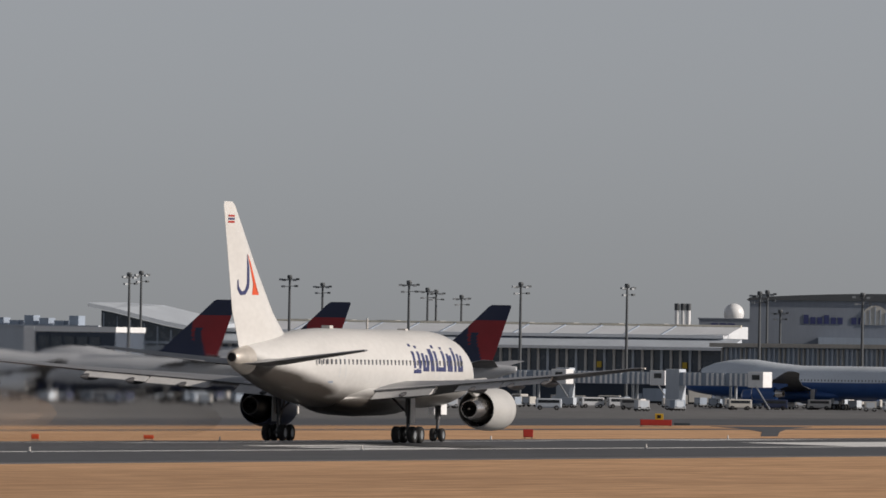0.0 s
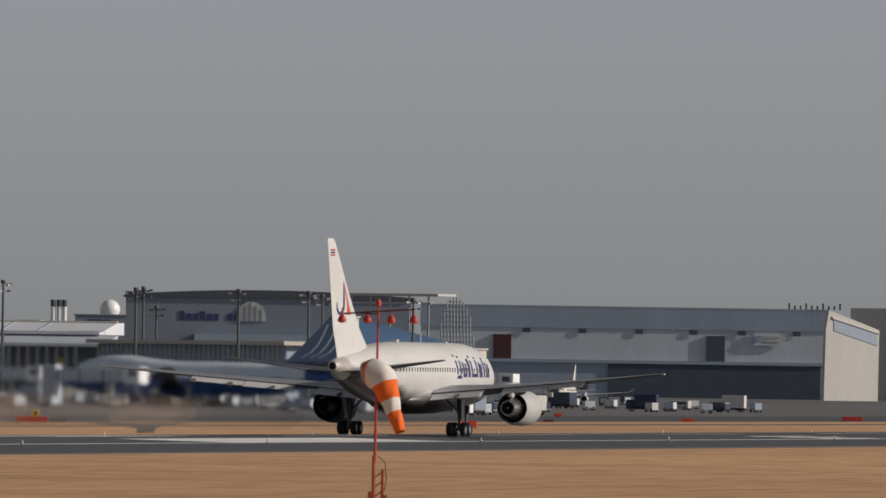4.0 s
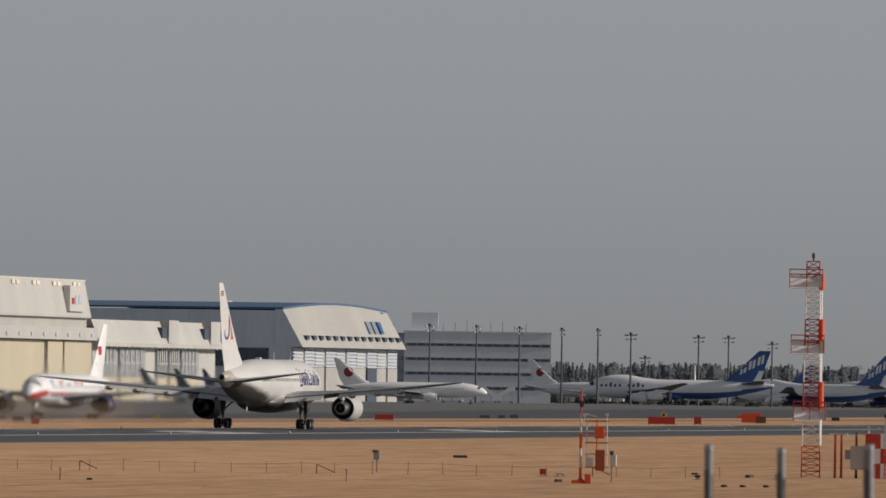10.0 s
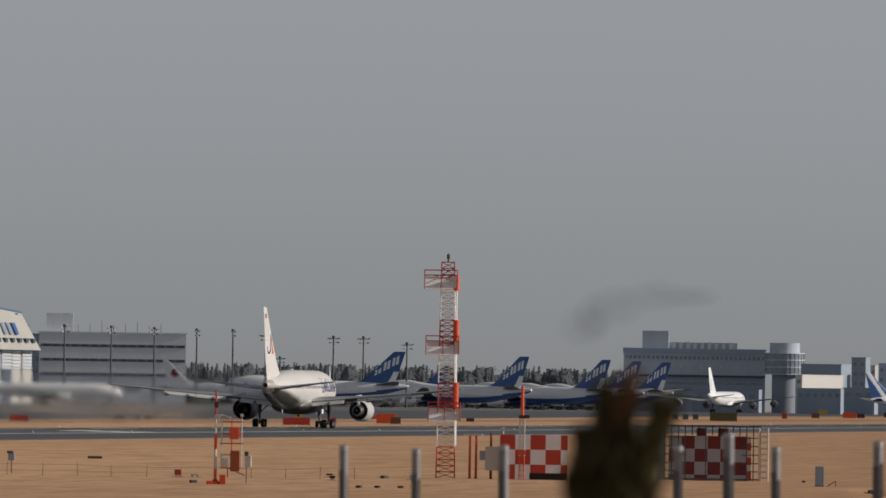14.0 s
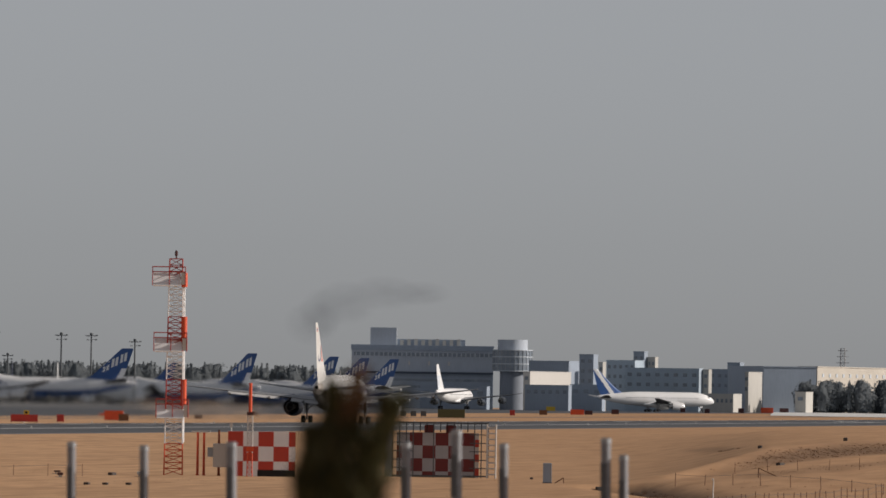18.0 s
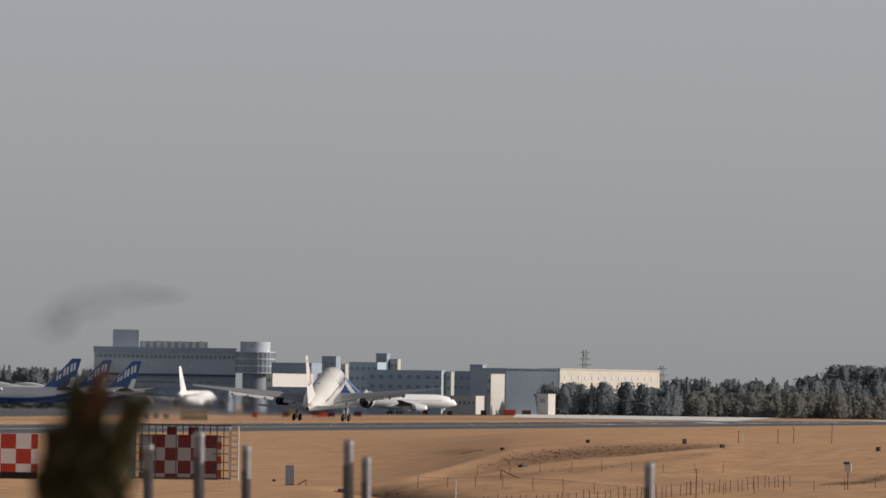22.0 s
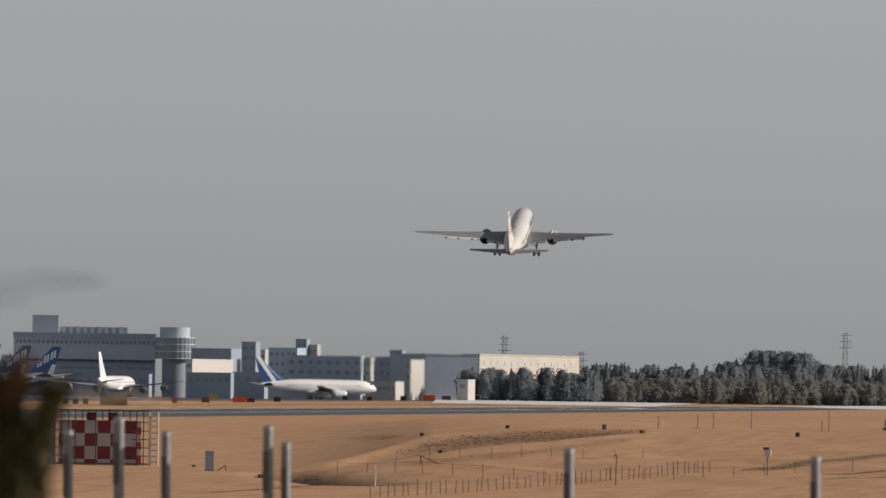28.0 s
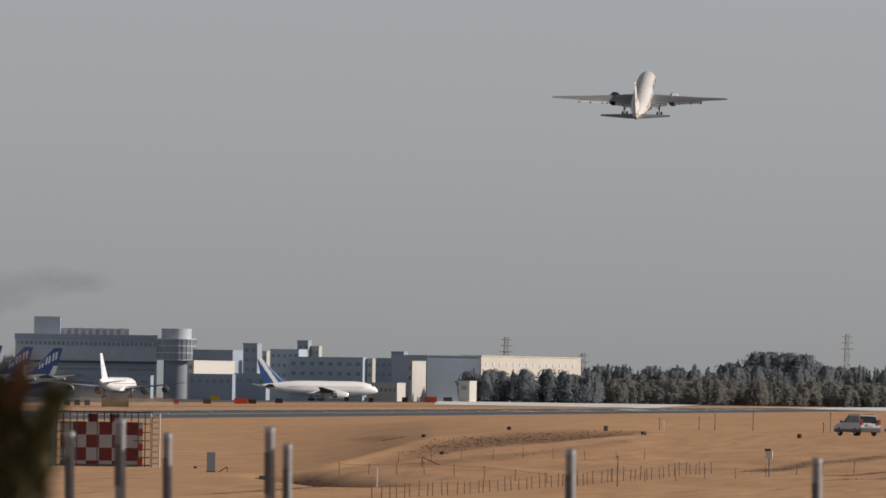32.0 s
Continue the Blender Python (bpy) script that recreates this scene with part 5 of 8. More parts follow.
    for k in range(14):
        u = 6 + (w - 12) * k / 13
        part("fascia_window", bbox(u, -2.9, 19.8, u + 2.6, -1.6, 21.2), M_DARK, t)
    for k in range(3):
        bm = bmesh.new()
        x0 = w * (0.70 + 0.055 * k)
        prism(bm, [(x0, 22.4), (x0 + 3.0, 22.4), (x0 + 4.2, 26.2), (x0 + 1.0, 26.2)], -1.9 + 0.0, 1.4, "y")
        for v in bm.verts:
            v.co.y += (v.co.z - 22) * 0.55
        part("sign_block", bm, M_TAILGREY if k < 2 else M_BLUE, t, "blue sign block")
    for k in range(10):
        a, b = w * k / 10, w * (k + 1) / 10
        part("door_leaf", bbox(a + 0.4, -0.3 - 0.4 * (k % 2), 0, b - 0.4, 0.5, 11.0), M_FASCIA if k not in (7,) else M_DARK, t, "white door leaf")
        part("door_glazing", bbox(a + 0.4, -0.2 - 0.4 * (k % 2), 11.2, b - 0.4, 0.5, 17.0), M_GREY, t)
        for j in range(5):
            part("glazing_bar", bbox(a + 0.4, -0.6, 11.8 + 1.1 * j, b - 0.4, -0.25, 12.2 + 1.1 * j), M_PALE, t)
    for k in range(3):
        part("side_glazing", bbox(-0.25, 8 + 26 * k, 11, 0.1, 31 + 26 * k, 17), M_PANE, t, "dark side glazing")
    # long blue-grey hall behind them
    t, w, f = block("hangar", B(-12.50, 3680), B(-11.45, 3640), 60, 28.2, M_HALL, "long blue-grey hall behind the hangars", roof=M_ROOFBLUE, thick=0.5)
    part("light_band", bbox(0, -0.4, 19.0 - f, w, 0, 24.5 - f), M_GREY, t)
    for k in range(14):
        part("window", bbox(w * (0.3 + 0.05 * k) + 0.3, -0.2, 11.5 - f, w * (0.3 + 0.05 * k) + 3.0, 0.1, 17.5 - f), M_PANE, t)
    for u in (0.55, 0.62):
        part("roof_unit", bbox(w * u, 6, 28.7 - f, w * u + 3, 9, 30.6 - f + 14 * (u - 0.55)), M_PALE, t)
    # office block
    t, w, f = block("office_block", B(-10.865, 4100), B(-10.12, 4100), 40, 24.5, M_OFFICE, "grey office block with dark window bands", thick=0.5)
    for k in range(4):
        part("window_band", bbox(0.6, -0.2, (19.5 - 5.2 * k) - f, w - 0.4, 0.05, (20.5 - 5.2 * k) - f), M_PANE, t, "dark window band")
        for j in range(15):
            part("window_post", bbox(1 + w * j / 15.5, -0.3, (19.5 - 5.2 * k) - f, 1.3 + w * j / 15.5, -0.2, (20.5 - 5.2 * k) - f), M_SLATE, t)
    part("roof_house", bbox(2.5, 6, 24.9 - f, 12.2, 18, 31.6 - f), M_OFFICE, t, "pale grey rooftop plant house")
    for k in range(8):
        part("antenna", bbox(14 + 4.3 * k, 5, 24.9 - f, 14.15 + 4.3 * k, 5.15, (27.4 + 0.8 * (k % 3)) - f), M_POLE, t)
    t, w, f = block("office_block", B(-10.98, 4160), B(-10.868, 4140), 30, 24.0, M_SLATE, "dark office wing beside the grey block", thick=0.3)
    for k in range(4):
        part("window_band", bbox(0.6, -0.2, (18.6 - 4.3 * k) - f, w - 0.4, 0.05, (20.0 - 4.3 * k) - f), M_PANE, t)


hangar_zone()


# ------------------------------------------------------------------ apron lamps, vehicles and small things
def rest(az, d, turn=0.0, up=0.0):
    x, y = bearing(az, d)
    return pose(x, y, gz(x, y) + up, 0, 0, turn)


def flood_mast(top, first=None):
    """Tall apron mast with a ring of floodlights; built once and copied."""
    m = thing("flood_light_mast", Matrix(), "tall grey apron mast with a crown of floodlights", "light mast", "apron flood light masts")
    bm = bmesh.new()
    tube(bm, (0, 0, 0), (0, 0, top), 0.42, 0.24, 10)
    part("pole", bm, M_POLE, m, "", True)
    bm = bmesh.new()
    turned(bm, [(top - 0.4, 0.5), (top + 0.1, 0.62), (top + 0.5, 0.5)], 10, "z", cap=(True, True))
    part("crown", bm, M_POLE, m)
    for k, (dx, dz) in enumerate(((-1.9, -0.5), (-1.2, -0.6), (1.2, -0.6), (1.9, -0.4), (-1.4, -2.0), (1.6, -1.9))):
        bm = bmesh.new()
        tube(bm, (0, 0, top + dz), (dx, -0.3, top + dz), 0.07)
        box(bm, dx - 0.36, -0.6, top + dz - 0.22, dx + 0.36, 0.0, top + dz + 0.22)
        part("floodlight", bm, M_POLE if k % 2 else M_GALV, m)
    return m


def masts():
    made = {}
    for az, d, top in ((-20.213, 2450, 25.3), (-20.153, 2550, 26.5), (-19.400, 2450, 25.0), (-19.233, 2700, 24.9), (-18.795, 2450, 24.5), (-18.700, 2700, 24.4),
                       (-18.657, 2800, 24.2), (-18.528, 2800, 23.3), (-18.228, 2450, 23.8), (-17.689, 2450, 23.5), (-17.016, 2450, 22.8), (-16.978, 2600, 23.6), (-16.911, 2800, 20.8), (-16.495, 2450, 22.7),
                       (-16.14, 2480, 22.6), (-16.07, 2600, 23.0), (-15.61, 2460, 22.0), (-15.79, 2600, 16.0),
                       (-12.99, 2800, 15.2), (-10.951, 3700, 24.2), (-10.736, 3750, 24.3), (-10.499, 3800, 24.2), (-10.281, 3850, 23.9), (-10.066, 3900, 23.6), (-9.883, 3900, 23.8), (-9.716, 3900, 23.4),
                       (-9.643, 4500, 17.9), (-9.373, 4000, 22.8), (-9.221, 4000, 22.6), (-9.00, 4060, 22.4)):
        key = round(top)
        x, y = bearing(az, d)
        m = pose(x, y, gz(x, y), 0, 0, (az * 37) % 90)
        if key in made:
            copy_thing(made[key], m)
        else:
            made[key] = flood_mast(top + 1.2)
            made[key].matrix_basis = m


masts()


def truck(m, kind, label, category, paint):
    t = thing(kind, m, label, category, "apron service vehicles")
    if kind == "box_truck":
        part("cargo_box", bbox(-1.2, -3.2, 0.9, 1.2, 1.6, 3.6, 0.06), paint, t)
        part("cab", bbox(-1.15, 1.75, 0.5, 1.15, 3.4, 2.5, 0.18), paint, t)
        part("windscreen", bbox(-1.0, 3.36, 1.5, 1.0, 3.44, 2.3), M_GLASS, t)
        part("chassis", bbox(-1.0, -3.2, 0.5, 1.0, 3.2, 0.9), M_BLACK, t)
        wy = (-2.2, 2.4)
    elif kind == "van":
        part("body", bbox(-0.95, -2.4, 0.4, 0.95, 2.3, 2.1, 0.25), paint, t)
        part("windscreen", bbox(-0.8, 2.0, 1.25, 0.8, 2.33, 1.9), M_GLASS, t)
        for s in (-1, 1):
            part("side_window", bbox(s * 0.93 - 0.04, -2.0, 1.3, s * 0.93 + 0.04, 1.8, 1.85), M_GLASS, t)
        wy = (-1.5, 1.5)
    else:
        part("deck", bbox(-0.95, -1.3, 0.45, 0.95, 1.3, 0.6), M_GALV, t)
        part("container", bbox(-0.85, -1.15, 0.62, 0.85, 1.15, 2.0, 0.05), paint, t)
        part("curtain", bbox(-0.87, -0.8, 0.75, 0.87, 0.8, 1.8), M_GREY, t)
        wy = (-0.8, 0.8)
    first = None
    for y in wy:
        for s in (-1, 1):
            if first is None:
                first = part("tyre", wheel_mesh(0.42, 0.28), M_TYRE, t, "", True)
                o = first
            else:
                o = new("tyre", first.data)
                o.parent = t
            o.location = (s * (0.75 if kind == "baggage_dolly" else 1.0), y, 0.42)
    return t


def vehicles():
    rng = random.Random(5)
    cols = (M_LATW, M_PALE, M_SILVER, M_GREY, M_DKBLUE, M_SLATE, M_DKBLUE)
    src = {}
    spots = []
    for k in range(120):
        spots.append((-20.9 + 0.05 * k + rng.uniform(-0.03, 0.03), rng.uniform(1980, 2440)))
    for k in range(30):
        spots.append((-15.75 + 0.065 * k + rng.uniform(-0.02, 0.02), rng.uniform(2250, 2750)))
    for az, d in spots:
        kind = rng.choice(("box_truck", "van", "baggage_dolly", "baggage_dolly", "baggage_dolly", "baggage_dolly", "baggage_dolly", "van"))
        c = rng.randrange(len(cols))
        m = rest(az, d, rng.uniform(40, 140))
        if (kind, c) in src:
            copy_thing(src[(kind, c)], m)
        else:
            word = {M_LATW: "white", M_PALE: "pale", M_SILVER: "silver", M_GREY: "grey", M_DKBLUE: "dark blue", M_SLATE: "slate"}[cols[c]]
            src[(kind, c)] = truck(m, kind, word + " " + {"box_truck": "box truck parked on the apron", "van": "service van parked on the apron", "baggage_dolly": "covered container dolly on the apron"}[kind], kind.replace("_", " "), cols[c])


vehicles()


def jet_bridge(az, d, turn, length):
    t = thing("jet_bridge", rest(az, d, turn), "pale ribbed passenger bridge on a steel leg", "jet bridge", "passenger bridges")
    zb = 4.6
    part("rotunda", bbox(length, -1.6, 0.1, length + 3.0, 1.6, zb + 3.2, 0.2), M_GREY, t, "grey rotunda")
    for k in range(3):
        a, b = length * k / 3, length * (k + 1) / 3
        w = 1.45 + 0.14 * (k == 1)
        part("tunnel", bbox(a, -w, zb, b, w, zb + 2.6, 0.08), M_SLATE, t)
        n = int((b - a) / 1.1)
        for j in range(n):
            x = a + 0.3 + 1.1 * j
            part("rib", bbox(x, w, zb + 0.1, x + 0.5, w + 0.16, zb + 2.5), M_WHITE, t)
    part("cab", bbox(-3.4, -2.1, zb - 0.2, 0, 2.1, zb + 2.9, 0.2), M_WHITE, t, "pale bridge head")
    part("cab_window", bbox(-2.6, 2.06, zb + 1.3, -1.0, 2.2, zb + 2.3), M_GLASS, t)
    bm = bmesh.new()
    tube(bm, (4, -1.2, 0.6), (4, -1.2, zb), 0.3)
    tube(bm, (4, 1.2, 0.6), (4, 1.2, zb), 0.3)
    box(bm, 3.2, -1.8, 0.5, 4.8, 1.8, 1.0)
    part("leg", bm, M_GALV, t, "steel drive leg")
    bm = bmesh.new()
    tube(bm, (-2.0, 2.3, zb - 0.1), (-5.2, 2.6, 0.1), 0.16)
    part("stair", bm, M_GALV, t)
    for s in (-1, 1):
        o = part("tyre", wheel_mesh(0.55, 0.5), M_TYRE, t, "", True)
        o.location = (4, s * 1.4, 0.55)


def boarding_stairs(az, d, turn):
    t = thing("boarding_stairs", rest(az, d, turn), "white mobile boarding stairs on the apron", "boarding stairs", "mobile boarding stairs")
    bm = bmesh.new()
    prism(bm, [(-3.6, 0.6), (-3.6, 0.9), (2.2, 4.4), (4.0, 4.4), (4.0, 4.0), (2.4, 4.0)], -0.8, 0.8, "x")
    part("flight", bm, M_WHITE, t, "white sloping stair flight")
    for sx in (-1, 1):
        bm = bmesh.new()
        prism(bm, [(-3.6, 0.9), (-3.6, 1.9), (2.2, 5.5), (4.0, 5.5), (4.0, 4.4), (2.2, 4.4)], sx * 0.8 - 0.04, sx * 0.8 + 0.04, "x")
        part("side_panel", bm, M_WHITE, t)
        bm = bmesh.new()
        tube(bm, (sx * 0.7, 3.4, 0.5), (sx * 0.7, 3.4, 4.0), 0.08)
        tube(bm, (sx * 0.7, 0.0, 0.5), (sx * 0.7, 0.0, 2.4), 0.08)
        part("support", bm, M_GALV, t)
        for yy in (-2.6, 2.8):
            o = part("tyre", wheel_mesh(0.38, 0.25), M_TYRE, t, "", True)
            o.location = (sx * 0.85, yy, 0.38)
    part("chassis", bbox(-0.9, -3.4, 0.4, 0.9, 3.8, 0.65), M_SLATE, t)


for az, d, turn in ((-10.62, 3700, 95), (-10.42, 3720, 100), (-10.36, 3750, -80), (-11.55, 3300, 80)):
    boarding_stairs(az, d, turn)
jet_bridge(-17.05, 2210, 172, 15)
jet_bridge(-15.16, 2330, 176, 16)
jet_bridge(-17.55, 2330, 176, 18)
jet_bridge(-18.05, 2330, 176, 16)


def markers():
    """Distance boards, direction signs and marker boxes beside the runway and taxiways: colour, bearing, distance, width, height."""
    paint = {"red": (M_REDP, "red"), "org": (M_ORANGE, "orange"), "yel": (M_YELLOW, "yellow"), "dk": (M_POLE, "dark grey"), "drd": (M_MAROON, "dark red"), "brn": (M_BROWN, "brown"), "grn": (M_OLIVE, "olive"), "wht": (M_LATW, "white")}
    rows = (("red", -17.533, 1150, 3.2, 0.72, "yel"), ("yel", -17.527, 1349, 0.81, 0.61, ""), ("dk", -17.401, 1431, 2.0, 0.43, ""), ("red", -18.18, 909, 0.8, 0.75, ""), ("org", -20.678, 802, 0.56, 0.48, ""),
            ("org", -20.103, 819, 0.74, 0.41, ""), ("org", -15.318, 1160, 1.56, 0.82, ""), ("drd", -14.916, 1349, 1.21, 0.34, ""), ("org", -14.868, 1956, 1.37, 0.78, ""), ("org", -14.212, 1727, 2.07, 0.6, ""),
            ("red", -13.377, 1654, 2.98, 0.74, ""), ("red", -12.729, 1392, 0.97, 0.7, ""))
    rows2 = (("dk", -13.021, 1536, 1.38, 0.69, ""), ("dk", -12.907, 1528, 1.38, 0.61, ""), ("dk", -12.815, 1497, 1.5, 0.67, ""), ("yel", -12.114, 1942, 0.97, 0.68, ""),
             ("red", -11.772, 1368, 1.5, 0.93, ""), ("red", -10.961, 1753, 2.89, 0.96, ""), ("red", -9.555, 1742, 4.18, 1.22, "yel"), ("red", -9.372, 1771, 1.15, 1.24, ""), ("dk", -10.452, 2076, 1.87, 0.62, ""),
             ("dk", -10.366, 2055, 1.23, 0.62, ""), ("dk", -10.303, 2068, 1.45, 0.72, ""), ("yel", -11.527, 2842, 3.7, 0.99, ""), ("yel", -11.426, 2738, 1.37, 1.23, ""))
    rows3 = (("org", -9.101, 1902, 3.23, 1.7, ""), ("brn", -9.052, 1878, 1.69, 1.22, ""), ("drd", -8.674, 2094, 1.47, 0.73, ""), ("org", -9.153, 2496, 2.0, 0.62, ""), ("drd", -8.394, 2557, 1.79, 0.89, ""),
             ("grn", -7.391, 2467, 5.92, 1.97, ""), ("dk", -7.635, 2563, 1.28, 1.28, ""), ("dk", -7.583, 2580, 1.29, 1.29, ""), ("dk", -7.532, 2597, 1.3, 1.3, ""), ("red", -7.082, 2875, 1.29, 1.44, ""),
             ("brn", -6.925, 3020, 2.11, 1.36, ""), ("yel", -6.888, 3765, 3.01, 1.51, ""), ("org", -6.753, 3098, 3.72, 1.55, ""), ("drd", -6.696, 3125, 2.19, 1.25, ""), ("drd", -6.561, 3286, 2.14, 1.48, ""))
    rows4 = (("drd", -6.218, 3900, 1.7, 1.6, ""), ("drd", -6.095, 3798, 1.71, 1.52, ""), ("drd", -5.923, 3923, 1.96, 1.77, ""), ("org", -5.791, 4026, 4.43, 2.01, ""), ("drd", -5.705, 4254, 3.4, 1.7, ""),
             ("red", -10.152, 700, 0.42, 0.46, ""), ("drd", -9.383, 717, 0.43, 0.22, ""), ("wht", -10.065, 700, 0.56, 0.21, ""), ("wht", -8.962, 704, 0.42, 0.32, ""), ("drd", -9.368, 691, 0.35, 0.28, ""))
    for c, az, d, w, hgt, top in rows + rows2 + rows3 + rows4:
        mt, word = paint[c]
        x, y = bearing(az, d)
        z = gz(x, y) if abs(x - RWY) > 31 else -0.0147 * abs(x - RWY)
        small = hgt < 0.5
        t = thing("marker_board", pose(x, y, z, 0, 0, -az), word + (" low marker box" if small else " marker board on short legs") + " in the airfield grass", "sign", "airfield marker boards")
        part("board", bbox(-w / 2, -0.16, 0.12, w / 2, 0.16, hgt, 0.03), mt, t)
        part("face", bbox(-w / 2 + 0.06, -0.185, 0.2, w / 2 - 0.06, -0.155, hgt - 0.07), mt, t)
        n = max(2, int(w / 1.1) + 1)
        for k in range(n):
            u = -w / 2 + 0.12 + (w - 0.24) * k / (n - 1)
            part("leg", bbox(u - 0.04, -0.04, -0.1, u + 0.04, 0.04, 0.13), M_GALV, t)
        part("footing", bbox(-w / 2 - 0.15, -0.3, -0.1, w / 2 + 0.15, 0.3, 0.02), M_CONCRETE, t)
        if top:
            part("number_panel", bbox(-0.1, -0.1, hgt, 0.75, 0.1, hgt + 0.62, 0.02), M_YELLOW, t, "yellow number panel")
            part("number_bar", bbox(0.12, -0.12, hgt + 0.14, 0.5, -0.1, hgt + 0.48), M_BLACK, t)
    # runway edge lights
    src = None
    for k in range(46):
        for s in (-1, 1):
            y = 300 + 60 * k
            m = pose(RWY + s * 15.6, y + 22, -0.22)
            if src is None:
                src = thing("edge_light", m, "small white runway edge light", "runway light", "runway edge lights")
                bm = bmesh.new()
                turned(bm, [(0, 0.08), (0.1, 0.07), (0.18, 0.05), (0.26, 0.06), (0.32, 0.03)], 10, "z", cap=(True, True))
                part("lens", bm, M_LATW, src, "", True)
                part("base", bbox(-0.11, -0.11, -0.02, 0.11, 0.11, 0.05), M_GALV, src)
            else:
                copy_thing(src, m)


M_BROWN = mat("brown_paint", (0.16, 0.07, 0.03), 0.6, 0, 0.15, 0.8)
M_OLIVE = mat("olive_canvas", (0.10, 0.10, 0.045), 0.8, 0, 0.15, 0.8)
markers()


# ------------------------------------------------------------------ near field: masts, shelters, fences
def lattice(bm, w0, w1, z0, z1, step, r=0.03, mi=0):
    """Square lattice shaft."""
    n = max(1, round((z1 - z0) / step))
    def cor(z):
        w = w0 + (w1 - w0) * (z - z0) / (z1 - z0)
        return [Vector((a * w / 2, b * w / 2, z)) for a, b in ((-1, -1), (1, -1), (1, 1), (-1, 1))]
    for k in range(n):
        a, b = cor(z0 + (z1 - z0) * k / n), cor(z0 + (z1 - z0) * (k + 1) / n)
        for i in range(4):
            tube(bm, a[i], b[i], r * 1.5, None, 6, mi)
            j = (i + 1) % 4
            tube(bm, b[i], b[j], r, None, 5, mi)
            if (k + i) % 2:
                tube(bm, a[i], b[j], r * 0.8, None, 5, mi)
            else:
                tube(bm, a[j], b[i], r * 0.8, None, 5, mi)


def wind_sock():
    x, y = bearing(-15.79, 330)
    z0 = gz(x, y)
    t = thing("wind_indicator", pose(x, y, z0, 0, 0, 15.8), "red mast with orange and white wind sock and red lamps", "windsock")
    H = 7.35 - z0 - 0.3
    for dx in (-0.05, 0.22):
        bm = bmesh.new()
        top = 3.1 if dx < 0 else 2.7
        tube(bm, (dx, 0, 0), (dx, 0, top), 0.055, 0.05, 8)
        part("mast_leg", bm, M_RUST, t, "rust-red steel leg")
    bm = bmesh.new()
    for k in range(9):
        tube(bm, (-0.05, 0, 0.2 + 0.28 * k), (0.22, 0, 0.4 + 0.28 * k), 0.02, None, 5)
    part("bracing", bm, M_RUST, t)
    for dx in (-0.14, 0.27):
        part("clamp", bbox(dx - 0.07, -0.1, 0.0, dx + 0.07, 0.1, 2.05 if dx < 0 else 1.95), M_RUST, t)
    bm = bmesh.new()
    tube(bm, (-0.02, 0, 2.9), (0.02, 0, H), 0.045, 0.03, 8)
    part("upper_pole", bm, M_REDP, t)
    bm = bmesh.new()
    tube(bm, (-1.02, 0, H - 0.28), (1.08, 0, H - 0.12), 0.025)
    tube(bm, (-0.7, 0, H - 0.25), (-0.02, 0, H - 0.28), 0.02)
    part("cross_arm", bm, M_MAROON, t)
    for dx in (-1.04, -0.3, 0.4, 1.06):
        bm = bmesh.new()
        turned(bm, [(0.12, 0.03), (0.1, 0.06), (-0.02, 0.13), (-0.1, 0.12), (-0.13, 0.02)], 12, "z", (dx, 0, H - 0.42), cap=(True, True))
        tube(bm, (dx, 0, H - 0.3), (dx, 0, H - 0.12), 0.015)
        part("lamp_shade", bm, M_REDP, t, "red lamp shade", True)
    bm = bmesh.new()
    turned(bm, [(0, 0.08), (0.15, 0.08), (0.22, 0.03)], 10, "z", (0.02, 0, H - 0.05), cap=(True, True))
    part("obstruction_lamp", bm, M_REDP, t, "", True)
    bm = bmesh.new()
    pts = [Vector((0.05, 0, 3.1)), Vector((0.28, 0, 2.9)), Vector((0.33, 0, 2.4)), Vector((0.25, 0, 2.0)), Vector((0.2, 0, 1.9))]
    for a, b in zip(pts, pts[1:]):
        tube(bm, a, b, 0.012, None, 5)
    part("cable", bm, M_BLACK, t)
    # the sock hangs from a tilted ring, its cloth bending over into a drooping tail
    def section(arc, r, n=24):
        """Ring of cloth at a length along the bent axis."""
        bend = min(arc, 0.62) / 0.62
        a = radians(78) * (1 - bend)
        k = 0.62 / radians(78)
        c = Vector((-0.27 + k * (math.cos(a) - math.cos(radians(78))), 0, 0.10 - k * (math.sin(radians(78)) - math.sin(a))))
        c += Vector((-0.035, 0, -1)) * max(0, arc - 0.62)
        u = Vector((math.cos(a), 0, math.sin(a)))
        out = []
        for i in range(n):
            q = 2 * math.pi * i / n
            rr = r + 0.014 * math.sin(5 * q + 9 * arc)
            out.append(c + u * rr * math.cos(q) + Vector((0, rr * math.sin(q), 0)))
        return out
    bm = bmesh.new()
    loft(bm, [section(-0.03, 0.40), section(-0.03, 0.44), section(0.02, 0.44), section(0.02, 0.40), section(-0.03, 0.40)], (False, False))
    sock = part("sock", bm, M_GALV, t, "fabric wind sock on a steel ring", True, (0.05, -0.1, H - 2.02))
    for k, (lo, hi, r0, r1) in enumerate(((0, 0.13, 0.43, 0.455), (0.13, 0.66, 0.455, 0.385), (0.66, 1.18, 0.385, 0.285), (1.18, 1.56, 0.285, 0.22), (1.56, 2.16, 0.22, 0.15))):
        bm = bmesh.new()
        loft(bm, [section(lo + (hi - lo) * q / 6, r0 + (r1 - r0) * q / 6) for q in range(7)], (False, False))
        part("stripe", bm, M_CLOTH if k in (1, 3) else M_SOCK, sock, "white cloth band" if k in (1, 3) else "orange cloth band", True)
    return sock


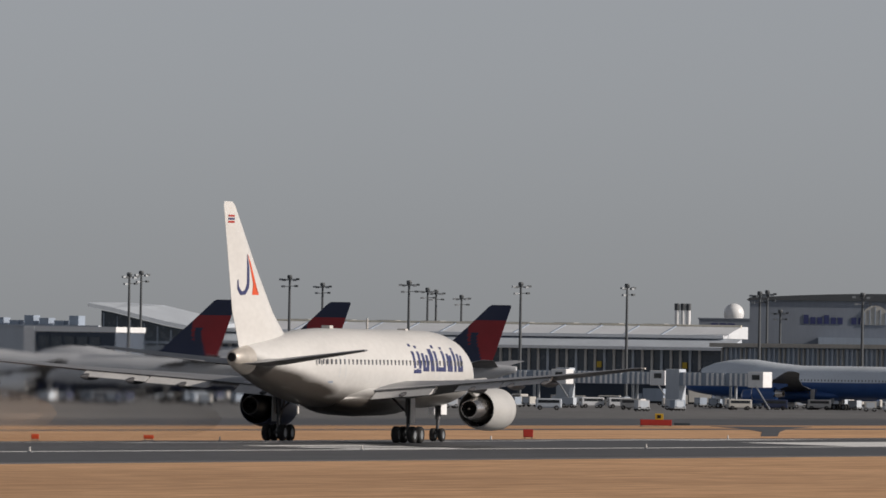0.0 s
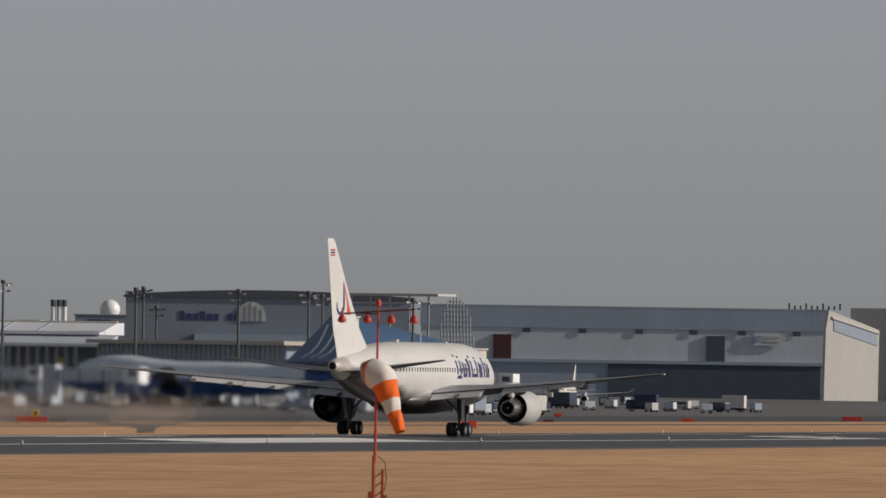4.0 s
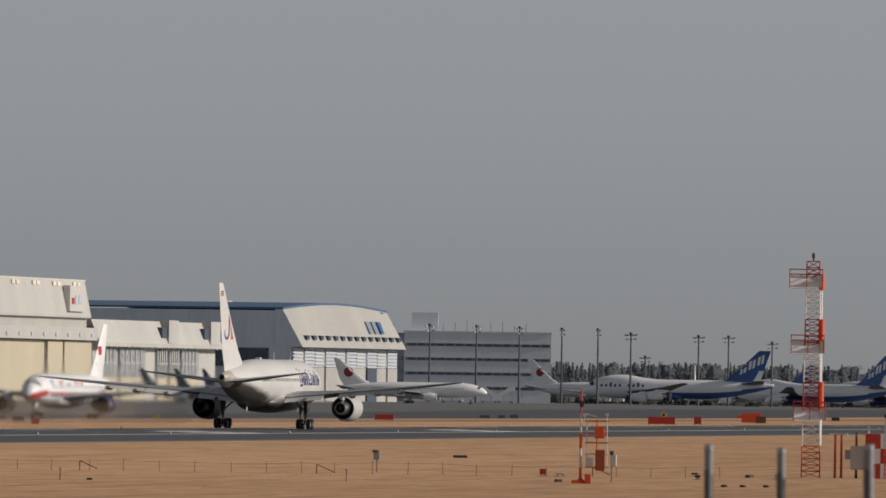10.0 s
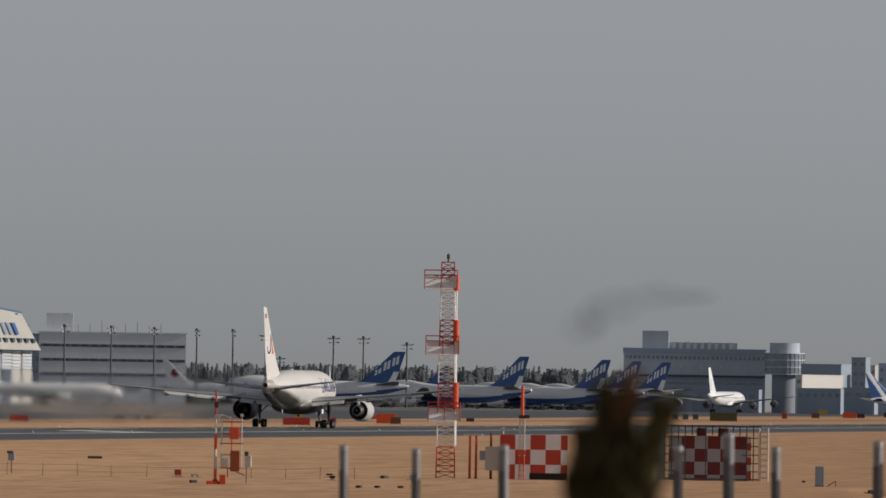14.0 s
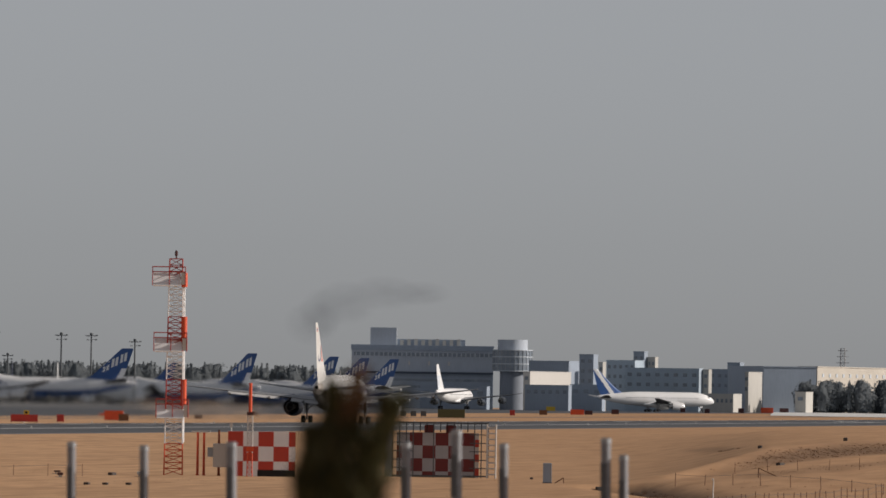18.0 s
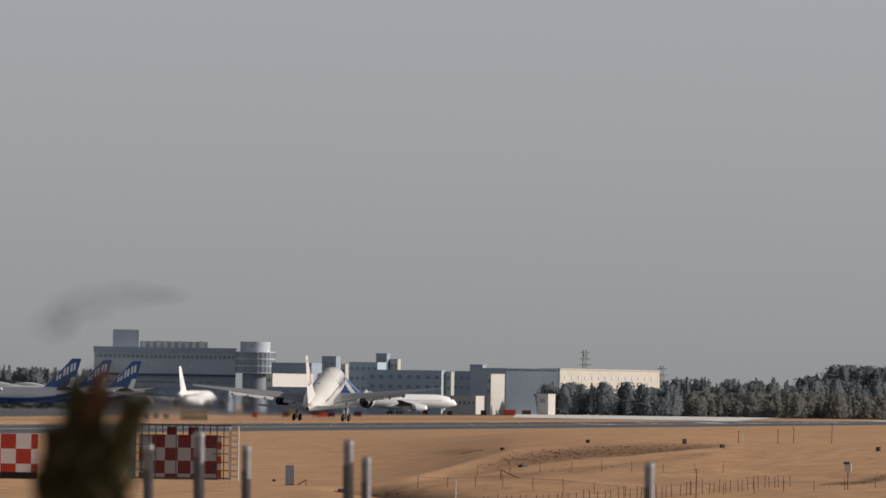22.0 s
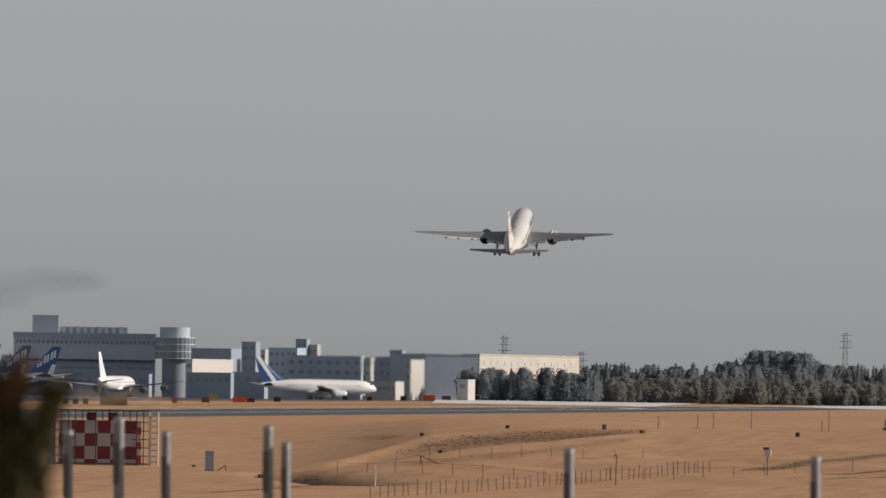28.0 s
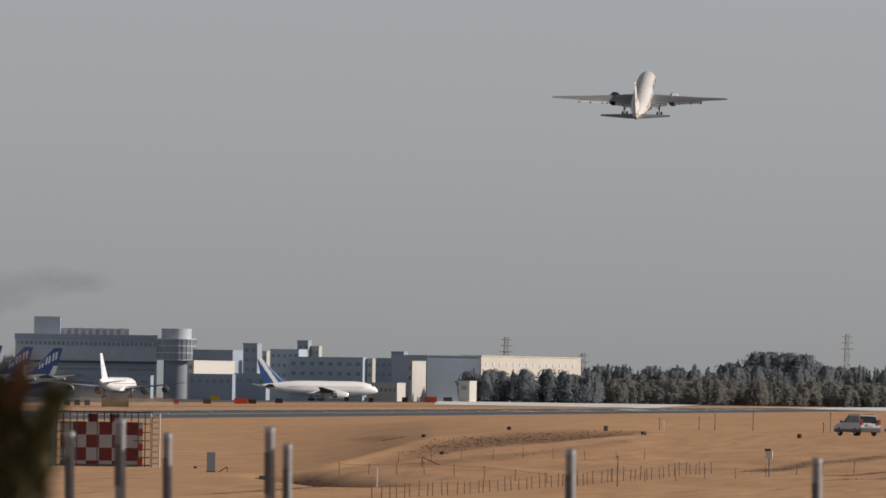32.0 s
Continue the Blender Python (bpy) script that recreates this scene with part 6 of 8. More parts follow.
M_SOCK = mat("orange_cloth", (0.80, 0.15, 0.02), 0.9, 0, 0.1, 0.3, 0.01)
M_CLOTH = mat("white_cloth", (0.72, 0.69, 0.66), 0.9, 0, 0.1, 0.3, 0.01)
M_RUST = mat("rust_red_paint", (0.34, 0.08, 0.03), 0.7, 0, 0.2, 0.4)
SOCK = wind_sock()


def landing_tower():
    t = thing("antenna_tower", rest(-8.797, 722, 8.8), "red and white lattice tower with three antenna platforms", "tower")
    bands = ((0.0, 2.0, M_ORANGE), (2.0, 4.2, M_WHITE), (4.2, 6.1, M_REDP), (6.1, 7.9, M_WHITE), (7.9, 10.1, M_REDP), (10.1, 12.2, M_WHITE), (12.2, 13.8, M_REDP))
    H = 13.8
    for a, b, m in bands:
        bm = bmesh.new()
        w = lambda z: 1.18 - 0.36 * z / H
        lattice(bm, w(a), w(b), a, b, 0.38, 0.03)
        part("lattice", bm, m, t)
    for a, b, m in ((2.1, 4.2, M_WHITE), (4.4, 6.1, M_ORANGE), (6.1, 7.9, M_WHITE), (8.4, 10.1, M_ORANGE), (10.1, 12.0, M_WHITE), (12.0, 12.9, M_ORANGE)):
        bm = bmesh.new()
        tube(bm, (0.62 - 0.006 * a, -0.35, a), (0.62 - 0.006 * b, -0.35, b), 0.2 if m is M_ORANGE else 0.07, None, 12)
        part("cable_duct", bm, m, t, "painted cable duct", True)
    bm = bmesh.new()
    tube(bm, (0.0, 0, H), (0, 0, H + 0.35), 0.05)
    turned(bm, [(H + 0.2, 0.1), (H + 0.45, 0.1), (H + 0.55, 0.04)], 8, "z", cap=(True, True))
    part("beacon", bm, M_MAROON, t)
    for z, x0, x1 in ((12.5, -1.45, 0.6), (8.3, -1.3, 0.75), (4.05, -1.1, 0.9)):
        bm = bmesh.new()
        prism(bm, [(-0.85, z - 0.42), (-0.4, z - 0.46), (-0.2, z + 0.36), (-0.32, z + 0.42)], x0, x1 - 0.3, "x")
        part("antenna_trough", bm, M_WHITE, t, "pale antenna trough")
        bm = bmesh.new()
        prism(bm, [(-0.78, z - 0.35), (-0.3, z - 0.05), (-0.78, z + 0.45)], x1 - 0.28, x1 + 0.04, "x")
        part("trough_end", bm, M_LATW, t, "white trough end")
        bars = []
        for zz in (z + 0.78, z + 0.46):
            bars += [((x0 - 0.05, yy, zz), (x1, yy, zz)) for yy in (-0.8, 0.5)] + [((xx, -0.8, zz), (xx, 0.5, zz)) for xx in (x0 - 0.05, x1)]
        bars += [((xx, -0.8, z - 0.42), (xx, -0.8, z + 0.78)) for xx in (x0 - 0.05, (x0 + x1) / 2, x1)]
        for a, b in bars:
            bm = bmesh.new()
            tube(bm, a, b, 0.03, None, 6)
            part("rail", bm, M_REDP, t, "dark red rail")
    for dx, hh, head in ((1.55, 2.75, True), (1.95, 2.75, True), (2.9, 2.8, False)):
        p = thing("lamp_post", rest(-8.797 + dx * 0.0795, 722), "short rust-red approach lamp post", "lamp post", "short approach lamp posts")
        bm = bmesh.new()
        tube(bm, (0, 0, 0), (0, 0, hh), 0.085, 0.075, 8)
        tube(bm, (0, 0, 0), (0, 0, 0.15), 0.12, 0.08, 8)
        part("post", bm, M_RUST if not head else M_ORANGE, p)
        bm = bmesh.new()
        box(bm, -0.4, -0.1, hh, 0.4, 0.1, hh + 0.1) if head else box(bm, -0.06, -0.06, hh, 0.06, 0.06, hh + 0.12)
        part("head", bm, M_LATW if head else M_BROWN, p)


landing_tower()


def equipment_masts():
    # mast with a cluster of monitoring gear
    t = thing("monitor_mast", rest(-9.963, 650, 10), "red and white monitor mast with equipment frame", "mast")
    for a, b, m in ((0, 0.9, M_ORANGE), (0.9, 2.0, M_LATW), (2.0, 2.9, M_ORANGE), (2.9, 4.0, M_LATW), (4.0, 5.4, M_REDP)):
        bm = bmesh.new()
        tube(bm, (0, 0, a), (0, 0, b), 0.085 if b < 4 else 0.06, None, 10)
        part("pole", bm, m, t)
    bm = bmesh.new()
    tube(bm, (0, 0, 0), (-0.28, 0, 0.0), 0.04)
    turned(bm, [(0, 0.3), (0.1, 0.3), (0.3, 0.1)], 10, "z", cap=(True, True))
    part("foot", bm, M_ORANGE, t)
    bm = bmesh.new()
    box(bm, -0.1, -0.1, 4.4, 0.14, 0.1, 4.75)
    part("head_box", bm, M_MAROON, t)
    x0, x1 = 0.35, 1.5
    for k, xx in enumerate((x0, (x0 + x1) / 2, x1)):
        bm = bmesh.new()
        tube(bm, (xx, 0, 0.9), (xx, 0, 3.7), 0.035)
        tube(bm, (xx, 0.7, 0.9), (xx, 0.7, 3.7), 0.035)
        part("frame_post", bm, M_ORANGE if k % 2 else M_LATW, t)
    for z, m in ((0.95, M_ORANGE), (1.7, M_LATW), (2.35, M_REDP), (2.9, M_ORANGE), (3.6, M_REDP)):
        bm = bmesh.new()
        tube(bm, (x0 - 0.1, 0, z), (x1 + 0.1, 0, z), 0.035)
        tube(bm, (x0 - 0.1, 0.7, z), (x1 + 0.1, 0.7, z), 0.03)
        part("frame_rail", bm, m, t)
    part("cabinet", bbox(0.85, -0.2, 0.75, 1.4, 0.4, 1.95, 0.03), M_RUST, t, "rust-red cabinet")
    part("upper_box", bbox(0.8, -0.15, 2.6, 1.35, 0.4, 3.3, 0.03), M_ORANGE, t, "orange instrument box")
    part("white_box", bbox(0.3, -0.2, 1.0, 0.75, 0.3, 1.5, 0.03), M_PALE, t)
    for dx, z in ((0.2, 3.9), (1.5, 3.95)):
        bm = bmesh.new()
        tube(bm, (dx, 0, z - 0.3), (dx, 0, z), 0.02)
        box(bm, dx - 0.1, -0.1, z - 0.05, dx + 0.1, 0.1, z + 0.12)
        part("sensor", bm, M_LATW, t)
    bm = bmesh.new()
    tube(bm, (0.3, 0, 4.0), (0.85, -0.2, 3.85), 0.03)
    part("sensor_arm", bm, M_LATW, t)
    for k, (dx, m) in enumerate(((0.25, M_ORANGE), (-0.5, M_ORANGE))):
        part("ground_box", bbox(dx, -0.3, 0, dx + 0.36, 0.2, 0.55 if dx > 0 else 0.2, 0.03), m, t)
    # small meter on a post beside it
    p = thing("meter_post", rest(-9.805, 660), "small white meter box on a dark post", "meter", "field instruments")
    bm = bmesh.new()
    tube(bm, (0, 0, 0), (0, 0, 1.7), 0.03)
    part("post", bm, M_POLE, p)
    part("box", bbox(-0.08, -0.1, 0.95, 0.28, 0.1, 1.6, 0.02), M_LATW, p)
    part("cap", bbox(-0.1, -0.12, 1.6, 0.12, 0.12, 1.85), M_POLE, p)
    # slim mast before the checkered shelter
    t = thing("antenna_mast", rest(-8.41, 716, 8), "slim lattice mast with a red top", "mast")
    for a, b, m in ((0, 1.5, M_ORANGE), (1.5, 4.0, M_LATW)):
        bm = bmesh.new()
        lattice(bm, 0.34, 0.3, a, b, 0.32, 0.02)
        part("lattice", bm, m, t)
    bm = bmesh.new()
    tube(bm, (0, 0, 4.0), (0, 0, 5.95), 0.11, 0.1, 10)
    part("upper_tube", bm, M_ORANGE, t, "red upper tube", True)
    part("collar", bbox(-0.22, -0.22, 3.9, 0.22, 0.22, 4.1), M_MAROON, t)
    part("red_band", bbox(-0.24, -0.24, 1.6, 0.24, 0.24, 1.9), M_ORANGE, t)
    # post-mounted boxes in the field
    for az, d, hh in ((-10.995, 709, 1.35), (-4.072, 674, 1.62)):
        p = thing("instrument_post", rest(az, d), "grey instrument box on a thin post", "instrument", "field instruments")
        bm = bmesh.new()
        tube(bm, (0, 0, 0), (0, 0, hh), 0.035)
        part("post", bm, M_POLE, p)
        part("box", bbox(-0.2, -0.15, hh - 0.55, 0.2, 0.15, hh - 0.08, 0.02), M_LATW if az > -5 else M_GALV, p)
        part("cap", bbox(-0.26, -0.2, hh - 0.1, 0.1, 0.2, hh + 0.05), M_POLE, p)
    p = thing("cabinet", rest(-6.90, 700, 7), "dark grey field cabinet", "cabinet")
    part("body", bbox(-0.27, -0.2, 0, 0.27, 0.2, 1.25, 0.02), M_SLATE, p)
    part("plinth", bbox(-0.3, -0.24, -0.1, 0.3, 0.24, 0.06), M_CONCRETE, p)
    # lighter strip at the right edge: the sunlit side put into the colour
    part("side_panel", bbox(0.18, -0.215, 0.1, 0.26, -0.19, 1.2), M_GALV, p)
    bm = bmesh.new()
    tube(bm, (0.45, 0, 0.0), (1.0, 0, 0.35), 0.03)
    tube(bm, (1.0, 0, 0.35), (1.02, 0, 0.0), 0.03)
    part("pipe", bm, M_BROWN, p)


equipment_masts()


def shelters():
    t = thing("checkered_shelter", rest(-8.521, 720, 8.3), "equipment shelter with red and white checks", "shelter")
    part("body", bbox(0.02, 0.05, 0, 4.3, 2.4, 2.86), M_LATW, t)
    for i in range(5):
        for j in range(3):
            if (i + j) % 2 == 0:
                part("check", bbox(i * 0.97, 0.0, 2.86 - (j + 1) * 0.95, min(4.3, (i + 1) * 0.97), 0.06, 2.86 - j * 0.95), M_CHECK, t, "red check")
            else:
                part("check", bbox(i * 0.97, 0.01, 2.86 - (j + 1) * 0.95, min(4.3, (i + 1) * 0.97), 0.06, 2.86 - j * 0.95), M_WHITE, t, "white check")
    part("dark_base", bbox(1.9, -0.02, 0, 4.3, 0.0, 0.42), M_BLACK, t)
    part("cabin", bbox(-0.95, 0.2, 0.55, -0.02, 1.8, 2.05, 0.04), M_PALE, t, "pale side cabin")
    part("unit", bbox(-1.3, 0.5, 1.2, -0.95, 1.3, 1.8), M_GALV, t)
    bm = bmesh.new()
    tube(bm, (0.2, 0.5, 2.86), (0.2, 0.5, 3.2), 0.04)
    box(bm, 0.1, 0.4, 3.1, 0.3, 0.6, 3.35)
    part("roof_lamp", bm, M_LATW, t)
    # caged shelter
    t = thing("caged_shelter", rest(-7.60, 735, 7.5), "checkered shelter inside a steel mesh cage", "shelter")
    part("body", bbox(-0.84, 0.2, 0, 4.2, 2.6, 2.9), M_PALE, t)
    # checks behind the mesh, with its dimming put into their colours
    for i in range(-1, 5):
        for j in range(4):
            m = M_CHECKD if (i + j) % 2 == 0 else M_GREYCHECK
            part("check", bbox(i * 0.84, 0.12, max(0.05, 2.9 - (j + 1) * 0.84), (i + 1) * 0.84, 0.2, 2.9 - j * 0.84), m, t, "red check, the cage's shade put into its colour" if m == M_CHECKD else "white check, the cage's shade put into its colour")
    for k in (1, 3):
        part("roof_box", bbox(0.55 + 0.7 * k - 0.3, 0.3, 2.9, 1.2 + 0.7 * k - 0.3, 1.1, 3.4, 0.04), M_CHECKD, t)
    part("striped_post", bbox(4.25, 0.1, 0, 4.5, 0.5, 2.9), M_LATW, t)
    for k in range(3):
        part("red_band", bbox(4.24, 0.06, 0.1 + 0.95 * k, 4.52, 0.52, 0.58 + 0.95 * k), M_CHECK, t, "red band")
    x0, x1 = -1.1, 5.1
    for k in range(15):
        x = x0 + (x1 - x0) * k / 14
        if 2 < k < 12 and k % 3:
            part("cage_bar", bbox(x - 0.03, -0.55, 2.95, x + 0.03, -0.48, 3.62), M_BLACK, t)
            continue
        part("cage_bar", bbox(x - 0.035, -0.55, 0, x + 0.035, -0.48, 3.62), M_POLE, t)
    for z in (0.1, 0.62, 1.15, 1.7, 2.25, 2.8, 3.55):
        if 0.2 < z < 3.0:
            part("cage_rail", bbox(x0, -0.55, z - 0.03, x0 + 1.3, -0.48, z + 0.03), M_POLE, t)
            part("cage_rail", bbox(x1 - 1.2, -0.55, z - 0.03, x1, -0.48, z + 0.03), M_POLE, t)
        else:
            part("cage_rail", bbox(x0, -0.57, z - 0.05, x1, -0.46, z + 0.05), M_POLE, t)
    for x in (x0, x1):
        for k in range(4):
            part("cage_side_bar", bbox(x - 0.03, -0.5 + 1.0 * k, 0, x + 0.03, -0.44 + 1.0 * k, 3.6), M_POLE, t)
        part("cage_side_rail", bbox(x - 0.03, -0.5, 3.5, x + 0.03, 3.0, 3.6), M_POLE, t)
    part("cage_roof", bbox(x0, -0.5, 3.56, x1, 3.0, 3.6), M_POLE, t)
    part("dark_panel", bbox(x0 - 0.5, -0.4, 0, x0 - 0.05, 2.4, 3.4), M_SLATE, t)
    lad = thing("steel_ladder", rest(-7.185, 732, 7), "galvanised steel ladder tower beside the cage", "ladder")
    for dx in (-0.28, 0.28):
        bm = bmesh.new()
        tube(bm, (dx, 0, 0), (dx, 0, 3.5), 0.055)
        part("stile", bm, M_LATW, lad)
    for k in range(9):
        bm = bmesh.new()
        tube(bm, (-0.28, 0, 0.25 + 0.38 * k), (0.28, 0, 0.25 + 0.38 * k), 0.05)
        part("rung", bm, M_LATW, lad)


M_CHECK = mat("check_red", (0.52, 0.055, 0.03), 0.6, 0, 0.12, 0.8)
# darker copies of the check paints that carry the cage's shade
M_CHECKD = mat("check_red_shaded", (0.17, 0.024, 0.024), 0.6, 0, 0.15, 0.8)
M_GREYCHECK = mat("check_white_shaded", (0.42, 0.43, 0.46), 0.6, 0, 0.1, 0.8)
shelters()


def near_fence():
    for az, top, r in ((-9.294, 4.56, 0.036), (-8.927, 4.54, 0.036), (-8.483, 4.58, 0.042), (-7.598, 4.60, 0.040), (-7.342, 4.71, 0.045), (-7.103, 4.60, 0.038), (-6.585, 4.66, 0.042), (-6.495, 4.52, 0.038),
                       (-5.060, 4.51, 0.042), (-3.81, 4.47, 0.042)):
        x, y = bearing(az, 95)
        z0 = gz(x, y)
        p = thing("fence_post", pose(x, y, z0 - 0.05, 0, -0.9, -az), "weathered grey steel fence post", "fence post", "perimeter fence posts")
        hh = top - z0 + 0.05
        bm = bmesh.new()
        tube(bm, (0, 0, 0), (0, 0, hh), r, r, 14)
        part("tube", bm, M_POST, p, "", True)
        bm = bmesh.new()
        turned(bm, [(hh - 0.03, r * 1.08), (hh + 0.005, r * 1.08), (hh + 0.015, r * 0.7)], 14, "z", cap=(True, True))
        part("cap", bm, M_GALV, p, "", True)
        part("strap", bbox(-r * 1.1, -r * 1.25, hh - 0.55, r * 0.1, r * 1.1, hh - 0.2), M_POLE, p, "dark clamp")


M_POST = mat("weathered_steel", (0.22, 0.23, 0.25), 0.6, 0.3, 0.25, 0.2, 0.002)
near_fence()


def shrub():
    """Tip of a young evergreen close to the lens: stem, twigs and narrow leaves."""
    x, y = bearing(-7.95, 22)
    z0 = gz(x, y)
    t = thing("evergreen_shrub", pose(x, y, z0), "dark green evergreen shrub with browned tip", "shrub")
    bm = bmesh.new()
    tube(bm, (0, 0, 0), (0.01, 0, 1.6), 0.03, 0.008, 8)
    part("stem", bm, M_BARK, t)
    rng = random.Random(3)
    # shoots: foot and tip (across, height), radius at foot and tip, leaves
    shoots = (((-0.015, 4.80), (-0.018, 5.040), 0.045, 0.008, 520), ((0.0, 4.80), (0.034, 5.062), 0.05, 0.007, 560), ((0.03, 4.80), (0.108, 5.018), 0.048, 0.018, 620), ((-0.055, 4.70), (-0.062, 4.955), 0.042, 0.012, 700),
              ((-0.015, 4.4), (-0.03, 4.92), 0.06, 0.05, 1000), ((0.015, 4.4), (0.04, 4.94), 0.06, 0.045, 1000), ((0.0, 3.9), (-0.005, 4.86), 0.07, 0.07, 1700))
    for k, (foot, tip, r0, r1, n) in enumerate(shoots):
        verts, faces = [], []
        for q in range(n):
            u = rng.random()
            z = foot[1] + (tip[1] - foot[1]) * u
            rad = (r0 + (r1 - r0) * u) * (1 + 0.2 * math.sin(40 * z + k))
            a = rng.uniform(0, 2 * math.pi)
            rr = rad * math.sqrt(rng.random())
            c = Vector((foot[0] + (tip[0] - foot[0]) * u + rr * math.cos(a), rr * math.sin(a), z - z0))
            d = Vector((math.cos(a) * 0.5 + rng.uniform(-0.4, 0.4), math.sin(a) * 0.5 + rng.uniform(-0.4, 0.4), rng.uniform(0.5, 1.3))).normalized()
            s = d.orthogonal().normalized()
            s = (Matrix.Rotation(rng.uniform(0, 6.3), 3, d) @ s) * 0.006
            ln = rng.uniform(0.015, 0.035)
            i = len(verts)
            verts += [c - s, c + s, c + d * ln * 0.6 + s * 0.8, c + d * ln, c + d * ln * 0.6 - s * 0.8]
            faces.append((i, i + 1, i + 2, i + 3, i + 4))
        me = bpy.data.meshes.new("shoot")
        me.from_pydata(verts, [], faces)
        me.materials.append(M_LEAF)
        me.materials.append(M_LEAFB)
        # the middle shoot has browned at its tip
        if k == 1:
            for f in me.polygons:
                f.material_index = 1 if verts[f.vertices[0]].z + z0 > 4.97 else 0
        o = new("shoot", me)
        o.parent = t


M_BARK = mat("bark", (0.07, 0.05, 0.035), 0.9, 0, 0.2, 0.1)
M_LEAF = mat("dark_leaf", (0.055, 0.055, 0.018), 0.6, 0, 0.6, 0.05)
M_LEAFB = mat("brown_leaf", (0.13, 0.075, 0.035), 0.8, 0, 0.3, 0.06)
shrub()


def field_fences():
    rng = random.Random(9)
    # low wire fence and a line of thin stakes; each run is a thing of its own
    def run(name, label, pts, n, hh, r, wires, material):
        x0, y0 = bearing(*pts[0])
        x1, y1 = bearing(*pts[1])
        t = thing(name, pose(0, 0, 0), label, "fence")
        tops = []
        for k in range(n):
            u = k / (n - 1)
            x, y = x0 + (x1 - x0) * u + rng.uniform(-0.1, 0.1), y0 + (y1 - y0) * u
            z = gz(x, y)
            hk = hh * rng.uniform(0.85, 1.1)
            bm = bmesh.new()
            tube(bm, (x, y, z - 0.1), (x + rng.uniform(-0.05, 0.05), y, z + hk), r, r * 0.8, 6)
            part("stake", bm, material, t)
            tops.append(Vector((x, y, z + hk * 0.85)))
        for w in range(wires):
            bm = bmesh.new()
            dz = Vector((0, 0, -hh * 0.4 * w))
            loft(bm, [[p + dz + Vector((0.008 * math.cos(q), 0, 0.008 * math.sin(q))) for q in (0, 1.57, 3.14, 4.71)] for p in tops])
            part("wire", bm, M_POLE, t)
    run("wire_fence", "low rusty wire fence on short stakes", ((-6.08, 549), (-4.364, 686)), 54, 0.75, 0.03, 2, M_BROWN)
    run("stake_row", "row of thin brown stakes in the grass", ((-6.25, 678), (-5.2, 630)), 8, 0.72, 0.028, 1, M_BROWN)
    run("stake_row", "row of thin brown stakes below the mound", ((-5.04, 632), (-3.65, 694)), 10, 0.72, 0.028, 1, M_BROWN)
    run("stake_row", "row of thin brown stakes across the grass", ((-13.0, 690), (-9.25, 700)), 22, 0.75, 0.022, 1, M_BROWN)
    run("stake_row", "row of thin stakes on the mound", ((-5.95, 715), (-4.7, 735)), 9, 0.7, 0.022, 0, M_BROWN)
    for az, d, hh, mtl, lab in ((-6.06, 604, 1.0, M_LATW, "short white marker post"), (-4.84, 622, 1.6, M_BROWN, "tall brown stake"), (-4.43, 930, 1.0, M_POLE, "dark stake with a round top"), (-4.35, 935, 1.2, M_POLE, "thin dark stake"),
                                (-4.157, 930, 1.6, M_POLE, "thin dark pole"), (-4.63, 905, 0.9, M_RUST, "short rust stake"), (-4.61, 905, 0.7, M_LATW, "short white stake"), (-3.80, 915, 0.7, M_POLE, "short dark stake"), (-3.765, 915, 1.55, M_POLE, "thin dark pole"),
                                (-13.0, 640, 0.5, M_BROWN, "short brown stake"), (-12.6, 620, 0.6, M_BROWN, "short brown stake"), (-11.15, 640, 0.6, M_POLE, "short dark stake")):
        p = thing("marker_stake", rest(az, d), lab + " in the grass", "stake", "single stakes")
        bm = bmesh.new()
        tube(bm, (0, 0, -0.1), (0.03, 0, hh), 0.045 if mtl is M_LATW else 0.032, 0.03, 7)
        part("shaft", bm, mtl, p)
        bm = bmesh.new()
        turned(bm, [(hh, 0.03), (hh + 0.05, 0.06), (hh + 0.1, 0.03)], 8, "z", cap=(True, True))
        part("top", bm, mtl, p)
    for az, d, w, hh in ((-5.392, 862, 0.28, 0.26), (-5.824, 819, 0.2, 0.2), (-4.902, 872, 0.2, 0.4), (-4.71, 841, 0.3, 0.26), (-3.92, 835, 0.3, 0.32), (-6.98, 730, 0.2, 0.14), (-9.233, 640, 0.32, 0.14), (-9.139, 641, 0.32, 0.13), (-9.021, 642, 0.38, 0.14),
                         (-10.573, 866, 1.1, 0.2), (-9.105, 712, 1.06, 0.18), (-5.72, 742, 0.9, 0.16), (-10.074, 658, 0.39, 0.16), (-12.45, 625, 0.3, 0.12), (-6.62, 690, 0.8, 0.16)):
        p = thing("field_block", rest(az, d, az * 50), "small dark concrete block half buried in grass", "block", "field blocks")
        part("stone", bbox(-w / 2, -0.15, -0.1, w / 2, 0.15, hh, 0.04), M_STONE, p)
    for az, d in ((-9.9, 702), (-11.3, 690), (-5.83, 695), (-12.5, 690)):
        p = thing("pipe_stand", rest(az, d), "bent brown pipe stand", "pipe", "pipe stands")
        bm = bmesh.new()
        tube(bm, (0, 0, 0), (0, 0, 0.6), 0.035)
        tube(bm, (0, 0, 0.6), (1.1, 0, 0.12), 0.03)
        part("pipe", bm, M_BROWN, p)


M_STONE = mat("dark_stone", (0.06, 0.05, 0.045), 0.9, 0, 0.25, 0.3, 0.01)
field_fences()


